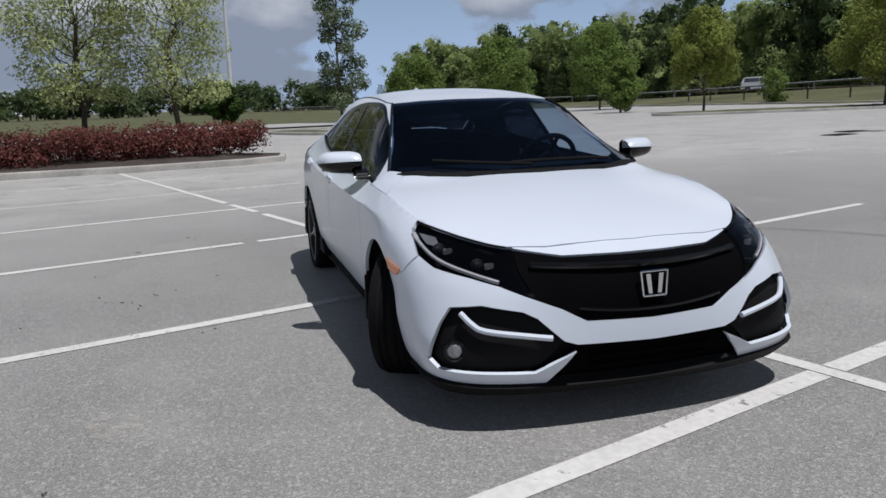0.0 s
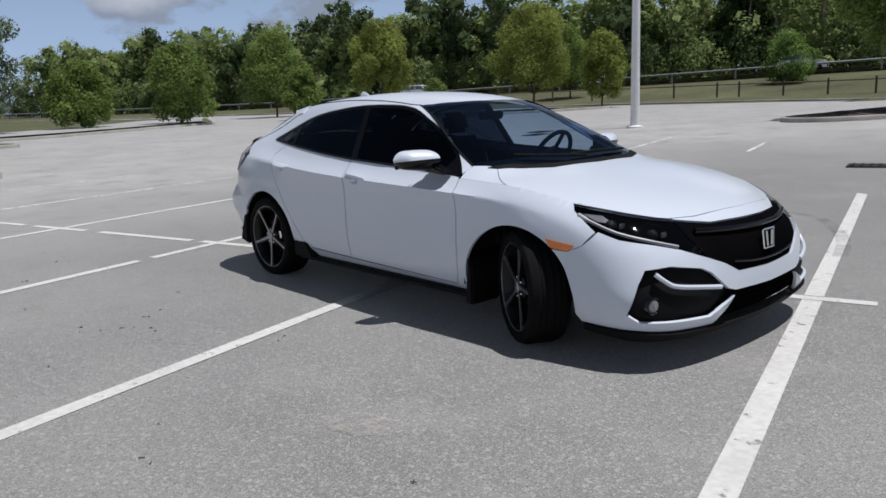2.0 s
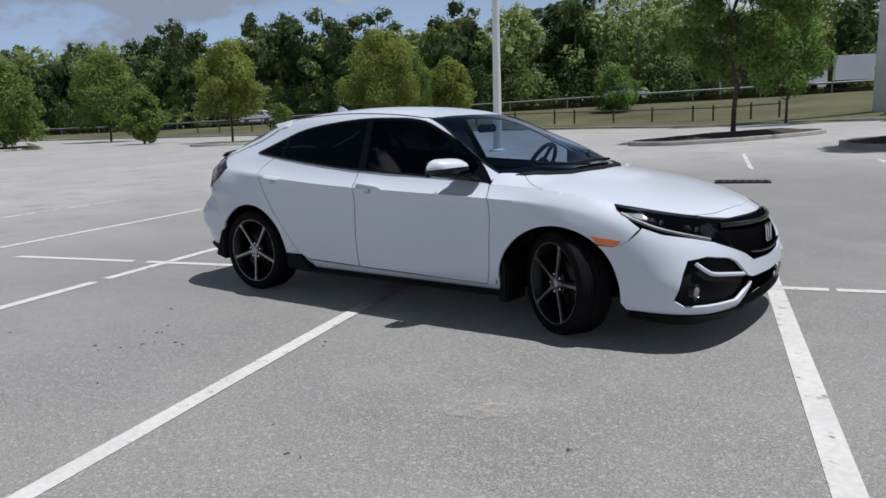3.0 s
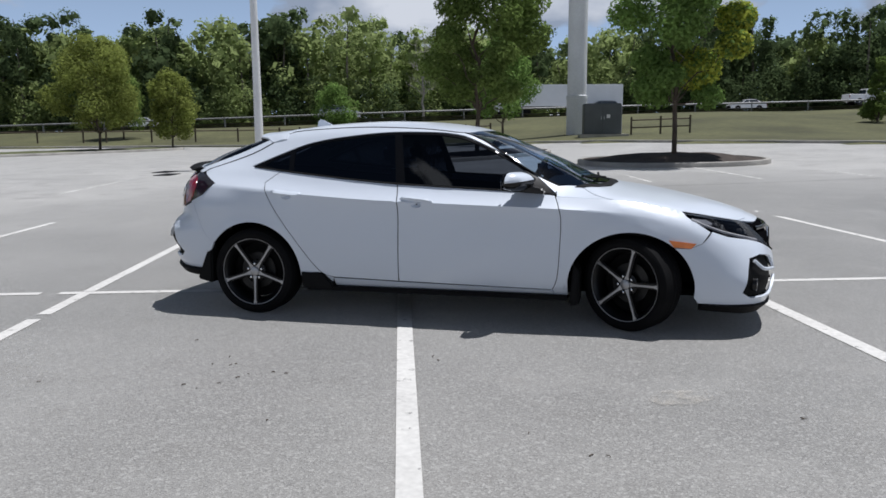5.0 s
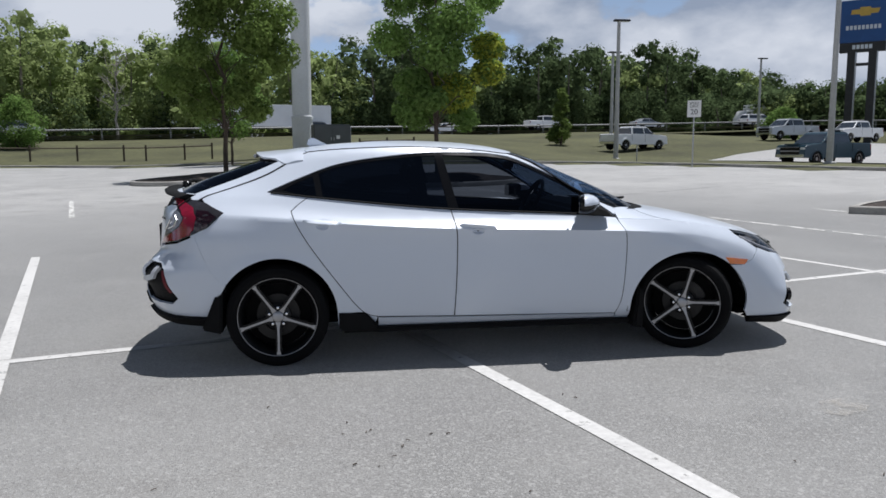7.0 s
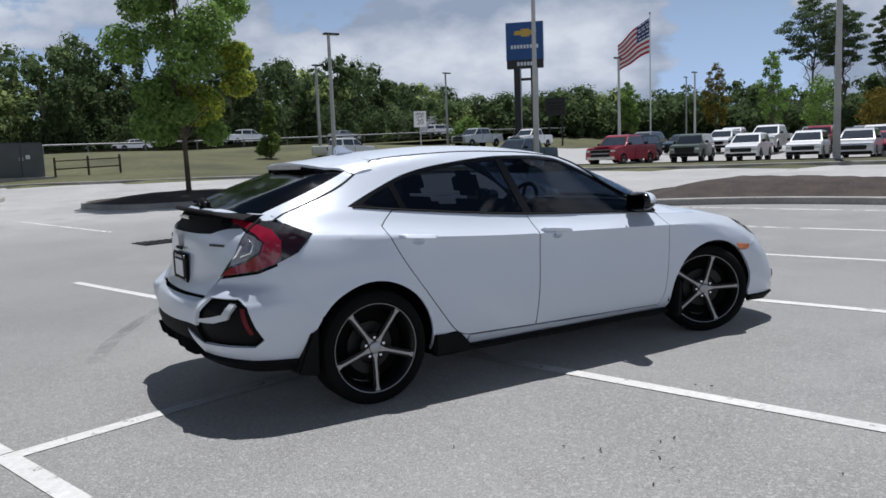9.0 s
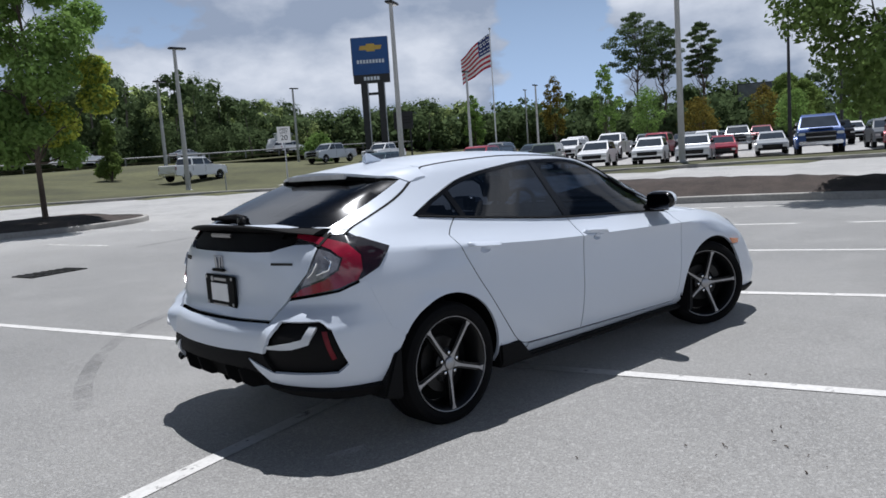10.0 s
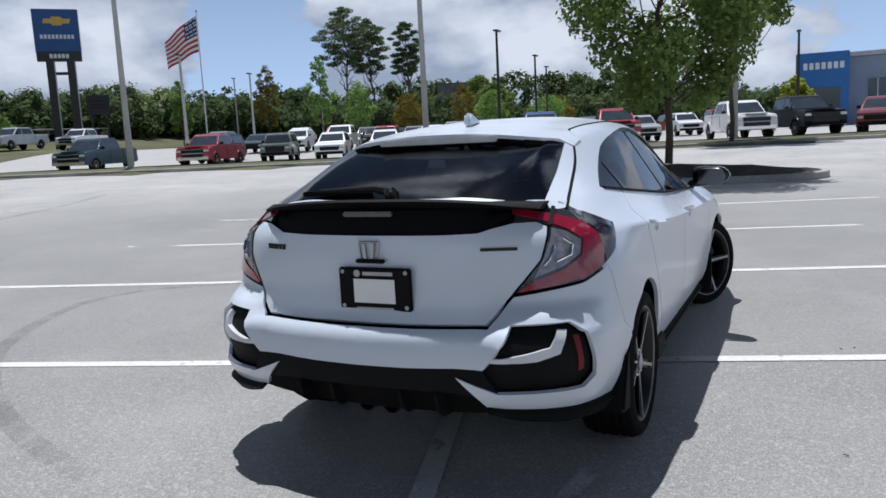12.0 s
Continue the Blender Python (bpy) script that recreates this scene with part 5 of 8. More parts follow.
    part("hub_plate", spun([(0.078, 0.05), (0.078, 0.07), (0.05, 0.082), (0.04, 0.088)], 40, m=m), MAT["pocket"], w)
    part("hub_cap", spun([(0.034, 0.085), (0.034, 0.094), (0.028, 0.098), (0.003, 0.099)], 32, m=m), MAT["machined"], w, "silver hub cap")
    return w


wheel(-AXLE, -1, 0, -180)
wheel(-AXLE, 1, 0, 20)
wheel(AXLE + 0.047, -1, 29, -15)
wheel(AXLE + 0.035, 1, 26, 40)


# ---- door mirrors, handles, flaps ----
for s in (1, -1):
    def M(x, y, z, s=s):
        return put(Vector((x, y, z)), s)
    shell_m = bmesh.new()
    n, rows = 18, []
    for i in range(13):
        t = i / 12
        y = -0.825 - 0.235 * t
        grow = math.sqrt(max(0.0, 1 - (2 * abs(t - 0.45)) ** 4 * (0.55 if t < 0.45 else 0.9)))
        cx, cz, wx, hz = 0.655 - 0.075 * t, 1.005 + 0.012 * t, 0.105 * grow * (1 - 0.25 * t), 0.068 * grow * (1 - 0.18 * t)
        rows.append([shell_m.verts.new(M(cx + wx * (math.cos(a) if math.cos(a) > 0 else 0.62 * max(-1, math.cos(a) * 1.5)), y, cz + hz * math.sin(a))) for a in (2 * math.pi * k / n for k in range(n))])
    for a, b in zip(rows, rows[1:]):
        for k in range(n):
            shell_m.faces.new((a[k], a[(k + 1) % n], b[(k + 1) % n], b[k]))
    shell_m.faces.new(rows[0])
    shell_m.faces.new(rows[-1])
    low = shell_m.copy()
    bmesh.ops.bisect_plane(shell_m, geom=shell_m.verts[:] + shell_m.edges[:] + shell_m.faces[:], plane_co=put(Vector((0.632, -0.86, 1.0)), s), plane_no=(1, -0.30 * s, 0), clear_inner=True)
    bmesh.ops.bisect_plane(shell_m, geom=shell_m.verts[:] + shell_m.edges[:] + shell_m.faces[:], plane_co=(0.65, 0, 1.012), plane_no=(-0.10, 0, 1), clear_inner=True)
    mir = part("door_mirror", low, MAT["black_gloss"], car, "white-capped black door mirror", soft=50)
    for v in shell_m.verts:
        c = put(Vector((0.62, -0.945, 1.0)), s)
        v.co = c + (v.co - c) * 1.012
    part("mirror_cap", shell_m, MAT["white"], mir, "white painted mirror cap", soft=50)
    part("mirror_arm", slab([(0.60, 0.945), (0.82, 0.925), (0.80, 0.955), (0.70, 0.985), (0.60, 0.985)], 0.79, 0.88, 0.012, m=Matrix(((1, 0, 0, 0), (0, 0, -s, 0), (0, 1, 0, 0), (0, 0, 0, 1)))), MAT["black_gloss"], mir)
    part("mirror_glass", slab([(-0.082, -0.046), (0.078, -0.05), (0.088, 0.0), (0.07, 0.048), (-0.075, 0.05)], -0.004, 0.0, 0, m=Matrix.Translation(M(0.545, -0.945, 1.008)) @ Matrix(((0, 0, -1, 0), (-s, 0, 0, 0), (0, 1, 0, 0), (0, 0, 0, 1)))), MAT["dark_mirror"], mir, "dark mirror glass")
    for (hx, hz), rim in zip(GRIP_AT, GRIPS):
        p, nrm = on_skin("side", hx, hz)
        cup = panel_mesh(rim, "side", gap=0, depth=0.0, step=0.012, flip=s < 0)
        for v in cup.verts:
            r2 = ((v.co.x - hx) / 0.040) ** 2 + ((v.co.z - hz + 0.020) / 0.021) ** 2
            v.co.y += s * 0.026 * max(0.0, 1 - r2) ** 1.1
        sheet_part("handle_cup", cup, MAT["white"], car, "hollow behind the door handle")
        grip, last = bmesh.new(), None
        for k in range(15):
            t = -1 + k / 7
            q, qn = on_skin("side", hx + 0.120 * t, hz + 0.008 - 0.010 * t)
            out = 0.030 * (1 - t ** 6) + 0.002
            tall = 0.0125 * (1 - 0.45 * t ** 8)
            ring = [grip.verts.new(put(q + qn * o + Vector((0, 0, h)), s)) for o, h in ((-0.006, -tall), (out * 0.9, -tall), (out, -tall * 0.7), (out * 0.5, tall * 0.8), (out * 0.3, tall), (-0.006, tall))]
            for j in range(6 if last else 0):
                grip.faces.new((last[j], last[(j + 1) % 6], ring[(j + 1) % 6], ring[j]))
            if k in (0, 14):
                grip.faces.new(ring)
            last = ring
        part("door_handle", grip, MAT["white"], car, "white flush pull handle", soft=40)
    # splash guards and dark cladding at the sill's ends
    for x0, x1, z0, z1, y0, y1 in ((0.985, 1.055, 0.175, 0.46, 0.66, 0.895), (-1.745, -1.69, 0.225, 0.50, 0.70, 0.885)):
        o = [(x0, z0), (x1, z0), (x1 + 0.0, z1 - 0.05), (x0 + 0.03, z1)] if x0 > 0 else [(x0 - 0.07, z0 + 0.03), (x1, z0), (x1 + 0.01, z1), (x0 + 0.02, z1 - 0.03)]
        part("splash_guard", slab(o, y0, y1, 0.012, m=Matrix(((1, 0, 0, 0), (0, 0, -s, 0), (0, 1, 0, 0), (0, 0, 0, 1)))), MAT["black_matt"], car, "black splash guard")
    part("sill_end", slab([(-0.97, 0.345), (-0.80, 0.335), (-0.72, 0.245), (-0.72, 0.215), (-0.97, 0.215)], 0.80, 0.868, 0.012, m=Matrix(((1, 0, 0, 0), (0, 0, -s, 0), (0, 1, 0, 0), (0, 0, 0, 1)))), MAT["black_matt"], car, "black cladding ahead of the rear wheel")
    skirt = slab([(-0.95, 0.232), (0.98, 0.232), (0.98, 0.195), (-0.95, 0.195)], 0.74, 0.838, 0.012, m=Matrix(((1, 0, 0, 0), (0, 0, -s, 0), (0, 1, 0, 0), (0, 0, 0, 1))))
    part("side_skirt", skirt, MAT["black_matt"], car, "black under-sill skirt")

# ---- roof spoiler, fin, lip, wipers ----
def blade(y0, y1, n_y, thick, sink=0.0):
    """A stretch of the roof-edge spoiler between two widths."""
    bm, grid = bmesh.new(), []
    for i in range(9):
        t = i / 8
        row = []
        for k in range(n_y):
            y = y0 + (y1 - y0) * k / (n_y - 1)
            a = min(1.0, abs(y) / 0.545)
            x = -1.18 - 0.335 * t + 0.10 * a ** 2.4 * t + max(0.0, abs(y) - 0.47) * 1.2 * t
            z = top_z(max(x, -1.30), y) - max(0, -1.30 - x) * (0.045 + 0.10 * a ** 2) + 0.006 * math.sin(math.pi * min(1, t * 1.2)) + 0.002 - sink
            row.append((x, y, z))
        grid.append(row)
    up = [[bm.verts.new(p) for p in row] for row in grid]
    dn = [[bm.verts.new((p[0] + 0.004, p[1], p[2] - 0.006 - thick * min(1.0, 2 * i / 8))) for p in row] for i, row in enumerate(grid)]
    for i in range(8):
        for k in range(n_y - 1):
            bm.faces.new((up[i][k], up[i + 1][k], up[i + 1][k + 1], up[i][k + 1]))
            bm.faces.new((dn[i][k], dn[i][k + 1], dn[i + 1][k + 1], dn[i + 1][k]))
        for k in (0, n_y - 1):
            bm.faces.new((up[i][k], dn[i][k], dn[i + 1][k], up[i + 1][k]))
    for k in range(n_y - 1):
        bm.faces.new((up[8][k], dn[8][k], dn[8][k + 1], up[8][k + 1]))
        bm.faces.new((up[0][k], up[0][k + 1], dn[0][k + 1], dn[0][k]))
    bmesh.ops.recalc_face_normals(bm, faces=bm.faces)
    return bm, grid[-1]


blade_bm, lower_edge = blade(-0.57, 0.57, 25, 0.010)
spoiler = part("roof_spoiler", blade_bm, MAT["white"], tail, "white roof-edge spoiler")
under = bmesh.new()
prev = None
for x, y, z in lower_edge:
    ring = [under.verts.new(p) for p in ((x + 0.010, y, z - 0.016), (x + 0.030, y, z - 0.046), (x + 0.14, y, z - 0.030), (x + 0.14, y, z - 0.012))]
    if prev:
        for q in range(4):
            under.faces.new((prev[q], prev[(q + 1) % 4], ring[(q + 1) % 4], ring[q]))
    prev = ring
bmesh.ops.recalc_face_normals(under, faces=under.faces)
part("spoiler_underside", under, MAT["black_matt"], spoiler, "black spoiler underside")
for s in (1, -1):
    part("spoiler_end", blade(s * 0.40, s * 0.565, 6, 0.055, 0.013)[0], MAT["black_matt"], spoiler, "black spoiler end")
part("high_brake_lamp", box((0.020, 0.58, 0.026), (lower_edge[12][0] + 0.004, 0, lower_edge[12][2] - 0.028), 0.005), MAT["pale_lens"], spoiler, "pale strip lamp under the spoiler")
fin_bm = slab([(0.0, 0.0), (-0.165, 0.0), (-0.165, 0.03), (-0.15, 0.062), (-0.125, 0.064), (-0.04, 0.02)], -0.018, 0.018, 0.010, m=Matrix.Translation((-1.0, 0, RIDGE(-1.08) - 0.006)) @ Matrix(((1, 0, 0, 0), (0, 0, -1, 0), (0, 1, 0.07, 0), (0, 0, 0, 1))))
part("aerial_fin", fin_bm, MAT["white"], car, "white shark-fin aerial")

bm = bmesh.new()
rows = []
LIP_X = pchip((0, -2.118), (0.25, -2.103), (0.42, -2.072), (0.53, -2.036), (0.625, -1.955))
for k in range(31):
    y = -0.625 + 1.25 * k / 30
    bend = (abs(y) / 0.57) ** 3.0
    x = LIP_X(abs(y))
    rows.append([bm.verts.new(p) for p in ((x + 0.155, y, 1.092 - 0.010 * bend), (x + 0.05, y, 1.102 - 0.012 * bend), (x, y, 1.118 - 0.036 * bend), (x - 0.012, y, 1.110 - 0.036 * bend), (x + 0.03, y, 1.085 - 0.02 * bend), (x + 0.10, y, 1.062 - 0.01 * bend))])
for a, b in zip(rows, rows[1:]):
    for q in range(6):
        bm.faces.new((a[q], a[(q + 1) % 6], b[(q + 1) % 6], b[q]))
bm.faces.new(rows[0])
bm.faces.new(rows[-1][::-1])
part("lip_spoiler", bm, MAT["black_matt"], tail, "black lip spoiler below the window")
part("brake_light", box((0.012, 0.22, 0.020), (-2.118, 0.02, 1.062), 0.005), MAT["smoke_lens"], tail, "smoked centre lamp")
wip = part("rear_wiper", tube([(-2.0, -0.03, 1.135), (-2.0, 0.05, 1.150), (-1.985, 0.20, 1.145), (-1.965, 0.33, 1.142)], [0.022, 0.016, 0.012, 0.008], 8), MAT["black_matt"], tail, "black rear wiper")
part("wiper_blade", box((0.014, 0.34, 0.02), (-1.965, 0.25, 1.132), 0.004), MAT["rubber"], wip)
part("wiper_cap", spun([(0.032, -0.03), (0.032, 0.012), (0.022, 0.022)], 16, m=Matrix.Translation((-2.01, -0.03, 1.128))), MAT["black_gloss"], wip)
cowl = [(1.275, 0.0), (1.238, -0.38), (1.15, -0.56), (1.06, -0.66), (1.00, -0.69), (1.06, -0.61), (1.15, -0.46), (1.20, -0.2), (1.21, 0.0)]
panel("cowl", whole_top(cowl), "top", MAT["black_matt"], car, "black scuttle grille below the windscreen", both=False, lift=0.004, depth=0.004, gap=0)
for y0, y1 in ((0.52, -0.08), (0.02, -0.50)):
    pts = [(x, y) for x, y in zip(np.linspace(1.20 - abs(y0) * 0.16, 1.17 - abs(y1) * 0.22, 8), np.linspace(y0, y1, 8))]
    part("windscreen_wiper", tube([(x - 0.02, y, top_z(x - 0.02, y) + 0.020) for x, y in pts], 0.009, 6), MAT["black_matt"], car, "black wiper arm")

# ---- plate, badges, diffuser ----
plate_bm = box((0.016, 0.315, 0.165), (-2.172, -0.028, 0.782), 0.006)
holder = part("plate_frame", plate_bm, MAT["black_matt"], tail, "black dealer plate frame")
part("plate_card", box((0.004, 0.178, 0.092), (-2.1815, -0.028, 0.775), 0), MAT["paper"], holder, "blank white card in the plate frame")
part("plate_bar", box((0.004, 0.13, 0.014), (-2.181, -0.045, 0.842), 0), MAT["machined"], holder)
part("plate_bar", box((0.004, 0.16, 0.008), (-2.181, -0.028, 0.708), 0), MAT["machined"], holder)
part("plate_disc", spun([(0.014, -0.002), (0.014, 0.002)], 20, "x", m=Matrix.Translation((-2.1812, 0.045, 0.842))), MAT["machined"], holder)
for sy in (-1, 1):
    for sz in (-1, 1):
        part("plate_screw", spun([(0.008, -0.003), (0.008, 0.003)], 12, "x", m=Matrix.Translation((-2.181, -0.028 + 0.137 * sy, 0.782 + 0.066 * sz))), MAT["machined"], holder)
part("gate_button", box((0.02, 0.13, 0.016), (-2.168, -0.01, 0.888), 0.006), MAT["black_matt"], tail)
for k in range(5):
    p, nrm = on_skin("tail", *T(-2.08, 0.50 - 0.026 * k, 0.928))
    part("badge_bar", box((0.004, 0.016, 0.022), put(p + nrm * 0.002), 0), MAT["brake"], tail, "small dull badge bar")
p, nrm = on_skin("tail", *T(-2.07, -0.50, 0.928))
bar = box((0.004, 0.135, 0.012), (0, 0, 0), 0.001, m=Matrix.Translation(put(p + nrm * 0.002)) @ pose(0, 0, 0, 0, 0, math.degrees(math.atan2(nrm.y, nrm.x))))
part("badge_bar", bar, MAT["brake"], tail, "grey badge bar")
low = [(0.0, 0.508), T(-2.26, -0.2, 0.509), T(-2.237, -0.376, 0.514), T(-2.215, -0.467, 0.506), T(-2.19, -0.52, 0.416), T(-2.2, -0.45, 0.40), T(-2.24, -0.36, 0.42), (0.0, 0.425)]
panel("diffuser_band", whole(low), "tail", MAT["black_matt"], car, "grained black rear valance", both=False, lift=-0.006, gap=-0.002, depth=0.05)
deep = [(0.0, 0.43), T(-2.24, -0.36, 0.425), T(-2.2, -0.46, 0.36), T(-2.14, -0.55, 0.335), T(-2.13, -0.55, 0.305), (0.0, 0.305)]
panel("diffuser_deep", whole(deep), "tail", MAT["black_matt"], car, "recessed black diffuser", both=False, lift=-0.07, gap=0, depth=0.02)
for y in (-0.30, -0.15, 0.15, 0.30):
    part("diffuser_fin", slab([(-2.26, 0.42), (-2.24, 0.345), (-2.19, 0.312), (-2.08, 0.302), (-2.08, 0.42)], y - 0.007, y + 0.007, 0.003, m=Matrix(((1, 0, 0, 0), (0, 0, 1, 0), (0, 1, 0, 0), (0, 0, 0, 1)))), MAT["black_matt"], car)
for y in (-0.055, 0.055):
    part("exhaust_tip", spun([(0.036, -0.10), (0.040, 0.0), (0.036, 0.002), (0.032, -0.09)], 24, "x", m=Matrix.Translation((-2.15, y, 0.322)) @ pose(0, 0, 0, 0, 0, 180), closed=True), MAT["brake"], car, "round exhaust tip")
for s in (1, -1):
    lipr = [T(-1.73, -0.85, 0.33), T(-2.0, -0.765, 0.335), T(-2.14, -0.53, 0.352), T(-2.17, -0.475, 0.362), T(-2.165, -0.485, 0.350), T(-2.12, -0.58, 0.322), T(-2.0, -0.74, 0.293), T(-1.73, -0.84, 0.285)]
    sheet_part("rear_lip", panel_mesh(lipr, "tail", gap=0, depth=0.06, lift=0.028, step=0.04, flip=s < 0), MAT["black_matt"], car, "black lower lip of the rear bumper")

# ---- cabin ----
dash = bmesh.new()
slab([(1.10, 0.93), (0.88, 0.985), (0.70, 0.96), (0.64, 0.88), (0.66, 0.55), (1.1, 0.5)], -0.66, 0.68, 0.03, dash, Matrix(((1, 0, 0, 0), (0, 0, -1, 0), (0, 1, 0, 0), (0, 0, 0, 1))))
part("dashboard", dash, MAT["cabin"], car, "dark dashboard")
part("cabin_floor", slab([(1.0, -0.62), (1.0, 0.64), (-1.9, 0.6), (-1.9, -0.6)], 0.30, 0.34), MAT["cabin"], car)
for s in (-1, 1):
    seat = bmesh.new()
    slab([(0.42, 0.40), (-0.12, 0.38), (-0.16, 0.52), (0.40, 0.56)], s * 0.36 - 0.24, s * 0.36 + 0.24, 0.05, seat, Matrix(((1, 0, 0, 0), (0, 0, 1, 0), (0, 1, 0, 0), (0, 0, 0, 1))))
    slab([(-0.10, 0.5), (-0.24, 0.5), (-0.42, 1.06), (-0.31, 1.08), (-0.16, 0.75)], s * 0.36 - 0.23, s * 0.36 + 0.23, 0.05, seat, Matrix(((1, 0, 0, 0), (0, 0, 1, 0), (0, 1, 0, 0), (0, 0, 0, 1))))
    st = part("front_seat", seat, MAT["cabin"], car, "dark cloth front seat")
    part("headrest", slab([(-0.33, 1.10), (-0.43, 1.09), (-0.47, 1.25), (-0.38, 1.27)], s * 0.36 - 0.12, s * 0.36 + 0.12, 0.04, m=Matrix(((1, 0, 0, 0), (0, 0, 1, 0), (0, 1, 0, 0), (0, 0, 0, 1)))), MAT["cabin"], st)
rear_seat = bmesh.new()
slab([(-0.55, 0.42), (-1.05, 0.42), (-1.32, 0.98), (-1.2, 1.02), (-0.98, 0.58), (-0.55, 0.56)], -0.60, 0.60, 0.05, rear_seat, Matrix(((1, 0, 0, 0), (0, 0, 1, 0), (0, 1, 0, 0), (0, 0, 0, 1))))
part("rear_seat", rear_seat, MAT["cabin"], car, "dark rear bench")
part("parcel_shelf", slab([(-1.25, -0.55), (-1.25, 0.55), (-1.95, 0.5), (-1.95, -0.5)], 0.97, 0.99), MAT["cabin"], car)
liner = whole_top([(0.26, 0.0), (0.2, -0.45)] + [(x, y * 0.96) for x, y in ROOF_EDGE[1:-1:3]] + [(-1.14, 0.0)])
panel("roof_lining", liner, "top", MAT["cabin"], car, "dark roof lining", both=False, lift=-0.035, depth=0, gap=0, step=0.09)
sw = Matrix.Translation((0.60, 0.37, 0.955)) @ pose(0, 0, 0, 0, -62, 0)
wheel_bm = bmesh.new()
tube([sw @ Vector((0.178 * math.cos(a), 0.178 * math.sin(a), 0)) for a in (2 * math.pi * k / 32 for k in range(33))], 0.016, 8, wheel_bm)
for a in (0.2, math.pi - 0.2, -math.pi / 2):
    tube([sw @ Vector((0.05 * math.cos(a), 0.05 * math.sin(a), 0)), sw @ Vector((0.17 * math.cos(a), 0.17 * math.sin(a), 0))], 0.014, 6, wheel_bm)
spun([(0.065, -0.02), (0.06, 0.015), (0.02, 0.02)], 20, m=sw, bm=wheel_bm)
part("steering_wheel", wheel_bm, MAT["cabin"], car, "black steering wheel")
part("rear_view_mirror", box((0.03, 0.24, 0.06), (0.33, 0.03, 1.245), 0.012), MAT["cabin"], car)
card = [(1.06, 0.40), (1.00, 0.52), (0.95, 0.50), (1.01, 0.38)]
part("windscreen_card", slab(card, 0.0, 0.003, m=Matrix.Translation((0.0, 0.05, 0.985)) @ pose(0, 0, 0, 0, 0, 0)), MAT["paper"], car, "white card behind the windscreen")


# ---- planting ----
def leaf_material(name, colour, spread_amount=0.25, glow=0.45):
    """Leaves that let some light through, each a little different."""
    m = bpy.data.materials.new(name)
    m.use_nodes = True
    n, l = m.node_tree.nodes, m.node_tree.links
    n.clear()
    o, mix, d, t = (n.new("ShaderNode" + k) for k in ("OutputMaterial", "MixShader", "BsdfDiffuse", "BsdfTranslucent"))
    geo, r = n.new("ShaderNodeNewGeometry"), n.new("ShaderNodeMapRange")
    r.inputs["To Min"].default_value, r.inputs["To Max"].default_value = 1 - spread_amount, 1 + spread_amount
    l.new(geo.outputs["Random Per Island"], r.inputs["Value"])
    co, t2, r2 = n.new("ShaderNodeTexCoord"), n.new("ShaderNodeTexNoise"), n.new("ShaderNodeMapRange")
    t2.inputs["Scale"].default_value = 0.45
    r2.inputs["From Min"].default_value, r2.inputs["From Max"].default_value = 0.3, 0.7
    r2.inputs["To Min"].default_value, r2.inputs["To Max"].default_value = 0.72, 1.28
    l.new(co.outputs["Object"], t2.inputs["Vector"])
    l.new(t2.outputs["Fac"], r2.inputs["Value"])
    v = n.new("ShaderNodeVectorMath")
    v.operation = "SCALE"
    v.inputs[0].default_value = colour
    l.new(times(n, l, r.outputs["Result"], r2.outputs["Result"]), v.inputs["Scale"])
    l.new(v.outputs["Vector"], d.inputs["Color"])
    l.new(v.outputs["Vector"], t.inputs["Color"])
    mix.inputs["Fac"].default_value = glow
    l.new(d.outputs["BSDF"], mix.inputs[1])
    l.new(t.outputs["BSDF"], mix.inputs[2])
    l.new(mix.outputs["Shader"], o.inputs["Surface"])
    return m


LEAF = {
    "maple": leaf_material("young_green_leaves", (0.190, 0.295, 0.085)),
    "lime": leaf_material("yellow_green_leaves", (0.42, 0.46, 0.08)),
    "olive": leaf_material("olive_leaves", (0.235, 0.275, 0.075)),
    "dark": leaf_material("deep_green_leaves", (0.075, 0.125, 0.038)),
    "oak": leaf_material("oak_leaves", (0.172, 0.240, 0.070)),
    "pine": leaf_material("pine_and_shaded_leaves", (0.100, 0.140, 0.064), glow=0.5),
    "cypress": leaf_material("feathery_leaves", (0.43, 0.48, 0.22)),
    "red": leaf_material("dark_red_leaves", (0.17, 0.068, 0.058), 0.3, 0.35),
    "wood": leaf_material("woodland_leaves", (0.290, 0.355, 0.145), 0.12, 0.6),
    "shade": leaf_material("shade_tree_leaves", (0.185, 0.265, 0.082)),
    "rust": leaf_material("rusty_green_leaves", (0.17, 0.14, 0.035), 0.4),
    "grey": leaf_material("pale_twigs", (0.16, 0.20, 0.11), 0.3, 0.35),
}


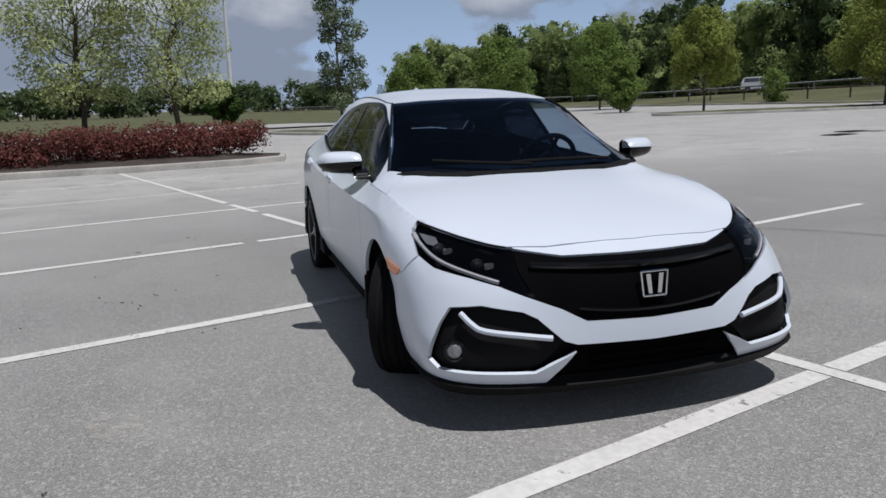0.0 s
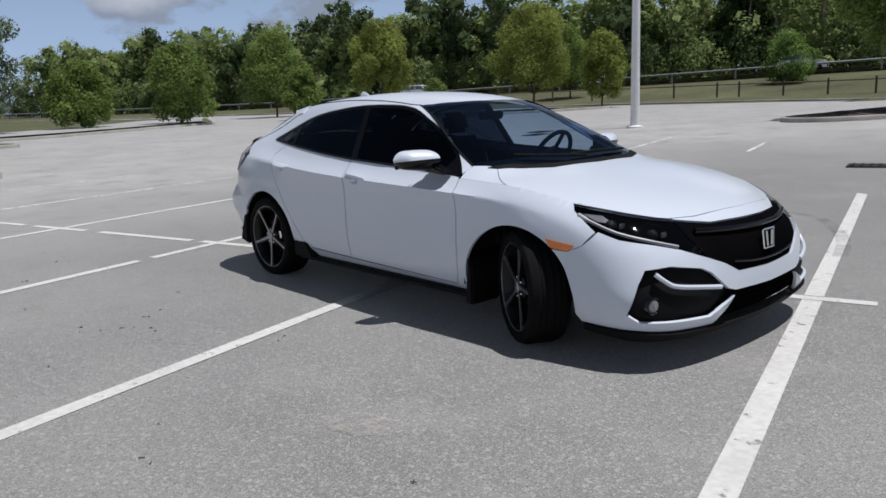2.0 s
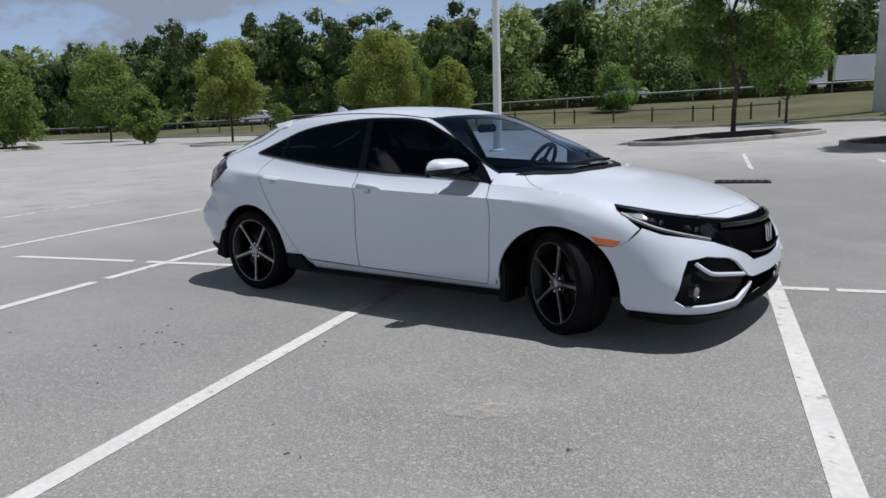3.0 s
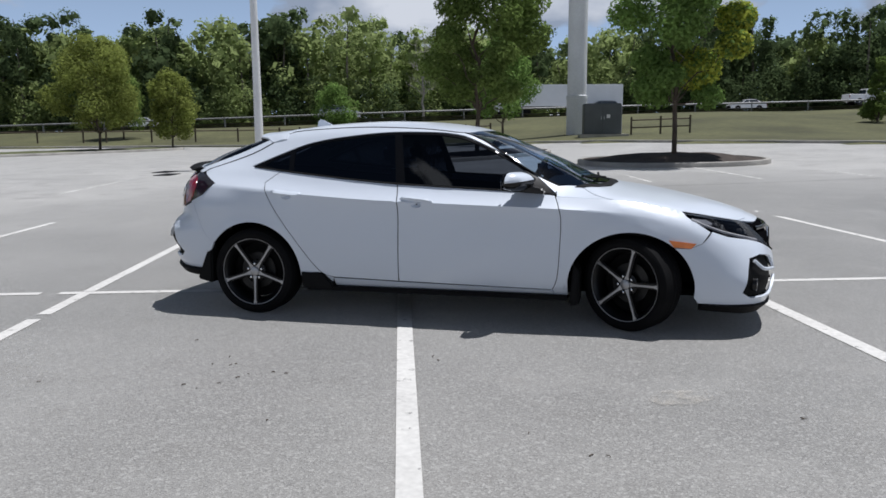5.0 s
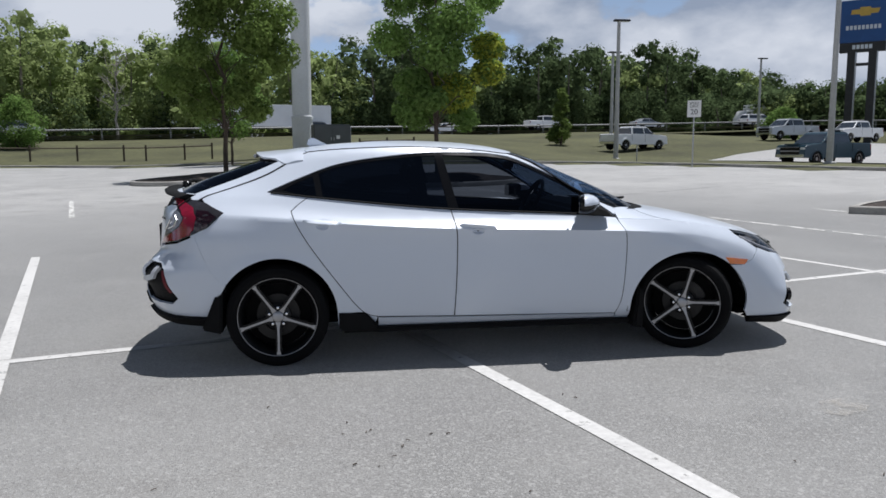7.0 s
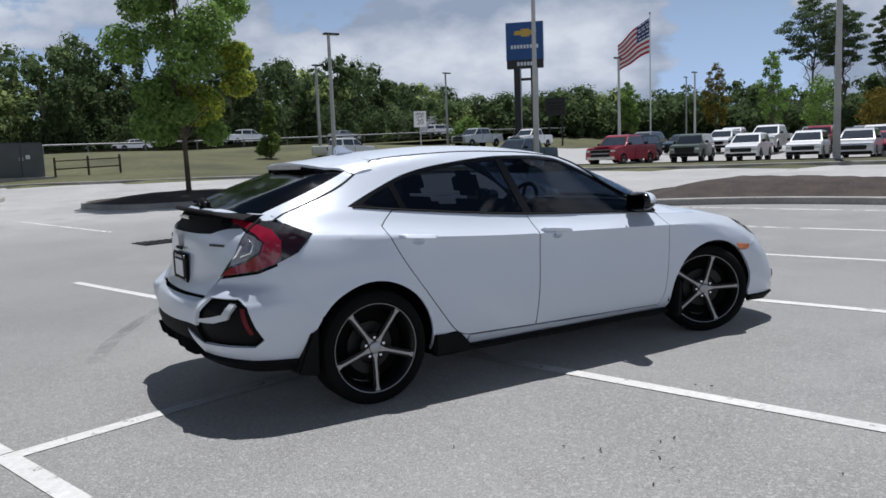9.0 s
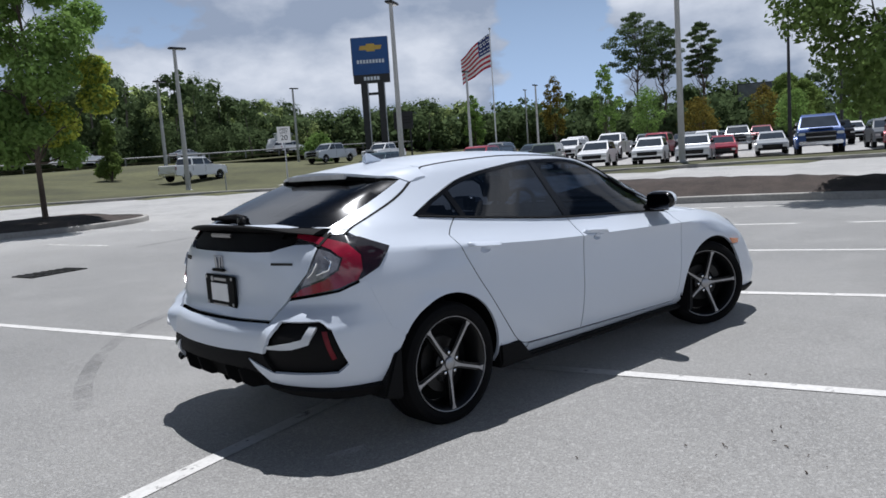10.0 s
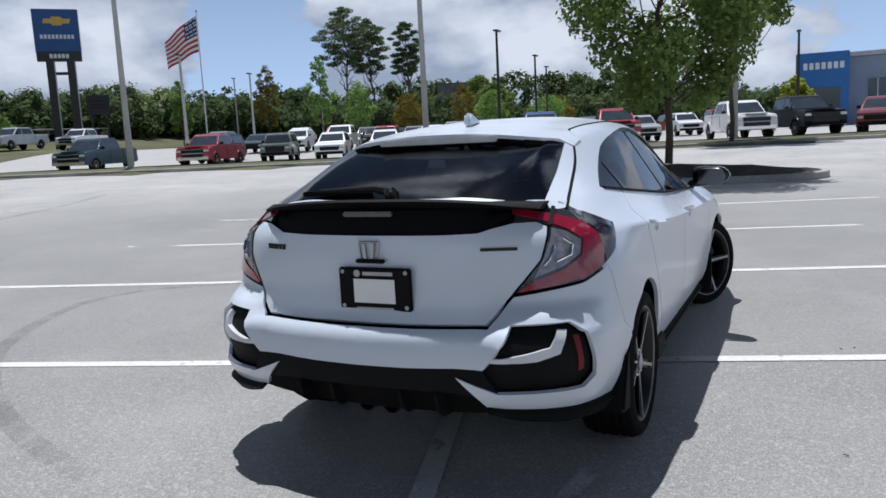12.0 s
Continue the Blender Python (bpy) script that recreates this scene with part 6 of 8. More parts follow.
def leaves(centres, radii, count, size, rng, squash=0.8, aspect=0.55):
    """Corners and faces of many small leaf blades scattered in clumps."""
    centres, radii = np.asarray(centres, float), np.asarray(radii, float)
    pick = rng.choice(len(centres), count, p=radii ** 2 / np.sum(radii ** 2))
    d = rng.normal(size=(count, 3))
    d /= np.linalg.norm(d, axis=1)[:, None]
    p = centres[pick] + d * (radii[pick] * rng.uniform(0.25, 1.0, count) ** 0.6)[:, None] * np.array([1, 1, squash])
    face = d * 0.8 + np.array([0, 0, 0.35]) + rng.normal(size=(count, 3)) * 0.42
    a = np.cross(face, rng.normal(size=(count, 3)))
    a /= np.linalg.norm(a, axis=1)[:, None]
    b = np.cross(face, a)
    b /= np.linalg.norm(b, axis=1)[:, None]
    s = size * rng.uniform(0.6, 1.35, count)[:, None]
    quad = np.stack([p - a * s * 0.5, p + b * s * aspect * 0.5, p + a * s * 0.5, p - b * s * aspect * 0.5], 1)
    return quad.reshape(-1, 3), np.arange(count * 4).reshape(-1, 4)


def leaf_object(name, verts, faces, mat, parent=None):
    me = bpy.data.meshes.new(name)
    me.vertices.add(len(verts))
    me.vertices.foreach_set("co", np.asarray(verts, np.float32).ravel())
    me.loops.add(faces.size)
    me.loops.foreach_set("vertex_index", faces.ravel().astype(np.int32))
    me.polygons.add(len(faces))
    me.polygons.foreach_set("loop_start", np.arange(len(faces), dtype=np.int32) * faces.shape[1])
    me.materials.append(mat)
    me.update(calc_edges=True)
    ob = new(name, me)
    if parent is not None:
        ob.parent = parent
    return ob


def branch(bm, a, b, r0, r1, rng, wob=0.08, n=5):
    a, b = Vector(a), Vector(b)
    l = (b - a).length
    pts = [a.lerp(b, i / n) + (Vector(rng.normal(size=3)) * wob * l * math.sin(math.pi * i / n) if 0 < i < n else Vector()) for i in range(n + 1)]
    tube(pts, [r0 + (r1 - r0) * i / n for i in range(n + 1)], 7, bm)
    return pts


def tree(x, y, height, width, seed, leaf="maple", count=7000, size=0.15, bare=0.26, trunk=0.09, label="", second=None, shape=1.0, gaps=1.0, clump=0.55, z=None, lean=0.0, flat=0.8):
    """Tapered trunk, limbs that reach every clump, and a broken crown of small leaves."""
    rng = np.random.default_rng(seed)
    z = land(x, y) if z is None else z
    t = thing("tree", x, y, z, 0, label, "tree")
    wood = bmesh.new()
    top = Vector((lean, 0, height * 0.93))
    stem = branch(wood, (0, 0, -0.05), top, trunk, trunk * 0.18, rng, 0.012, 10)
    n = int(26 * gaps)
    centres, radii = [], []
    for k in range(n):
        f = (k + 0.5) / n
        h = bare + (1 - bare) * f
        bulge = math.sin(math.pi * min(1, (f * 0.86 + 0.14)) ** shape) ** 0.65
        r = width / 2 * bulge * rng.uniform(0.45, 0.98)
        a = k * 2.4 + rng.uniform(-0.5, 0.5)
        c = Vector((r * math.cos(a), r * math.sin(a), height * h))
        rr = width * 0.5 * clump * rng.uniform(0.55, 1.0) * (0.65 + 0.35 * bulge)
        centres.append(c)
        radii.append(rr)
        s = stem[max(2, min(9, int(10 * (h - 0.10))))]
        branch(wood, s, c, trunk * 0.34 * (1.15 - f), 0.008, rng)
    part("trunk", wood, MAT["bark"], t, soft=60)
    if second:
        share = int(count * 0.15)
        low = sorted(range(n), key=lambda i: abs(centres[i].z - height * 0.40) - 1.3 * centres[i].x)[: max(3, n // 7)]
        v, f = leaves([centres[i] for i in low], [radii[i] * 1.05 for i in low], share, size, rng)
        leaf_object("low_foliage", v, f, LEAF[second], t)["label"] = "paler yellow-green lower foliage"
        count -= share
    v, f = leaves(centres, radii, count, size, rng, flat)
    leaf_object("crown", v, f, LEAF[leaf], t)
    return t


def bed(name, outline, rise, mat="mulch", label="", kerb=True):
    """A kerbed planting bed, mounded in the middle."""
    if kerb:
        kerb_run("kerb", outline, 0.15, 0.15, closed=True)
    inner_line = inset_outline(outline, 0.14)
    pts, tris = filled(inner_line, 0.45)
    loop = np.array(inner_line + inner_line[:1])
    verts = []
    for x, y in pts:
        d = min(math.dist((x, y), (ax + (bx - ax) * t, ay + (by - ay) * t)) for (ax, ay), (bx, by) in zip(loop, loop[1:]) for t in (0, 0.25, 0.5, 0.75))
        lump = 0.035 * noise.noise((x * 2.1, y * 2.1, 0.3)) * min(1, d)
        verts.append((x, y, ground(x, y) + 0.125 + rise * smooth(0, 1.7, d) + lump))
    return tagged(link_mesh(name, verts, tris, MAT[mat], soft=60), label, "planting bed", kind="structure")


def oval(cx, cy, a, b, turn, n=28, power=2.4):
    res = []
    for i in range(n):
        t = 2 * math.pi * i / n
        u, v = a * abs(math.cos(t)) ** (2 / power) * math.copysign(1, math.cos(t)), b * abs(math.sin(t)) ** (2 / power) * math.copysign(1, math.sin(t))
        c, s = math.cos(radians(turn)), math.sin(radians(turn))
        res.append((cx + u * c - v * s, cy + u * s + v * c))
    return res


bed("planting_bed", oval(2.5, 20.2, 3.0, 2.3, 16), 0.20, label="dark bark mulch bed inside a kerb")
bed("planting_bed", oval(-5.0, 25.0, 4.4, 1.9, 62), 0.15, label="dark bark mulch bed inside a kerb")
long_bed = spline([(9.0, 8.0), (10.9, 6.0), (11.9, 3.4), (12.2, 0.6), (12.6, -1.2), (13.6, -1.9), (14.6, -1.0), (15.2, 3.0), (15.4, 7.0), (14.6, 9.5), (12.2, 9.8), (10.0, 8.8), (9.0, 8.0)], 4)[:-1]
bed("planting_bed", long_bed, 0.30, label="long mounded mulch bed inside a kerb")
bed("planting_bed", oval(-32.5, 32.5, 9.5, 2.3, 68), 0.08, "grass_strip", label="thin grass island inside a kerb")
bed("planting_bed", oval(-34.5, 3.0, 3.0, 1.1, 25), 0.05, "grass_strip", label="small grass island inside a kerb")
hedge_bed = [(-13.2, -6.9), (-13.5, -3.4), (-14.2, -0.8), (-14.9, 0.15), (-16.1, 0.3), (-17.1, -0.65), (-19.0, -6.4), (-18.5, -13.4), (-12.9, -13.4)]
bed("planting_bed", hedge_bed, 0.10, label="mulch bed under the red hedge")
verge = [(-39, -6), (-40, 2), (-42, 9), (-50, 22), (-66, 29), (-100, 26), (-150, 12), (-150, -40), (-60, -30), (-42, -22)]
bed("verge", [(x, y) for x, y in verge], 0.05, "grass_strip", label="mown grass verge at the end of the car park")

aisle = [(-39.8, -5.0), (-40.6, 2.2), (-42.8, 9.0), (-50.4, 21.2), (-64.5, 27.8), (-66.0, 22.5), (-56.0, 15.0), (-50.5, 6.5), (-49.5, -5.5)]
pts, tris = filled(aisle, 1.2)
tagged(link_mesh("side_drive", [(x, y, ground(x, y) + 0.235) for x, y in pts], tris, MAT["drive"], soft=60), "pale sunlit concrete drive beyond the car park", "pavement", kind="structure")

# the clipped red hedge: leaves round short stems
rng = np.random.default_rng(5)
cs, rs = [], []
for k in range(300):
    t = (k + rng.uniform(0, 1)) / 300
    y = -12.9 + 12.5 * t
    x0 = -13.75 - 1.2 * smooth(0.35, 1.0, t)
    cs.append((x0 - 0.35 - rng.uniform(0, 1.5), y, 0.12 + rng.uniform(0.2, 0.72)))
    rs.append(rng.uniform(0.32, 0.44))
v, f = leaves(cs, rs, 48000, 0.08, rng)
tagged(leaf_object("hedge", v, f, LEAF["red"]), "clipped dark red hedge along the kerb", "hedge", kind="stuff")

tree(2.55, 19.9, 8.8, 4.0, 11, "maple", 33000, 0.15, 0.19, 0.085, "young street tree with a yellow-green low branch on the mulch bed", "lime", z=ground(2.55, 19.9) + 0.30, gaps=0.95, clump=0.50)
tree(-4.95, 25.2, 9.4, 4.4, 12, "oak", 30000, 0.17, 0.24, 0.10, "full green street tree on the mulch bed", z=ground(-4.95, 25.2) + 0.24)
tree(-6.6, 41.0, 6.6, 3.6, 13, "maple", 8500, 0.19, 0.28, 0.08, "small green street tree by the kerb", z=ground(-6.6, 41) + 0.1)
tree(13.9, 1.45, 7.4, 4.9, 14, "shade", 22000, 0.155, 0.19, 0.095, "dense dark green street tree in the long mulch bed", gaps=1.15, clump=0.42, z=ground(13.9, 1.45) + 0.40)
tree(30.5, 1.5, 10.6, 4.8, 15, "shade", 11000, 0.22, 0.42, 0.11, "second dark green street tree on the grass strip", gaps=1.0, clump=0.46)
tree(-18.94, -5.0, 7.6, 3.9, 16, "cypress", 19000, 0.10, 0.22, 0.09, "thin feathery tree behind the red hedge", gaps=2.2, clump=0.52, z=0.15, flat=0.62)
tree(-18.77, -2.43, 7.6, 3.7, 17, "cypress", 16000, 0.10, 0.2, 0.09, "thin feathery tree with bare branches behind the hedge", gaps=2.2, clump=0.50, z=0.15, flat=0.62)
tree(-21.5, -9.9, 6.8, 4.2, 18, "cypress", 17000, 0.10, 0.22, 0.09, "thin feathery tree behind the red hedge", gaps=2.2, clump=0.50, z=0.15, flat=0.62)
tree(-48.5, 7.2, 12.5, 2.9, 19, "grey", 11000, 0.20, 0.12, 0.10, "tall narrow ivy-clad tree at the car park's end", shape=0.8, clump=0.75)
tree(-39.8, 29.9, 6.6, 4.3, 20, "olive", 13600, 0.19, 0.30, 0.09, "broad olive-green street tree on the island")
tree(-31.2, 36.0, 7.0, 5.0, 21, "olive", 17000, 0.18, 0.27, 0.09, "broad olive-green street tree on the island")
tree(-29.6, 41.5, 5.2, 3.4, 22, "olive", 7650, 0.20, 0.2, 0.07, "small green tree at the island's end")
tree(-43.0, 54.5, 6.4, 4.2, 23, "oak", 7140, 0.22, 0.2, 0.08, "small green tree on the verge")
tree(-47.0, 27.8, 3.7, 2.9, 24, "oak", 6000, 0.22, 0.16, 0.09, "rounded green tree on the verge")
tree(-50.0, 19.5, 5.6, 4.4, 25, "oak", 9350, 0.22, 0.14, 0.09, "rounded deep green tree on the verge")
tree(-52.0, 13.5, 4.6, 4.6, 26, "oak", 9350, 0.22, 0.16, 0.09, "rounded green tree on the verge")
tree(-60.0, 33.0, 7.4, 5.6, 27, "oak", 11050, 0.25, 0.2, 0.1, "rounded green tree on the verge")
tree(-56.9, -0.3, 3.4, 2.5, 28, "dark", 6800, 0.22, 0.18, 0.08, "small deep green tree on the verge")
for k, (x, y, h) in enumerate(((84, 58, 11.5), (92, 49, 6.4), (97, 60, 8.6), (88, 70, 11.0), (101, 40, 6.6), (110, 33, 6.0), (79, 78, 9.0), (118, 52, 9.0), (96, 30, 5.4))):
    tree(x, y, h, 4.6 if k % 3 else 3.4, 40 + k, "rust" if k % 2 else "maple", 2600, 0.34, 0.25, 0.09, "young rusty-green tree behind the dealer's cars")
for k, (x, y, h, w) in enumerate(((117, 74.5, 23.5, 9.5), (123, 73, 22, 8), (121.5, 64.5, 20.5, 6.5))):
    tree(x, y, h, w, 60 + k, "pine", 9000, 0.36, 0.56, 0.26, "tall bare-stemmed pine behind the dealer's lot", gaps=1.5, clump=0.42, lean=0.5, flat=0.38)
tree(150, 62, 12, 8, 66, "oak", 7650, 0.56, 0.2, 0.2, "rounded green tree behind the dealer's lot")
tree(128, 50, 9.5, 6.5, 67, "oak", 6800, 0.50, 0.2, 0.2, "rounded green tree behind the dealer's lot")
tree(71, -0.2, 4.4, 2.3, 68, "lime", 4200, 0.34, 0.2, 0.09, "small yellow-green tree by the dealer's building")


def shrub(x, y, h, w, seed, leaf, label, count=5000, size=0.2, cone=False):
    rng = np.random.default_rng(seed)
    b = thing("shrub", x, y, land(x, y), 0, label, "shrub")
    cs, rs = [], []
    for k in range(40):
        f = rng.uniform(0, 1)
        r = w / 2 * ((1 - f) * 0.85 + 0.1 if cone else math.sin(math.pi * (0.2 + 0.75 * f)) ** 0.7) * rng.uniform(0.3, 0.85)
        a = rng.uniform(0, 6.28)
        cs.append((r * math.cos(a), r * math.sin(a), h * (0.08 + 0.86 * f)))
        rs.append(w * 0.17 * (0.6 + 0.5 * (1 - f if cone else 1)))
    stem = bmesh.new()
    for k in range(5):
        branch(stem, (0, 0, 0), cs[k], 0.05, 0.015, rng)
    part("stem", stem, MAT["bark"], b)
    v, f = leaves(cs, rs, count, size, rng)
    leaf_object("crown", v, f, LEAF[leaf], b)


shrub(-26.3, 63.2, 4.3, 4.4, 71, "maple", "large round green shrub on the verge", 7000)
shrub(19.7, 62.0, 5.4, 3.0, 72, "oak", "cone-shaped evergreen shrub on the verge", 7000, cone=True)
shrub(49, 75, 3.6, 4.2, 74, "maple", "round green shrub below the pylon sign", 3500, 0.3)
shrub(-52, 45.5, 2.6, 3.0, 75, "oak", "round green shrub on the verge", 3000)

# the woods behind the highway: trunks and foliage, past counting
rng = np.random.default_rng(9)
lv, lf, pv, pf = [], [], [], []
tv = bmesh.new()
off_l = off_p = 0
spots = []
for k in range(330):
    x = -210 + 470 * ((k % 110 + rng.uniform()) / 110)
    back = 19 + 9 * (k // 110) + 7 * rng.uniform() + max(0, x - 55) * 0.75
    h = (17.5 + 3 * noise.noise((x * 0.05, 0, 0))) * rng.uniform(0.72, 1.12) * (0.86 - 0.04 * smooth(-60, -20, x))
    spots.append((x, ROAD_Y(x) + back, h, "front" if k < 110 else "mid"))
for k in range(120):
    x = -190 + 440 * (k + rng.uniform()) / 120
    spots.append((x, ROAD_Y(x) + 48 + 6 * rng.uniform() + max(0, x - 55) * 0.75, rng.uniform(11, 14), "back"))
for k in range(90):
    x = -205 + 160 * (k + rng.uniform()) / 90
    spots.append((x, ROAD_Y(x) + 22 + 9 * rng.uniform(), rng.uniform(12, 16.5), "mid"))
for k in range(60):
    f = rng.uniform()
    spots.append((-215 - 30 * rng.uniform(), -110 + 150 * f, rng.uniform(6, 9), "far"))
for k in range(120):
    f = rng.uniform()
    spots.append((150 + 70 * f + 20 * rng.uniform(), 165 - 190 * f + 12 * rng.normal(), rng.uniform(8, 12.5), "far"))
line = spline([(66, 118), (88, 108), (112, 92), (130, 72), (142, 48), (150, 22), (156, -6)], 30)
for k in range(150):
    x, y = line[int(rng.integers(0, len(line)))]
    spots.append((x + rng.normal() * 2.5, y + rng.normal() * 2.5, (5.9 + 2.6 * noise.noise((x * 0.09, y * 0.09, 0))) * rng.uniform(0.7, 1.25) + 0.4 * smooth(105, 66, x), "edge"))
for x, y, h, kind in spots:
    z = land(x, y) - 0.3 if kind == "edge" else ROAD_Z(x) - 0.3 if y > 40 else 0.3
    pine = kind in ("front", "mid") and rng.uniform() < (0.42 if -140 < x < -38 else 0.3 if x > 12 else 0.18)
    dark = pine or kind == "far" or (kind == "edge" and rng.uniform() < 0.85) or (x > 2 and rng.uniform() < 0.92)
    tall = h * (1.12 if pine else 1.0)
    tube([(x, y, z - 0.5), (x + rng.normal() * 0.2, y, z + tall * 0.5), (x + rng.normal() * 0.5, y, z + tall * 0.95)], [0.24, 0.18, 0.05], 6, tv)
    n = 15
    low = 0.34 if pine else 0.10
    cs = [(x + rng.normal() * (1.8 if pine else 2.2), y + rng.normal() * (1.8 if pine else 2.2), z + tall * (low + (1 - low) * (q + 0.5) / n)) for q in range(n)]
    rr = [(1.8 if pine else 2.3) * rng.uniform(0.7, 1.15) for _ in range(n)]
    many, size, core = {"front": (2500, 0.30, 240), "mid": (950, 0.42, 220), "far": (280, 0.7, 220), "edge": (1100, 0.40, 180), "back": (60, 0.9, 320)}[kind]
    less = 0.85 if pine else 1.0
    v, f = leaves(cs, rr, int(many * less), size, rng, aspect=0.8)
    v2, f2 = leaves(cs, [r * 0.8 for r in rr], int(core * less), 1.2, rng, aspect=0.9)
    v, f = np.concatenate([v, v2]), np.concatenate([f, f2 + len(v)])
    if dark:
        pv.append(v), pf.append(f + off_p)
        off_p += len(v)
    else:
        lv.append(v), lf.append(f + off_l)
        off_l += len(v)
# undergrowth along the edge, partly in the dark pine colour to paint its shade
for k in range(430):
    x = -210 + 470 * (k + rng.uniform()) / 430
    y = ROAD_Y(x) + 17 + rng.uniform(0, 5) + max(0, x - 55) * 0.72
    tall = rng.uniform(0.7, 1.35)
    v, f = leaves([(x + rng.normal() * 0.5, y, ROAD_Z(x) + q * tall) for q in (0.6, 2.0, 3.6, 5.0)], [1.7, 1.9, 1.8, 1.3], 520, 0.36, rng, aspect=0.8)
    if x > 2 or rng.uniform() < 0.35:
        pv.append(v), pf.append(f + off_p)
        off_p += len(v)
    else:
        lv.append(v), lf.append(f + off_l)
        off_l += len(v)
tagged(leaf_object("woodland", np.concatenate(lv), np.concatenate(lf), LEAF["wood"]), "dense mixed green woodland behind the highway", "woods", kind="stuff")
tagged(leaf_object("pinewood", np.concatenate(pv), np.concatenate(pf), LEAF["pine"]), "dark pine crowns and undergrowth coloured dark for shade among the woodland", "woods", kind="stuff")
tagged(part("woodland_trunks", tv, material("pale_woodland_bark", (0.17, 0.15, 0.125), 0.95, coarse=0.3, fine=0.3, scale=2, bump=0.5, bump_scale=20)), "grey-brown bare trunks of the woodland", "woods", kind="stuff")

# a bare pale tree before the wood
rng = np.random.default_rng(77)
bare = bmesh.new()
st = branch(bare, (0, 0, 0), (0.4, 0, 11), 0.2, 0.04, rng, 0.02, 8)
for k in range(16):
    a = k * 2.3
    s = st[3 + k % 5]
    e = s + Vector((math.cos(a) * rng.uniform(1.2, 3.0), math.sin(a) * rng.uniform(1.2, 3.0), rng.uniform(1.2, 3.2)))
    q = branch(bare, s, e, 0.07, 0.02, rng)
    for b in range(2):
        branch(bare, q[3], q[3] + Vector((rng.normal() * 0.8, rng.normal() * 0.8, rng.uniform(0.6, 1.4))), 0.025, 0.008, rng)
dead = thing("bare_tree", -28, ROAD_Y(-28) + 16, ROAD_Z(-28), 0, "leafless pale grey tree before the woodland", "tree")
part("trunk", bare, material("pale_dead_wood", (0.30, 0.28, 0.25), 0.9, coarse=0.2, fine=0.1, scale=3), dead)


# ---- lamp posts, signs, rails ----
def lamp_post(x, y, height, radius, mat, z=None, label="tall pale grey car park lamp post", arm=True, turn=0.0, head="dark_metal"):
    t = thing("lamp_post", x, y, land(x, y) if z is None else z, turn, label, "lamp post", "car park lamp posts")
    part("pole", spun([(radius * 1.05, -0.1), (radius, 0.3), (radius * 0.62, height)], 20), MAT[mat], t)
    part("base_plate", spun([(radius * 1.9, -0.05), (radius * 1.9, 0.05), (radius * 1.1, 0.09)], 20), MAT[mat], t)
    if arm:
        h = part("lamp_head", slab([(-0.35, -0.2), (0.75, -0.17), (0.8, 0.0), (0.75, 0.17), (-0.35, 0.2)], height - 0.02, height + 0.10, 0.03), MAT[head], t, "flat dark lamp head")
        part("lamp_lens", box((0.5, 0.26, 0.02), (0.42, 0, height - 0.03), 0.005), MAT["clear_lens"], h)
    return t


lamp_post(-11.6, 19.2, 10.5, 0.155, "pole_white", ground(-11.6, 19.2))
lamp_post(18.2, 44.6, 9.1, 0.17, "pole_grey")
lamp_post(24.2, 61.6, 8.1, 0.17, "pole_grey")
lamp_post(21.6, 26.8, 8.8, 0.15, "pole_grey", turn=30)
lamp_post(28.0, 14.7, 10.0, 0.15, "pole_grey", turn=30)
lamp_post(33.4, 1.65, 10.6, 0.17, "pole_grey", turn=30)
lamp_post(49.5, 49.6, 8.6, 0.16, "pole_grey", turn=200)
lamp_post(56.9, 22.1, 9.2, 0.15, "dark_metal")
lamp_post(74.0, 24.5, 8.6, 0.15, "dark_metal")
lamp_post(92.0, 29.0, 8.9, 0.15, "dark_metal")
lamp_post(70.0, -0.5, 8.2, 0.15, "dark_metal", turn=180)
lamp_post(72.0, 60.0, 8.7, 0.15, "pole_grey", turn=200)
lamp_post(96.0, 66.0, 9.6, 0.15, "pole_grey", turn=200)
lamp_post(48.0, 78.0, 9.1, 0.17, "pole_grey")
lamp_post(99.0, 85.0, 10.4, 0.15, "pole_grey", turn=200)
lamp_post(-91.0, 1.3, 14.5, 0.27, "pole_white", label="tall grey lamp mast beyond the car park")

pole = thing("sign_mast", -2.75, 49.0, land(-2.75, 49), 0, "thick white steel sign mast on the verge", "mast")
part("mast_tube", spun([(0.70, -0.3), (0.70, 2.55), (0.655, 2.6), (0.655, 32)], 36), MAT["pole_white"], pole)
part("mast_collar", spun([(0.735, 2.40), (0.735, 2.62), (0.66, 2.66)], 36), MAT["pole_white"], pole)

cab = thing("utility_cabinet", -0.85, 44.6, land(-0.85, 44.6), 8, "large dark grey steel utility cabinet on a concrete pad", "cabinet")
part("body", box((2.3, 1.6, 1.95), (0, 0, 1.07), 0.04), material("cabinet_paint", (0.075, 0.085, 0.09), 0.55, coarse=0.15, fine=0.08, scale=1.2), cab)
part("pad", box((3.0, 2.2, 0.25), (0.1, 0, 0.02), 0.02), MAT["kerb"], cab)
for dx in (-0.57, 0.57):
    d = part("door", box((1.08, 0.04, 1.75), (dx, -0.81, 1.07), 0.012), material("cabinet_door_paint", (0.085, 0.095, 0.10), 0.5, coarse=0.12, scale=1.5), cab)
    part("handle", box((0.04, 0.05, 0.2), (dx * 0.15, -0.85, 1.15), 0.01), MAT["steel"], d)
part("warning_plate", box((0.22, 0.012, 0.22), (0.35, -0.84, 1.25), 0), MAT["paper"], cab)
part("side_panel", box((0.05, 1.3, 1.7), (1.18, 0, 1.05), 0.01), MAT["steel"], cab, "pale side panel")

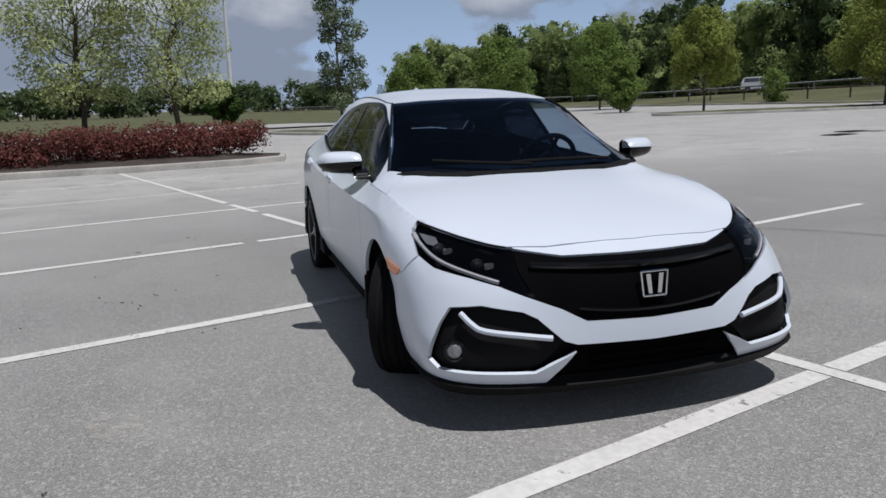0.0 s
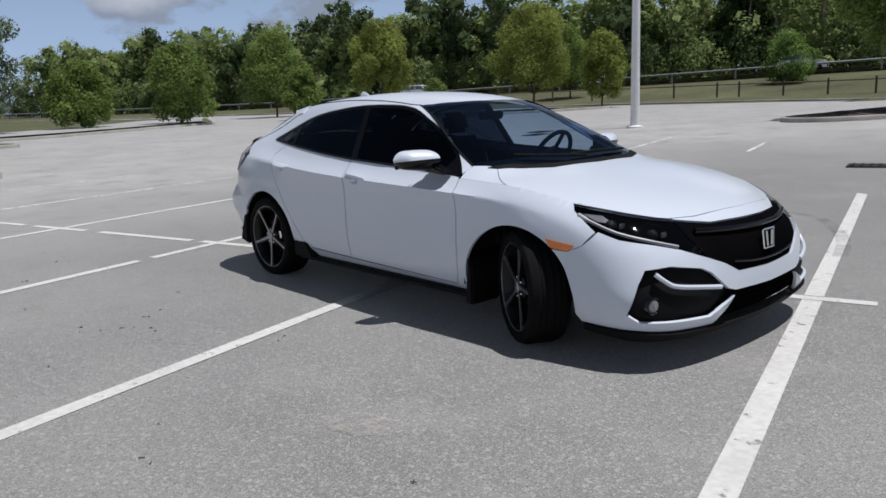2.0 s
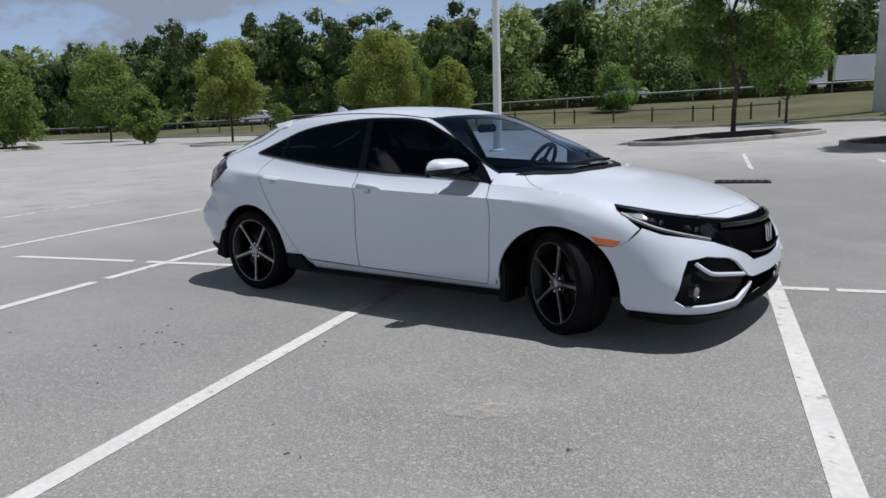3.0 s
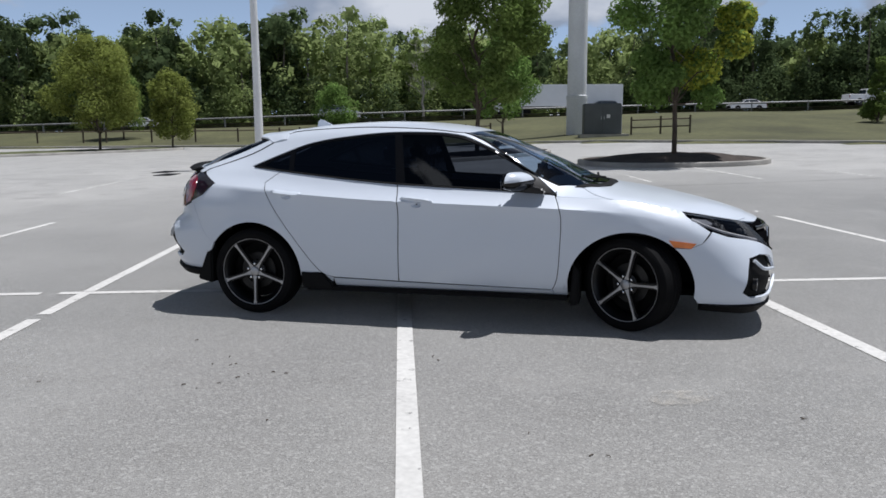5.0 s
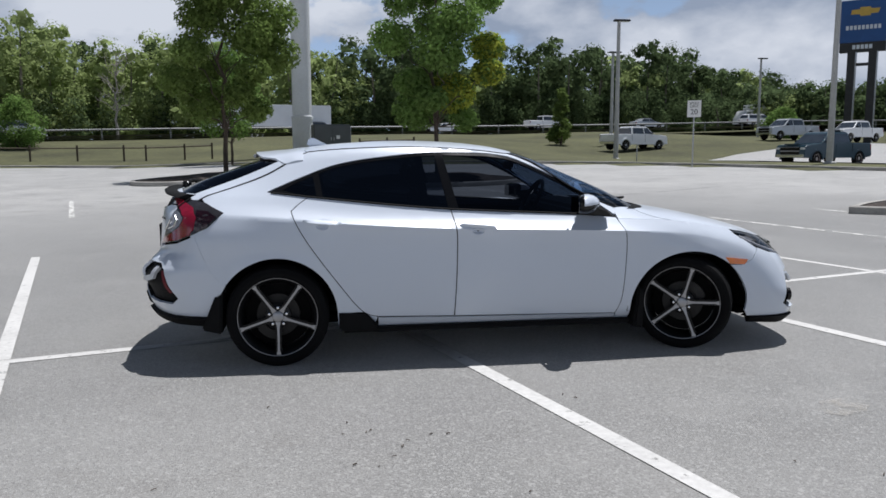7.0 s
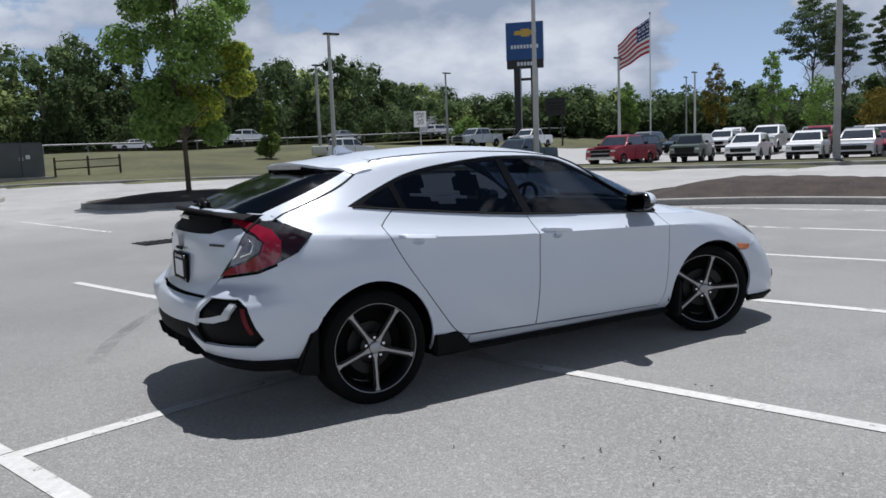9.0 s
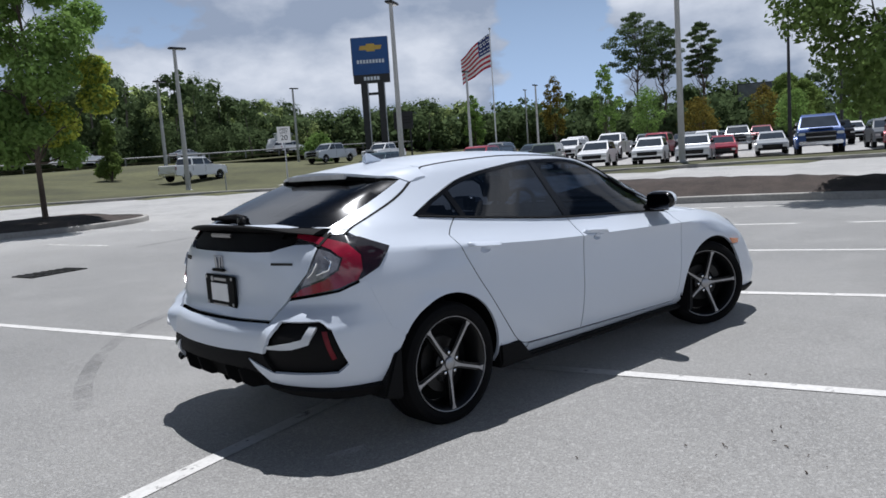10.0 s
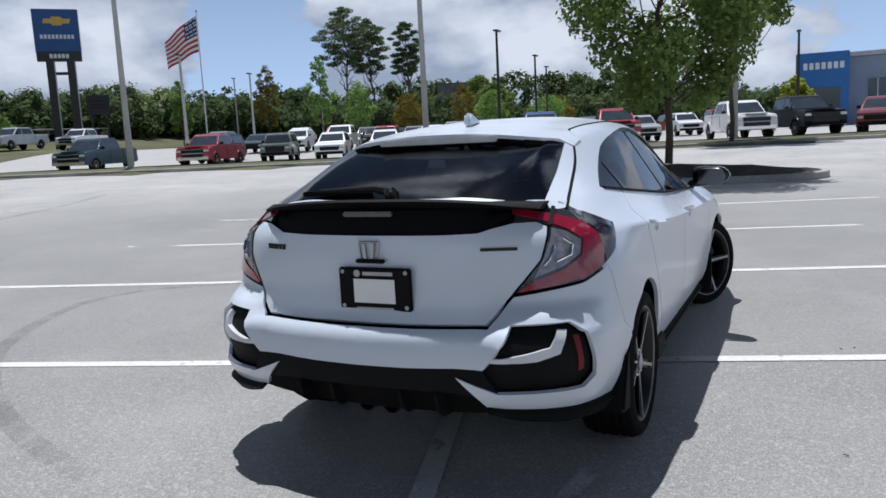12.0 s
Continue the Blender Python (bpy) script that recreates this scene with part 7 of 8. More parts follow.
for path, posts in (([(-66, 46.5), (-50, 49.5), (-34, 51.5), (-20, 52), (-9, 50)], 19), ([(1.0, 45.0), (4.6, 45.6)], 3)):
    rail = thing("rail_fence", path[0][0], path[0][1], 0, 0, "low weathered post-and-rail fence on the verge", "fence")
    pts = spline(path, 8) if len(path) > 2 else [(path[0][0] + (path[1][0] - path[0][0]) * t, path[0][1] + (path[1][1] - path[0][1]) * t) for t in np.linspace(0, 1, 9)]
    o = Vector((path[0][0], path[0][1], 0))
    for h in (0.45, 0.92):
        if h < 0.6 and posts > 10:
            continue
        part("rail", tube([Vector((x, y, land(x, y) + h)) - o for x, y in pts], 0.045, 6), MAT["wood"], rail)
    me = None
    for k in range(posts):
        x, y = pts[round(k * (len(pts) - 1) / (posts - 1))]
        if me is None:
            p = part("post", box((0.12, 0.12, 1.25), (0, 0, 0.5), 0.02), MAT["wood"], rail)
            me = p.data
        else:
            p = new("post", me)
            p.parent = rail
        p.location = Vector((x, y, land(x, y))) - o

g = thing("guard_rail", 0, 0, 0, 0, "grey steel guard rail along the highway", "guard rail")
line = []
for x in np.arange(-200, 181, 6.0):
    s = (ROAD_Y(x + 1) - ROAD_Y(x - 1)) / 2
    c = Vector((-s, 1)).normalized()
    line.append(Vector((x + c.x * -12.2, ROAD_Y(x) + c.y * -12.2, ROAD_Z(x) + 0.1)))
bm = bmesh.new()
prof = [(-0.02, 0.42), (0.05, 0.47), (-0.02, 0.515), (0.05, 0.56), (-0.02, 0.62), (-0.05, 0.62), (-0.05, 0.42)]
prev = None
for p in line:
    ring = [bm.verts.new((p.x, p.y - u, p.z + h)) for u, h in prof]
    if prev:
        for q in range(7):
            bm.faces.new((prev[q], prev[(q + 1) % 7], ring[(q + 1) % 7], ring[q]))
    prev = ring
part("beam", bm, MAT["rail_steel"], g)
first = part("post", box((0.12, 0.16, 1.0), (0, 0, 0.10), 0.01), MAT["rail_steel"], g)
first.location = line[0]
for p in line[1:]:
    q = new("post", first.data)
    q.parent, q.location = g, p


def lettering(text, size, m, parent, mat):
    c = bpy.data.curves.new("lettering", "FONT")
    c.body, c.size, c.align_x, c.align_y, c.extrude = text, size, "CENTER", "CENTER", 0.002
    c.materials.append(mat)
    ob = new("lettering", c)
    ob.parent = parent
    ob.matrix_local = m
    return ob


INK = material("sign_black", (0.02, 0.02, 0.02), 0.6, coarse=0.1, scale=6)
sgn = thing("speed_limit_sign", 15.75, 28.4, land(15.75, 28.4), 0, "white speed limit sign on a steel post behind the kerb", "road sign")
part("post", box((0.06, 0.05, 3.15), (0, 0, 1.5), 0.008), MAT["steel"], sgn)
part("plate", box((0.61, 0.012, 0.76), (0, -0.035, 2.75), 0.005), MAT["paper"], sgn, "white sign plate")
for text, size, z in (("SPEED", 0.155, 2.99), ("LIMIT", 0.155, 2.85), ("20", 0.34, 2.60)):
    lettering(text, size, pose(0, -0.044, z, 90, 0, 0), sgn, INK)
sgn.matrix_world = pose(15.75, 28.4, land(15.75, 28.4), 0, 0, -30)
small_post = thing("marker_post", 15.0, 33.2, land(15, 33.2), 0, "thin bare steel marker post on the verge", "post")
part("stake", box((0.05, 0.05, 0.9), (0, 0, 0.4), 0.008), MAT["steel"], small_post)

BLUE = material("sign_blue", (0.012, 0.075, 0.26), 0.4, coarse=0.1, scale=0.8)
GOLD = material("sign_gold", (0.62, 0.40, 0.06), 0.35, coarse=0.1, scale=1.5)
PALE = material("sign_white", (0.70, 0.74, 0.80), 0.5, coarse=0.06, scale=2)
py = thing("pylon_sign", 63.5, 82.0, -0.55, -42, "tall blue pylon sign with a gold emblem on two black posts", "sign")
for dx in (-1.15, 1.15):
    part("post", box((0.85, 0.85, 14.2), (dx, 0, 7.0), 0.03), MAT["dark_metal"], py, "square black post")
    part("post_trim", box((0.10, 0.9, 13.6), (dx + 0.5, 0, 6.9), 0), MAT["steel"], py)
part("cross_bar", box((2.2, 0.3, 0.35), (0, 0, 12.2), 0.02), MAT["dark_metal"], py)
cabinet = part("sign_box", box((5.0, 1.1, 5.0), (0, 0, 17.3), 0.06), BLUE, py, "blue sign box")
part("sign_edge", box((5.12, 0.9, 5.12), (0, 0.02, 17.3), 0.03), MAT["steel"], cabinet)
part("base_box", box((5.0, 1.0, 1.15), (0, 0, 14.25), 0.04), MAT["dark_metal"], py, "black name box")
part("emblem", slab([(-1.55, -0.28), (-0.55, -0.28), (-0.50, -0.52), (0.62, -0.52), (0.57, -0.28), (1.4, -0.28), (1.6, 0.28), (0.6, 0.28), (0.55, 0.52), (-0.57, 0.52), (-0.52, 0.28), (-1.4, 0.28)], 0.0, 0.06, 0.02, m=Matrix.Translation((0.1, -0.55, 18.4)) @ pose(0, 0, 0, 90, 0, 0)), GOLD, cabinet, "gold cross-shaped emblem")
for k in range(9):
    part("letter_bar", box((0.30, 0.04, 0.5), (-1.72 + 0.43 * k, -0.57, 16.55), 0.01), PALE, cabinet)
for k in range(5):
    part("letter_bar", box((0.34, 0.04, 0.5), (-0.9 + 0.45 * k, -0.52, 14.25), 0.01), PALE, py)
small = thing("road_sign_board", 72, 86, land(72, 86), -42, "dark notice board on posts near the pylon", "sign")
part("board", box((2.9, 0.3, 2.6), (0, 0, 5.7), 0.03), MAT["dark_metal"], small)
for dx in (-1.2, 1.2):
    part("post", box((0.25, 0.25, 4.8), (dx * 0.8, 0, 2.2), 0), MAT["dark_metal"], small)
for k in range(3):
    part("letter_bar", box((2.2, 0.04, 0.18), (0, -0.17, 5.3 + 0.45 * k), 0), MAT["brake"], small)

fl = thing("flag_pole", 78.0, 71.2, land(78, 71.2), 0, "tall white flagpole flying a striped flag", "flag")
part("pole", spun([(0.13, 0), (0.06, 21.5)], 14), MAT["pole_white"], fl)
part("ball", spun([(0.02, 21.45), (0.14, 21.55), (0.16, 21.65), (0.1, 21.78), (0.01, 21.8)], 14), MAT["chrome"], fl)
RED = material("flag_red", (0.42, 0.03, 0.05), 0.8, coarse=0.08, scale=1)
NAVY = material("flag_blue", (0.02, 0.035, 0.15), 0.8, coarse=0.08, scale=1)
WHT = material("flag_white", (0.75, 0.75, 0.76), 0.8, coarse=0.05, scale=1)
verts, faces, idx = [], [], []
nx, nz = 40, 26
for j in range(nz + 1):
    for i in range(nx + 1):
        u, v = i / nx, j / nz
        sag = 3.2 * u ** 1.2
        verts.append((-0.1 - 4.1 * u, 0.50 * math.sin(u * 8 + v * 2.2) * u + 1.2 * u * 0.4, 21.0 - 4.6 * v * (1 - 0.18 * u) - sag - 0.16 * math.sin(u * 9 + v * 3) * u))
for j in range(nz):
    for i in range(nx):
        a = j * (nx + 1) + i
        faces.append((a, a + 1, a + nx + 2, a + nx + 1))
        idx.append(2 if (j < 14 and i < 16) else (0 if (j // 2) % 2 == 0 else 1))
cloth = link_mesh("cloth", verts, faces, RED, fl, "red and white striped cloth with a blue corner", soft=60, mats=[RED, WHT, NAVY], index=idx)
for a in range(5):
    for b in range(6):
        u, v = 0.035 + 0.062 * b + 0.02 * (a % 2), 0.05 + 0.105 * a
        i, j = int(u * nx), int(v * nz)
        p = Vector(verts[j * (nx + 1) + i])
        part("star", spun([(0.11, -0.015), (0.11, 0.015)], 5, "y", m=Matrix.Translation(p + Vector((0, -0.03, 0)))), WHT, cloth)
fl.matrix_world = pose(77.2, 72.1, -2.0, 0, 0, -38)

bb = thing("billboard", 160, 71, 1.0, -66, "grey roadside billboard on a single post", "billboard")
part("panel", box((10.5, 0.6, 3.4), (0, 0, 11.0), 0.03), material("billboard_skin", (0.16, 0.17, 0.18), 0.6, coarse=0.3, fine=0.1, scale=0.6), bb)
part("frame", box((10.9, 0.4, 3.8), (0, 0.15, 11.0), 0.03), MAT["dark_metal"], bb)
part("post", spun([(0.45, 0), (0.45, 9.4)], 16), MAT["dark_metal"], bb)

# the dealer's building
WALL = material("grey_metal_cladding", (0.23, 0.29, 0.40), 0.55, coarse=0.08, fine=0.04, scale=0.5)
PORTAL = material("blue_portal_cladding", (0.02, 0.14, 0.42), 0.45, coarse=0.08, fine=0.04, scale=0.5)
bz = land(76, -10)
shop = thing("showroom_building", 76, -22, bz, 0, "grey dealer showroom with a blue entrance portal", "building")
part("wall", box((28, 44, 6.3), (16, -3.0, 3.15), 0.05), WALL, shop)
part("roof", box((29, 45, 0.4), (16, -3.0, 6.5), 0.05), MAT["steel"], shop)
part("portal", box((3.0, 4.4, 6.7), (0.6, 19.6, 3.35), 0.06), PORTAL, shop, "blue entrance portal")
GLZ = material("showroom_glazing", (0.09, 0.11, 0.13), 0.08, coarse=0.2, scale=0.4)
part("portal_glass", box((0.1, 3.0, 3.4), (-0.93, 19.6, 1.8), 0.02), GLZ, shop)
for k in range(7):
    part("letter_bar", box((0.08, 0.34, 0.6), (-0.95, 21.0 - 0.5 * k, 5.5), 0.01), PALE, shop)
for k in range(5):
    w = part("window", box((0.12, 4.6, 3.8), (1.95, 13.4 - 6.2 * k, 2.3), 0.02), GLZ, shop)
    for q in (-1.55, 0, 1.55):
        part("mullion", box((0.08, 0.10, 3.8), (1.87, 13.4 - 6.2 * k + q, 2.3), 0), MAT["steel"], w)

# drains, twigs and rubber marks on the paving
for x, y, a in ((-0.35, 9.55, 16), (-13.9, 16.9, 100), (-12.9, 15.5, 100)):
    d = thing("drain_cover", x, y, ground(x, y), a, "dark cast-iron drain cover set in the asphalt", "drain")
    part("frame", box((0.95, 0.55, 0.03), (0, 0, 0.002), 0.006), MAT["dark_metal"], d)
    for k in range(7):
        part("slot_bar", box((0.05, 0.46, 0.012), (-0.39 + 0.13 * k, 0, 0.021), 0.003), MAT["brake"], d)
rng = np.random.default_rng(21)
bm = bmesh.new()
for x, y in ((-0.84, -2.58), (-0.62, -2.24), (0.3, -1.76), (-1.7, -2.65), (-1.0, -2.12), (-0.81, -2.1), (-0.74, -2.5), (-0.52, -2.19), (-0.9, -2.0), (1.3, -3.0), (-0.3, -2.9), (-2.76, -2.35), (0.9, -2.7), (-1.4, -1.75), (2.2, -2.3), (-3.4, -1.9), (0.55, -4.2)):
    for q in range(int(rng.integers(1, 3))):
        a = rng.uniform(0, 6.3)
        c = Vector((x + rng.normal() * 0.05, y + rng.normal() * 0.05, ground(x, y) + 0.006))
        e = Vector((math.cos(a), math.sin(a), 0)) * rng.uniform(0.004, 0.014)
        tube([c - e, c + e * 0.2 + Vector((0.002, 0.0015, 0.002)), c + e], rng.uniform(0.0018, 0.0035), 5, bm)
tagged(part("twig_litter", bm, MAT["bark"]), "tiny dark twigs and leaf bits on the asphalt", "litter", kind="stuff")
SCUFF = worn_paint("tyre_rubber_smear", (0.13, 0.13, 0.132), 0.36, 3.0, 0.4, 0.4)
for line, w in (([(-2.55, 1.2), (-2.3, 1.95), (-1.9, 2.75), (-1.45, 3.4), (-1.0, 3.85), (-0.4, 4.25), (0.25, 4.5), (0.8, 4.35), (1.2, 3.85), (1.55, 3.2), (1.8, 2.5)], 0.12),
                ([(2.0, 11.9), (3.4, 12.4), (5.8, 13.45), (8.0, 14.5), (10.8, 16.2)], 0.16),):
    pts = spline(line, 6)
    verts = []
    for i, p in enumerate(pts):
        a, b = Vector(pts[max(i - 1, 0)]), Vector(pts[min(i + 1, len(pts) - 1)])
        s = Vector((-(b - a).y, (b - a).x)).normalized() * w / 2
        for q in (Vector(p) - s, Vector(p) + s):
            verts.append((q.x, q.y, ground(q.x, q.y) + 0.0075))
    tagged(link_mesh("tyre_mark", verts, [(2 * i, 2 * i + 2, 2 * i + 3, 2 * i + 1) for i in range(len(pts) - 1)], SCUFF), "faint curved dark tyre mark on asphalt", "road marking", kind="structure")
FADED = worn_paint("pale_mineral_stain", (0.50, 0.47, 0.42), 0.42, 11.0, 0.3, 0.62)
blot = [(x + 0.02 * math.sin(5 * k), y + 0.015 * math.cos(7 * k)) for k, (x, y) in enumerate(oval(1.66, -2.12, 0.17, 0.11, 40, 26, 2.0))]
pts, tris = filled(blot, 0.06)
tagged(link_mesh("pale_stain", [(x, y, ground(x, y) + 0.0065) for x, y in pts], tris, FADED), "faint pale dried stain on the asphalt", "stain", kind="structure")


# ---- parked and passing vehicles ----
TYRE_FAR = MAT["rubber"]
RIM_FAR = MAT["machined"]
GLASS_FAR = material("vehicle_glass", (0.040, 0.050, 0.064), 0.04, spec=0.7, coarse=0.2, scale=1.5)
LAMP_FAR = material("vehicle_lamp", (0.62, 0.63, 0.62), 0.12, 0.3, coarse=0.15, scale=6, coat=0.6)
PAINTS = {}


def paint_of(name, colour):
    if name not in PAINTS:
        PAINTS[name] = material(name + "_paint", colour, 0.3, 0.25 if 0.1 < max(colour) < 0.6 else 0.0, coarse=0.03, scale=1.2, coat=0.7 if max(colour) > 0.1 else 0.2, spec=0.5 if max(colour) > 0.02 else 0.25)
    return PAINTS[name]


COLOUR = {"white": (0.78, 0.79, 0.80), "silver": (0.45, 0.47, 0.49), "grey": (0.16, 0.17, 0.18), "black": (0.006, 0.007, 0.010), "red": (0.30, 0.012, 0.030), "deep red": (0.16, 0.015, 0.022),
          "blue": (0.015, 0.055, 0.20), "slate blue": (0.018, 0.046, 0.066), "green-grey": (0.10, 0.13, 0.11)}
SIDEWAYS = Matrix(((1, 0, 0, 0), (0, 0, 1, 0), (0, 1, 0, 0), (0, 0, 0, 1)))

SHAPES = {
    # length, width, wheelbase, tyre radius, ride, (lower outline), (cabin outline)
    "pickup": (5.85, 2.02, 3.75, 0.41, 0.45,
               [(2.90, 0.50), (2.93, 0.78), (2.90, 1.05), (2.78, 1.17), (1.45, 1.26), (-0.85, 1.28), (-0.88, 1.30), (-2.92, 1.30), (-2.98, 1.26), (-2.98, 0.62), (-2.90, 0.52)],
               [(1.48, 1.24), (0.72, 1.85), (0.45, 1.92), (-0.82, 1.92), (-1.02, 1.84), (-1.12, 1.28)]),
    "suv": (4.70, 1.86, 2.72, 0.355, 0.32,
            [(2.32, 0.36), (2.36, 0.62), (2.30, 0.92), (2.10, 1.02), (1.15, 1.12), (-2.20, 1.16), (-2.33, 1.05), (-2.35, 0.60), (-2.30, 0.38)],
            [(1.22, 1.10), (0.42, 1.62), (0.10, 1.70), (-1.55, 1.68), (-1.92, 1.58), (-2.25, 1.14)]),
    "boxy": (4.45, 1.90, 2.65, 0.36, 0.38,
             [(2.20, 0.42), (2.24, 0.66), (2.22, 1.05), (2.10, 1.10), (0.95, 1.16), (-2.14, 1.18), (-2.20, 1.10), (-2.22, 0.60), (-2.18, 0.44)],
             [(0.98, 1.14), (0.62, 1.68), (0.40, 1.76), (-1.85, 1.76), (-2.08, 1.70), (-2.16, 1.16)]),
    "sedan": (4.65, 1.83, 2.72, 0.33, 0.24,
              [(2.30, 0.28), (2.34, 0.52), (2.26, 0.72), (2.05, 0.80), (1.05, 0.92), (-1.60, 0.98), (-2.22, 0.99), (-2.31, 0.90), (-2.32, 0.50), (-2.28, 0.30)],
              [(1.10, 0.91), (0.30, 1.36), (0.0, 1.43), (-0.75, 1.42), (-1.05, 1.36), (-1.72, 0.98)]),
    "van": (5.05, 1.96, 3.0, 0.34, 0.26,
            [(2.50, 0.30), (2.53, 0.56), (2.42, 0.86), (2.15, 0.98), (1.55, 1.10), (-2.40, 1.12), (-2.50, 1.05), (-2.52, 0.55), (-2.48, 0.32)],
            [(1.68, 1.07), (0.85, 1.62), (0.45, 1.74), (-1.95, 1.74), (-2.25, 1.64), (-2.46, 1.10)]),
}


def vehicle(kind, colour, x, y, turn, label, group="", z=None):
    """A simple but whole car or truck: body with wheel arches, cabin, glass, wheels, lamps, grille."""
    length, width, base, tyre, ride, low, cabin = SHAPES[kind]
    p = paint_of(colour, COLOUR[colour])
    t = thing("pickup_truck" if kind == "pickup" else "parked_" + {"suv": "suv", "boxy": "suv", "sedan": "sedan", "van": "van"}[kind], x, y, land(x, y) + 0.04 if z is None else z, turn, label, "truck" if kind == "pickup" else "car", group)
    front_x, rear_x = base / 2 + 0.05, -base / 2 + 0.05
    outline = list(low)
    bottom = []
    for ax in (rear_x, front_x):
        bottom += [(ax + (tyre + 0.07) * math.cos(a), max(ride, tyre + (tyre + 0.07) * math.sin(a))) for a in np.linspace(math.pi, 0, 11)]
    bm = bmesh.new()
    slab(outline + bottom, -width / 2, width / 2, 0.0, bm, SIDEWAYS)
    top = max(q[1] for q in low)
    for v in bm.verts:
        k = 1 - 0.06 * smooth(0.75 * top, top, v.co.z) - 0.05 * smooth(length / 2 - 0.5, length / 2, abs(v.co.x))
        v.co.y *= k
    if kind == "pickup":
        # dark plate on the solid body paints the shade of an open load bed
        part("bed_floor", box((1.62, width * 0.76, 0.03), (-2.05, 0, 1.305), 0.01), MAT["black_matt"], t, "dark plate painting the shaded hollow of a load bed")
    rim = [e for e in bm.edges if all(v.co.z > 0.5 * top for v in e.verts) and all(abs(v.co.y) > 0.3 * width for v in e.verts) and e.verts[0].co.y * e.verts[1].co.y > 0]
    bmesh.ops.bevel(bm, geom=rim, offset=0.07, segments=3, affect="EDGES", clamp_overlap=True)
    part("body", bm, p, t, soft=40)
    for ax in (rear_x, front_x):
        for s in (1, -1):
            flare = bmesh.new()
            ring = []
            for a in np.linspace(-0.12, math.pi + 0.12, 15):
                ring.append([flare.verts.new((ax + r * math.cos(a), s * w, tyre + r * math.sin(a))) for r, w in ((tyre + 0.05, width / 2 - 0.10), (tyre + 0.055, width / 2 + 0.012), (tyre + 0.125, width / 2 + 0.006), (tyre + 0.13, width / 2 - 0.05))])
            for u, v in zip(ring, ring[1:]):
                for j in range(3):
                    flare.faces.new((u[j], u[j + 1], v[j + 1], v[j]))
            part("wheel_arch", flare, p if kind in ("sedan", "van") or (kind == "pickup" and colour != "grey") else MAT["black_matt"], t, "wheel arch lip")
    hw = width / 2 * 0.90
    cb = bmesh.new()
    slab(cabin, -hw, hw, 0.0, cb, SIDEWAYS)
    z0, z1 = min(q[1] for q in cabin), max(q[1] for q in cabin)
    for v in cb.verts:
        v.co.y *= 1 - 0.20 * (v.co.z - z0) / (z1 - z0)
    bmesh.ops.bevel(cb, geom=[e for e in cb.edges if e.calc_length() > 0.15], offset=0.03, segments=2, affect="EDGES", clamp_overlap=True)
    part("cabin", cb, p, t, soft=35)

    def lift(f):
        return hw * (1 - 0.20 * f) + 0.004

    # side glass as two panes a side, screens fore and aft
    xa, xb = cabin[0][0] - 0.25, cabin[-1][0] + (0.12 if kind == "pickup" else 0.35)
    mid = -0.05 if kind != "pickup" else 0.28
    lo, hi = 0.10, 0.82
    for s in (1, -1):
        for a0, a1 in ((xa, mid + 0.03), (mid - 0.03, xb)):
            def edge(f, x):
                if x > mid:
                    lim = cabin[0][0] + (cabin[1][0] - cabin[0][0]) * f - 0.14
                    return min(x, lim)
                lim = cabin[-1][0] + (cabin[-2][0] - cabin[-1][0]) * f + 0.12
                return max(x, lim)
            quad = [(edge(lo, a0), lo), (edge(lo, a1), lo), (edge(hi, a1), hi), (edge(hi, a0), hi)]
            g = bmesh.new()
            vs = [g.verts.new((qx, s * lift(f), z0 + (z1 - z0) * f)) for qx, f in quad] + [g.verts.new((qx, s * (lift(f) - 0.02), z0 + (z1 - z0) * f)) for qx, f in quad]
            for f in ((0, 1, 2, 3), (7, 6, 5, 4), (0, 4, 5, 1), (1, 5, 6, 2), (2, 6, 7, 3), (3, 7, 4, 0)):
                g.faces.new([vs[i] for i in f])
            part("side_window", g, GLASS_FAR, t, "dark side window", soft=None)
    for (ax, az), (bx, bz), sx in ((cabin[0], cabin[1], 1), (cabin[-1], cabin[-2], -1)):
        g = bmesh.new()
        n = Vector(((bz - az), 0, -(bx - ax))).normalized()
        n = n if n.x * sx > 0 else -n
        vs = []
        for d in (0.006, -0.02):
            for f, s in ((0.08, -1), (0.08, 1), (0.90, 1), (0.90, -1)):
                zz = az + (bz - az) * f
                yy = s * (hw * (1 - 0.20 * (zz - z0) / (z1 - z0)) - 0.07)
                vs.append(g.verts.new(Vector((ax + (bx - ax) * f, yy, zz)) + n * d))
        for f in ((0, 1, 2, 3), (7, 6, 5, 4), (0, 4, 5, 1), (1, 5, 6, 2), (2, 6, 7, 3), (3, 7, 4, 0)):
            g.faces.new([vs[i] for i in f])
        part("windscreen" if sx > 0 else "rear_window", g, GLASS_FAR, t, "dark glass screen", soft=None)
    first = None
    for ax in (front_x, rear_x):
        for s in (1, -1):
            m = Matrix.Translation((ax, s * (width / 2 - 0.13), tyre))
            w = part("wheel", spun([(tyre * 0.62, -0.11), (tyre * 0.94, -0.12), (tyre, -0.08), (tyre, 0.08), (tyre * 0.94, 0.12), (tyre * 0.62, 0.11)], 24, "y", m=m), TYRE_FAR, t, "black tyre")
            part("rim", spun([(tyre * 0.63, 0.0), (tyre * 0.62, 0.115), (tyre * 0.5, 0.10), (tyre * 0.12, 0.115)], 16, "y", m=m @ pose(0, 0, 0, 0, 0, 0 if s > 0 else 180)), RIM_FAR, w, "bright wheel")
    nose, tail_x = max(q[0] for q in low), min(q[0] for q in low)
    hood = low[3][1] if kind == "pickup" else low[2][1]
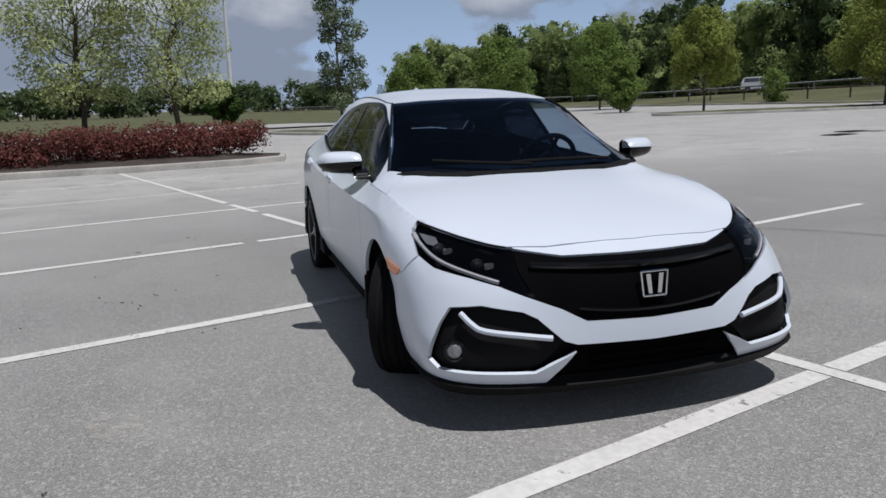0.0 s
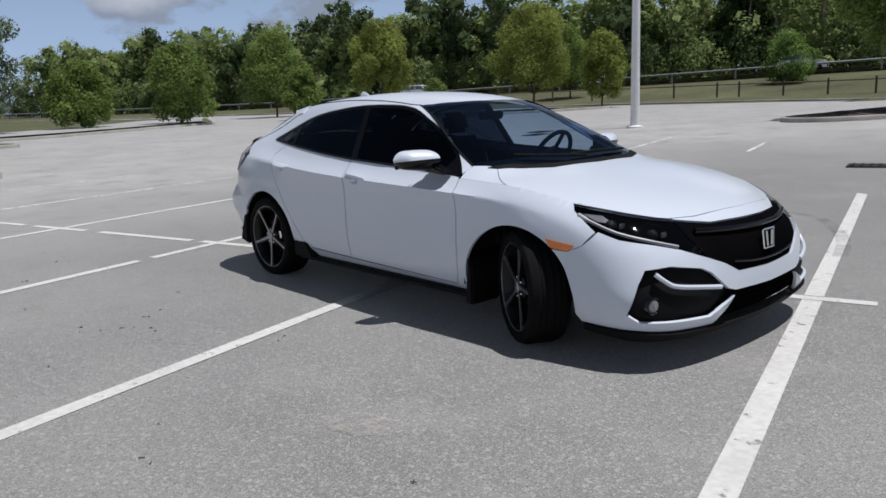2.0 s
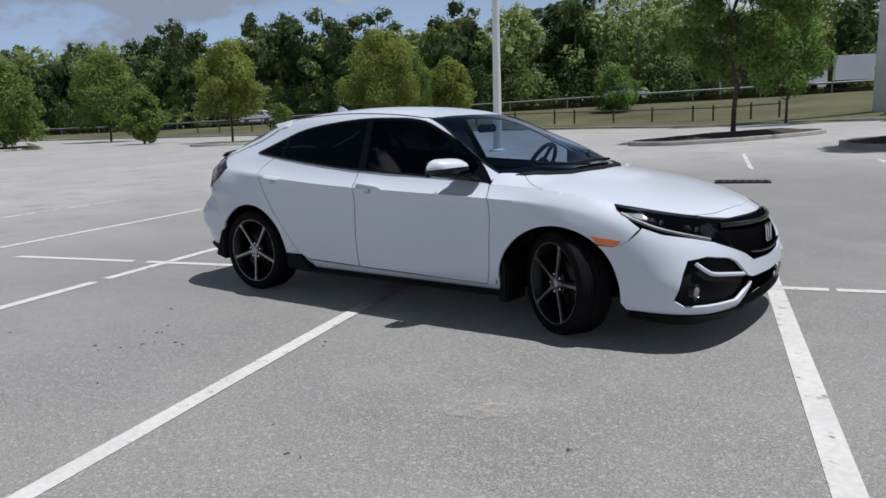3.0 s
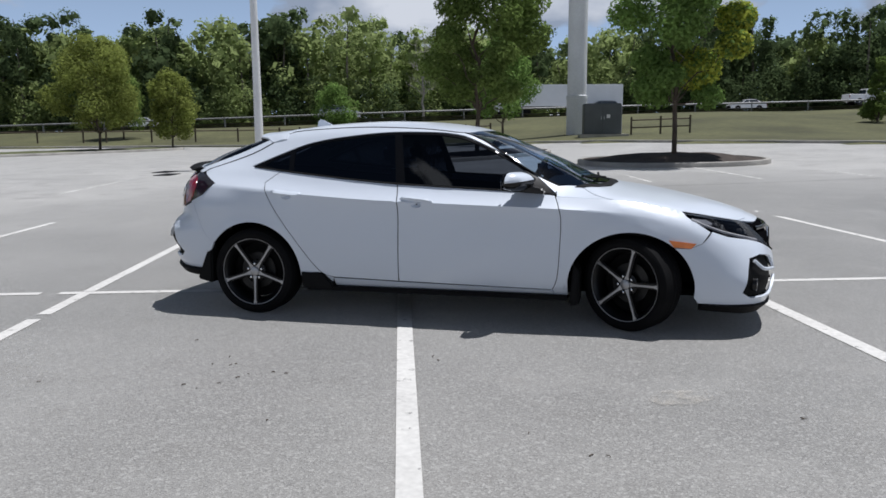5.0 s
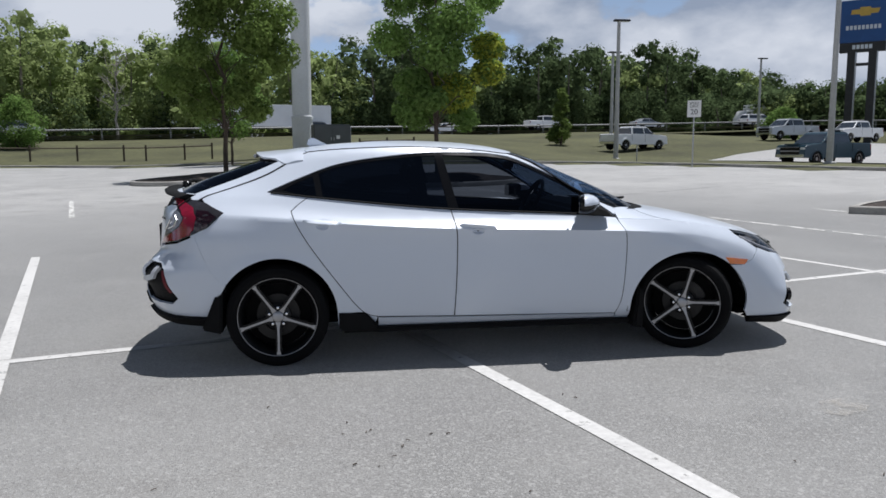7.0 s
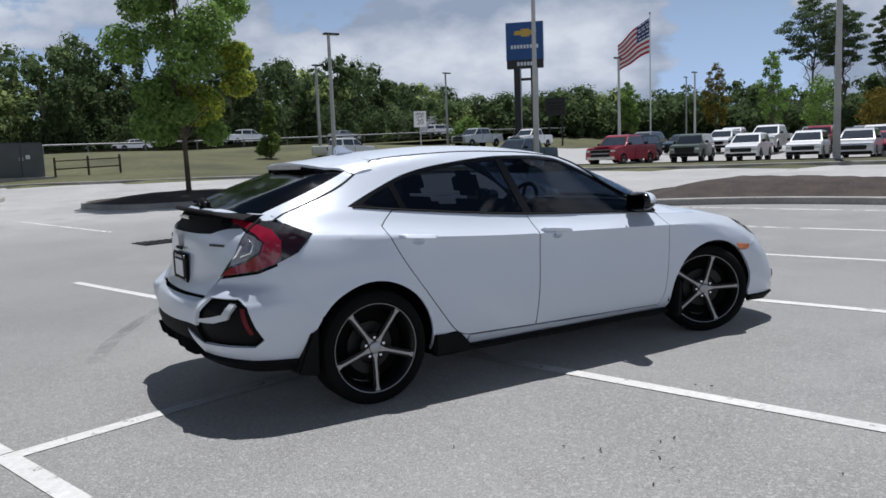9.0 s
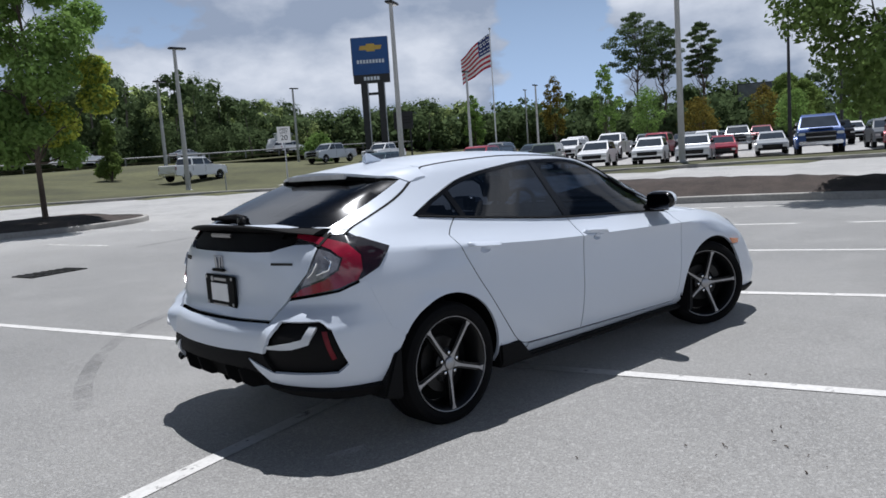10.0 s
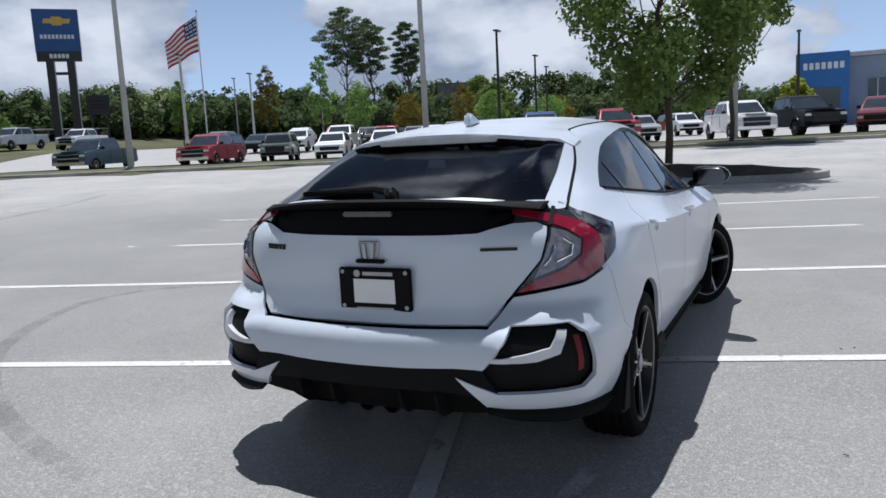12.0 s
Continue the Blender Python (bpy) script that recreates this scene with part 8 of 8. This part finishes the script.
    gh = 0.46 if kind == "pickup" else 0.36 if kind == "boxy" else 0.24
    part("grille", box((0.06, width * 0.62, gh), (nose - 0.02, 0, hood - gh / 2 - 0.10), 0.02), MAT["black_gloss"], t, "dark grille")
    if kind == "pickup":
        for dz, tall in ((-0.12, 0.022), (-0.33, 0.05), (-0.54, 0.022)):
            part("grille_bar", box((0.03, width * 0.6, tall), (nose + 0.015, 0, hood + dz), 0.01), p if colour == "black" else MAT["machined"], t)
        part("bonnet_bulge", slab([(0.95, -width * 0.27), (nose - 0.12, -width * 0.25), (nose - 0.05, 0), (nose - 0.12, width * 0.25), (0.95, width * 0.27)], hood + 0.02, hood + 0.075, 0.025), p, t)
        for s in (1, -1):
            part("door_seam", box((0.012, 0.010, 0.62), (0.30, s * (width / 2 - 0.02), 0.92), 0), MAT["black_matt"], t)
            part("bed_seam", box((0.02, 0.010, 0.70), (-1.16, s * (width / 2 - 0.02), 0.95), 0), MAT["black_matt"], t)
    part("front_bumper", box((0.14, width * 0.90, 0.17), (nose - 0.03, 0, ride + 0.13), 0.04), MAT["chrome"] if kind == "pickup" and colour != "black" else MAT["black_matt"], t, "front bumper")
    part("rear_bumper", box((0.14, width * 0.90, 0.18), (tail_x + 0.02, 0, ride + 0.17), 0.04), MAT["chrome"] if kind == "pickup" else MAT["black_matt"], t, "rear bumper")
    for s in (1, -1):
        part("headlamp", box((0.16, width * 0.15, 0.15), (nose - 0.07, s * width * 0.385, hood - 0.20), 0.03), LAMP_FAR, t, "clear headlamp")
        part("tail_lamp", box((0.10, 0.13, 0.32), (tail_x + 0.05, s * width * 0.43, top - 0.26), 0.02), MAT["red_lens"], t, "red tail lamp")
        part("mirror", box((0.12, 0.2, 0.15), (cabin[0][0] - 0.42, s * (hw + 0.10), z0 + 0.12), 0.03), MAT["black_gloss"], t)
    return t


row = "vehicles on the dealer's forecourt"
vehicle("pickup", "slate blue", 27.25, 35.5, 200, "dark blue-green pickup truck at the dealer's drive", row)
vehicle("pickup", "red", 30.9, 30.2, 200, "red pickup truck on the forecourt's edge", row)
vehicle("boxy", "green-grey", 35.3, 28.6, 208, "dark grey-green boxy suv on the forecourt", row)
vehicle("boxy", "black", 34.9, 33.0, 200, "black boxy suv behind the pickup", row)
vehicle("suv", "white", 36.2, 25.2, 206, "white compact suv facing the car park", row)
vehicle("suv", "white", 37.6, 22.3, 206, "white suv with a dark grille", row)
vehicle("suv", "silver", 36.3, 18.6, 204, "silver suv on the forecourt", row)
vehicle("sedan", "red", 42.0, 20.0, 206, "small red car on the forecourt", row)
vehicle("sedan", "silver", 44.0, 17.8, 206, "pale silver car on the forecourt", row)
vehicle("pickup", "blue", 34.8, 11.4, 204, "deep blue pickup truck facing the car park", row)
vehicle("pickup", "red", 36.2, 7.8, 200, "bright red pickup truck facing the car park", row)
vehicle("pickup", "white", 37.4, 1.8, 201, "white pickup truck by the grass strip", row)
vehicle("pickup", "black", 37.4, -1.0, 203, "black pickup truck by the grass strip", row)
vehicle("suv", "deep red", 38.0, -4.6, 172, "dark red suv by the grass strip", row)
vehicle("sedan", "red", 38.4, -8.4, 172, "red car by the grass strip", row)
vehicle("pickup", "white", 24.3, 56.5, 22, "white pickup truck parked on the verge road", row)
vehicle("pickup", "silver", 41.0, 61.0, 195, "grey pickup truck on the dealer's drive", row)
vehicle("pickup", "white", 47.0, 60.0, 200, "white pickup truck on the dealer's drive", row)
more = random.Random(4)
for k in range(30):
    r, c = divmod(k, 10)
    x, y = 44 + 9 * r + 0.35 * c, 41 - 3.6 * c - 1.5 * r
    if math.dist((x, y), (42, 20)) < 4 or math.dist((x, y), (44, 17.8)) < 4 or math.dist((x, y), (49.5, 50.2)) < 3 or math.dist((x, y), (56.9, 22.1)) < 3:
        continue
    kind = more.choice(("suv", "suv", "pickup", "sedan", "boxy"))
    col = more.choice(("white", "white", "silver", "black", "grey", "red", "deep red", "slate blue"))
    vehicle(kind, col, x, y, 204 + more.uniform(-3, 3), col + " " + {"suv": "suv", "boxy": "boxy suv", "pickup": "pickup truck", "sedan": "sedan"}[kind] + " in a row on the dealer's forecourt", row)

# traffic on the highway, as it stands
def on_road(x, lane):
    s = (ROAD_Y(x + 1) - ROAD_Y(x - 1)) / 2
    c = Vector((-s, 1)).normalized()
    return x + c.x * lane, ROAD_Y(x) + c.y * lane, ROAD_Z(x) + 0.125, math.degrees(math.atan(s))


for kind, col, x, lane, flip, label in (("van", "white", -78, -6, 0, "white minivan on the highway"), ("suv", "silver", -33, -6, 0, "silver suv on the highway"), ("sedan", "white", -58, 5, 180, "white car on the highway"), ("pickup", "white", 26, -6, 0, "white pickup truck on the highway"),
                                        ("sedan", "white", 16, 4.5, 180, "white car on the highway"), ("suv", "grey", -2, 5, 180, "grey suv on the highway"), ("sedan", "silver", 42, -5, 0, "pale car on the highway"), ("van", "white", 60, -6, 0, "white van on the highway")):
    px, py_, pz, a = on_road(x, lane)
    vehicle(kind, col, px, py_, a + flip, label, "highway traffic", pz)

px, py_, pz, a = on_road(-8.5, 6.5)
rig = thing("lorry", px, py_, pz, a + 180, "white articulated lorry with a box trailer on the highway", "lorry", "highway traffic")
WHITE = paint_of("white", COLOUR["white"])
part("trailer", box((13.2, 2.55, 2.75), (-3.2, 0, 2.55), 0.04), WHITE, rig, "long white box trailer")
part("chassis", box((13.0, 1.0, 0.25), (-3.2, 0, 1.05), 0.02), MAT["black_matt"], rig)
part("cab", slab([(4.2, 0.5), (6.6, 0.5), (6.6, 1.3), (6.2, 1.45), (5.6, 2.7), (5.2, 3.3), (4.2, 3.5)], -1.2, 1.2, 0.06, m=SIDEWAYS), WHITE, rig, "white tractor cab")
part("cab_window", slab([(4.7, 1.8), (5.75, 1.75), (5.4, 2.6), (4.7, 2.65)], -1.215, 1.215, 0.0, m=SIDEWAYS), GLASS_FAR, rig)
for wx in (-8.6, -7.4, 2.6, 3.8, 5.7):
    for s in (1, -1):
        part("wheel", spun([(0.3, -0.2), (0.5, -0.2), (0.52, 0.0), (0.5, 0.2), (0.3, 0.2)], 20, "y", m=Matrix.Translation((wx, s * 1.05, 0.52))), TYRE_FAR, rig)
px, py_, pz, a = on_road(72, 5)
bus = thing("box_truck", px, py_, pz, a + 180, "long pale box truck on the highway", "lorry", "highway traffic")
part("box", box((12, 2.5, 2.6), (-2, 0, 2.3), 0.05), WHITE, bus, "pale cargo box")
part("cab", slab([(4.1, 0.5), (6.2, 0.5), (6.1, 1.4), (5.3, 2.6), (4.1, 2.8)], -1.15, 1.15, 0.06, m=SIDEWAYS), WHITE, bus)
part("cab_window", slab([(4.5, 1.5), (5.75, 1.5), (5.2, 2.35), (4.5, 2.4)], -1.16, 1.16, 0.0, m=SIDEWAYS), GLASS_FAR, bus)
for wx in (-6.2, 2.2, 5.1):
    for s in (1, -1):
        part("wheel", spun([(0.3, -0.18), (0.48, -0.18), (0.5, 0.0), (0.48, 0.18), (0.3, 0.18)], 20, "y", m=Matrix.Translation((wx, s * 1.0, 0.5))), TYRE_FAR, bus)
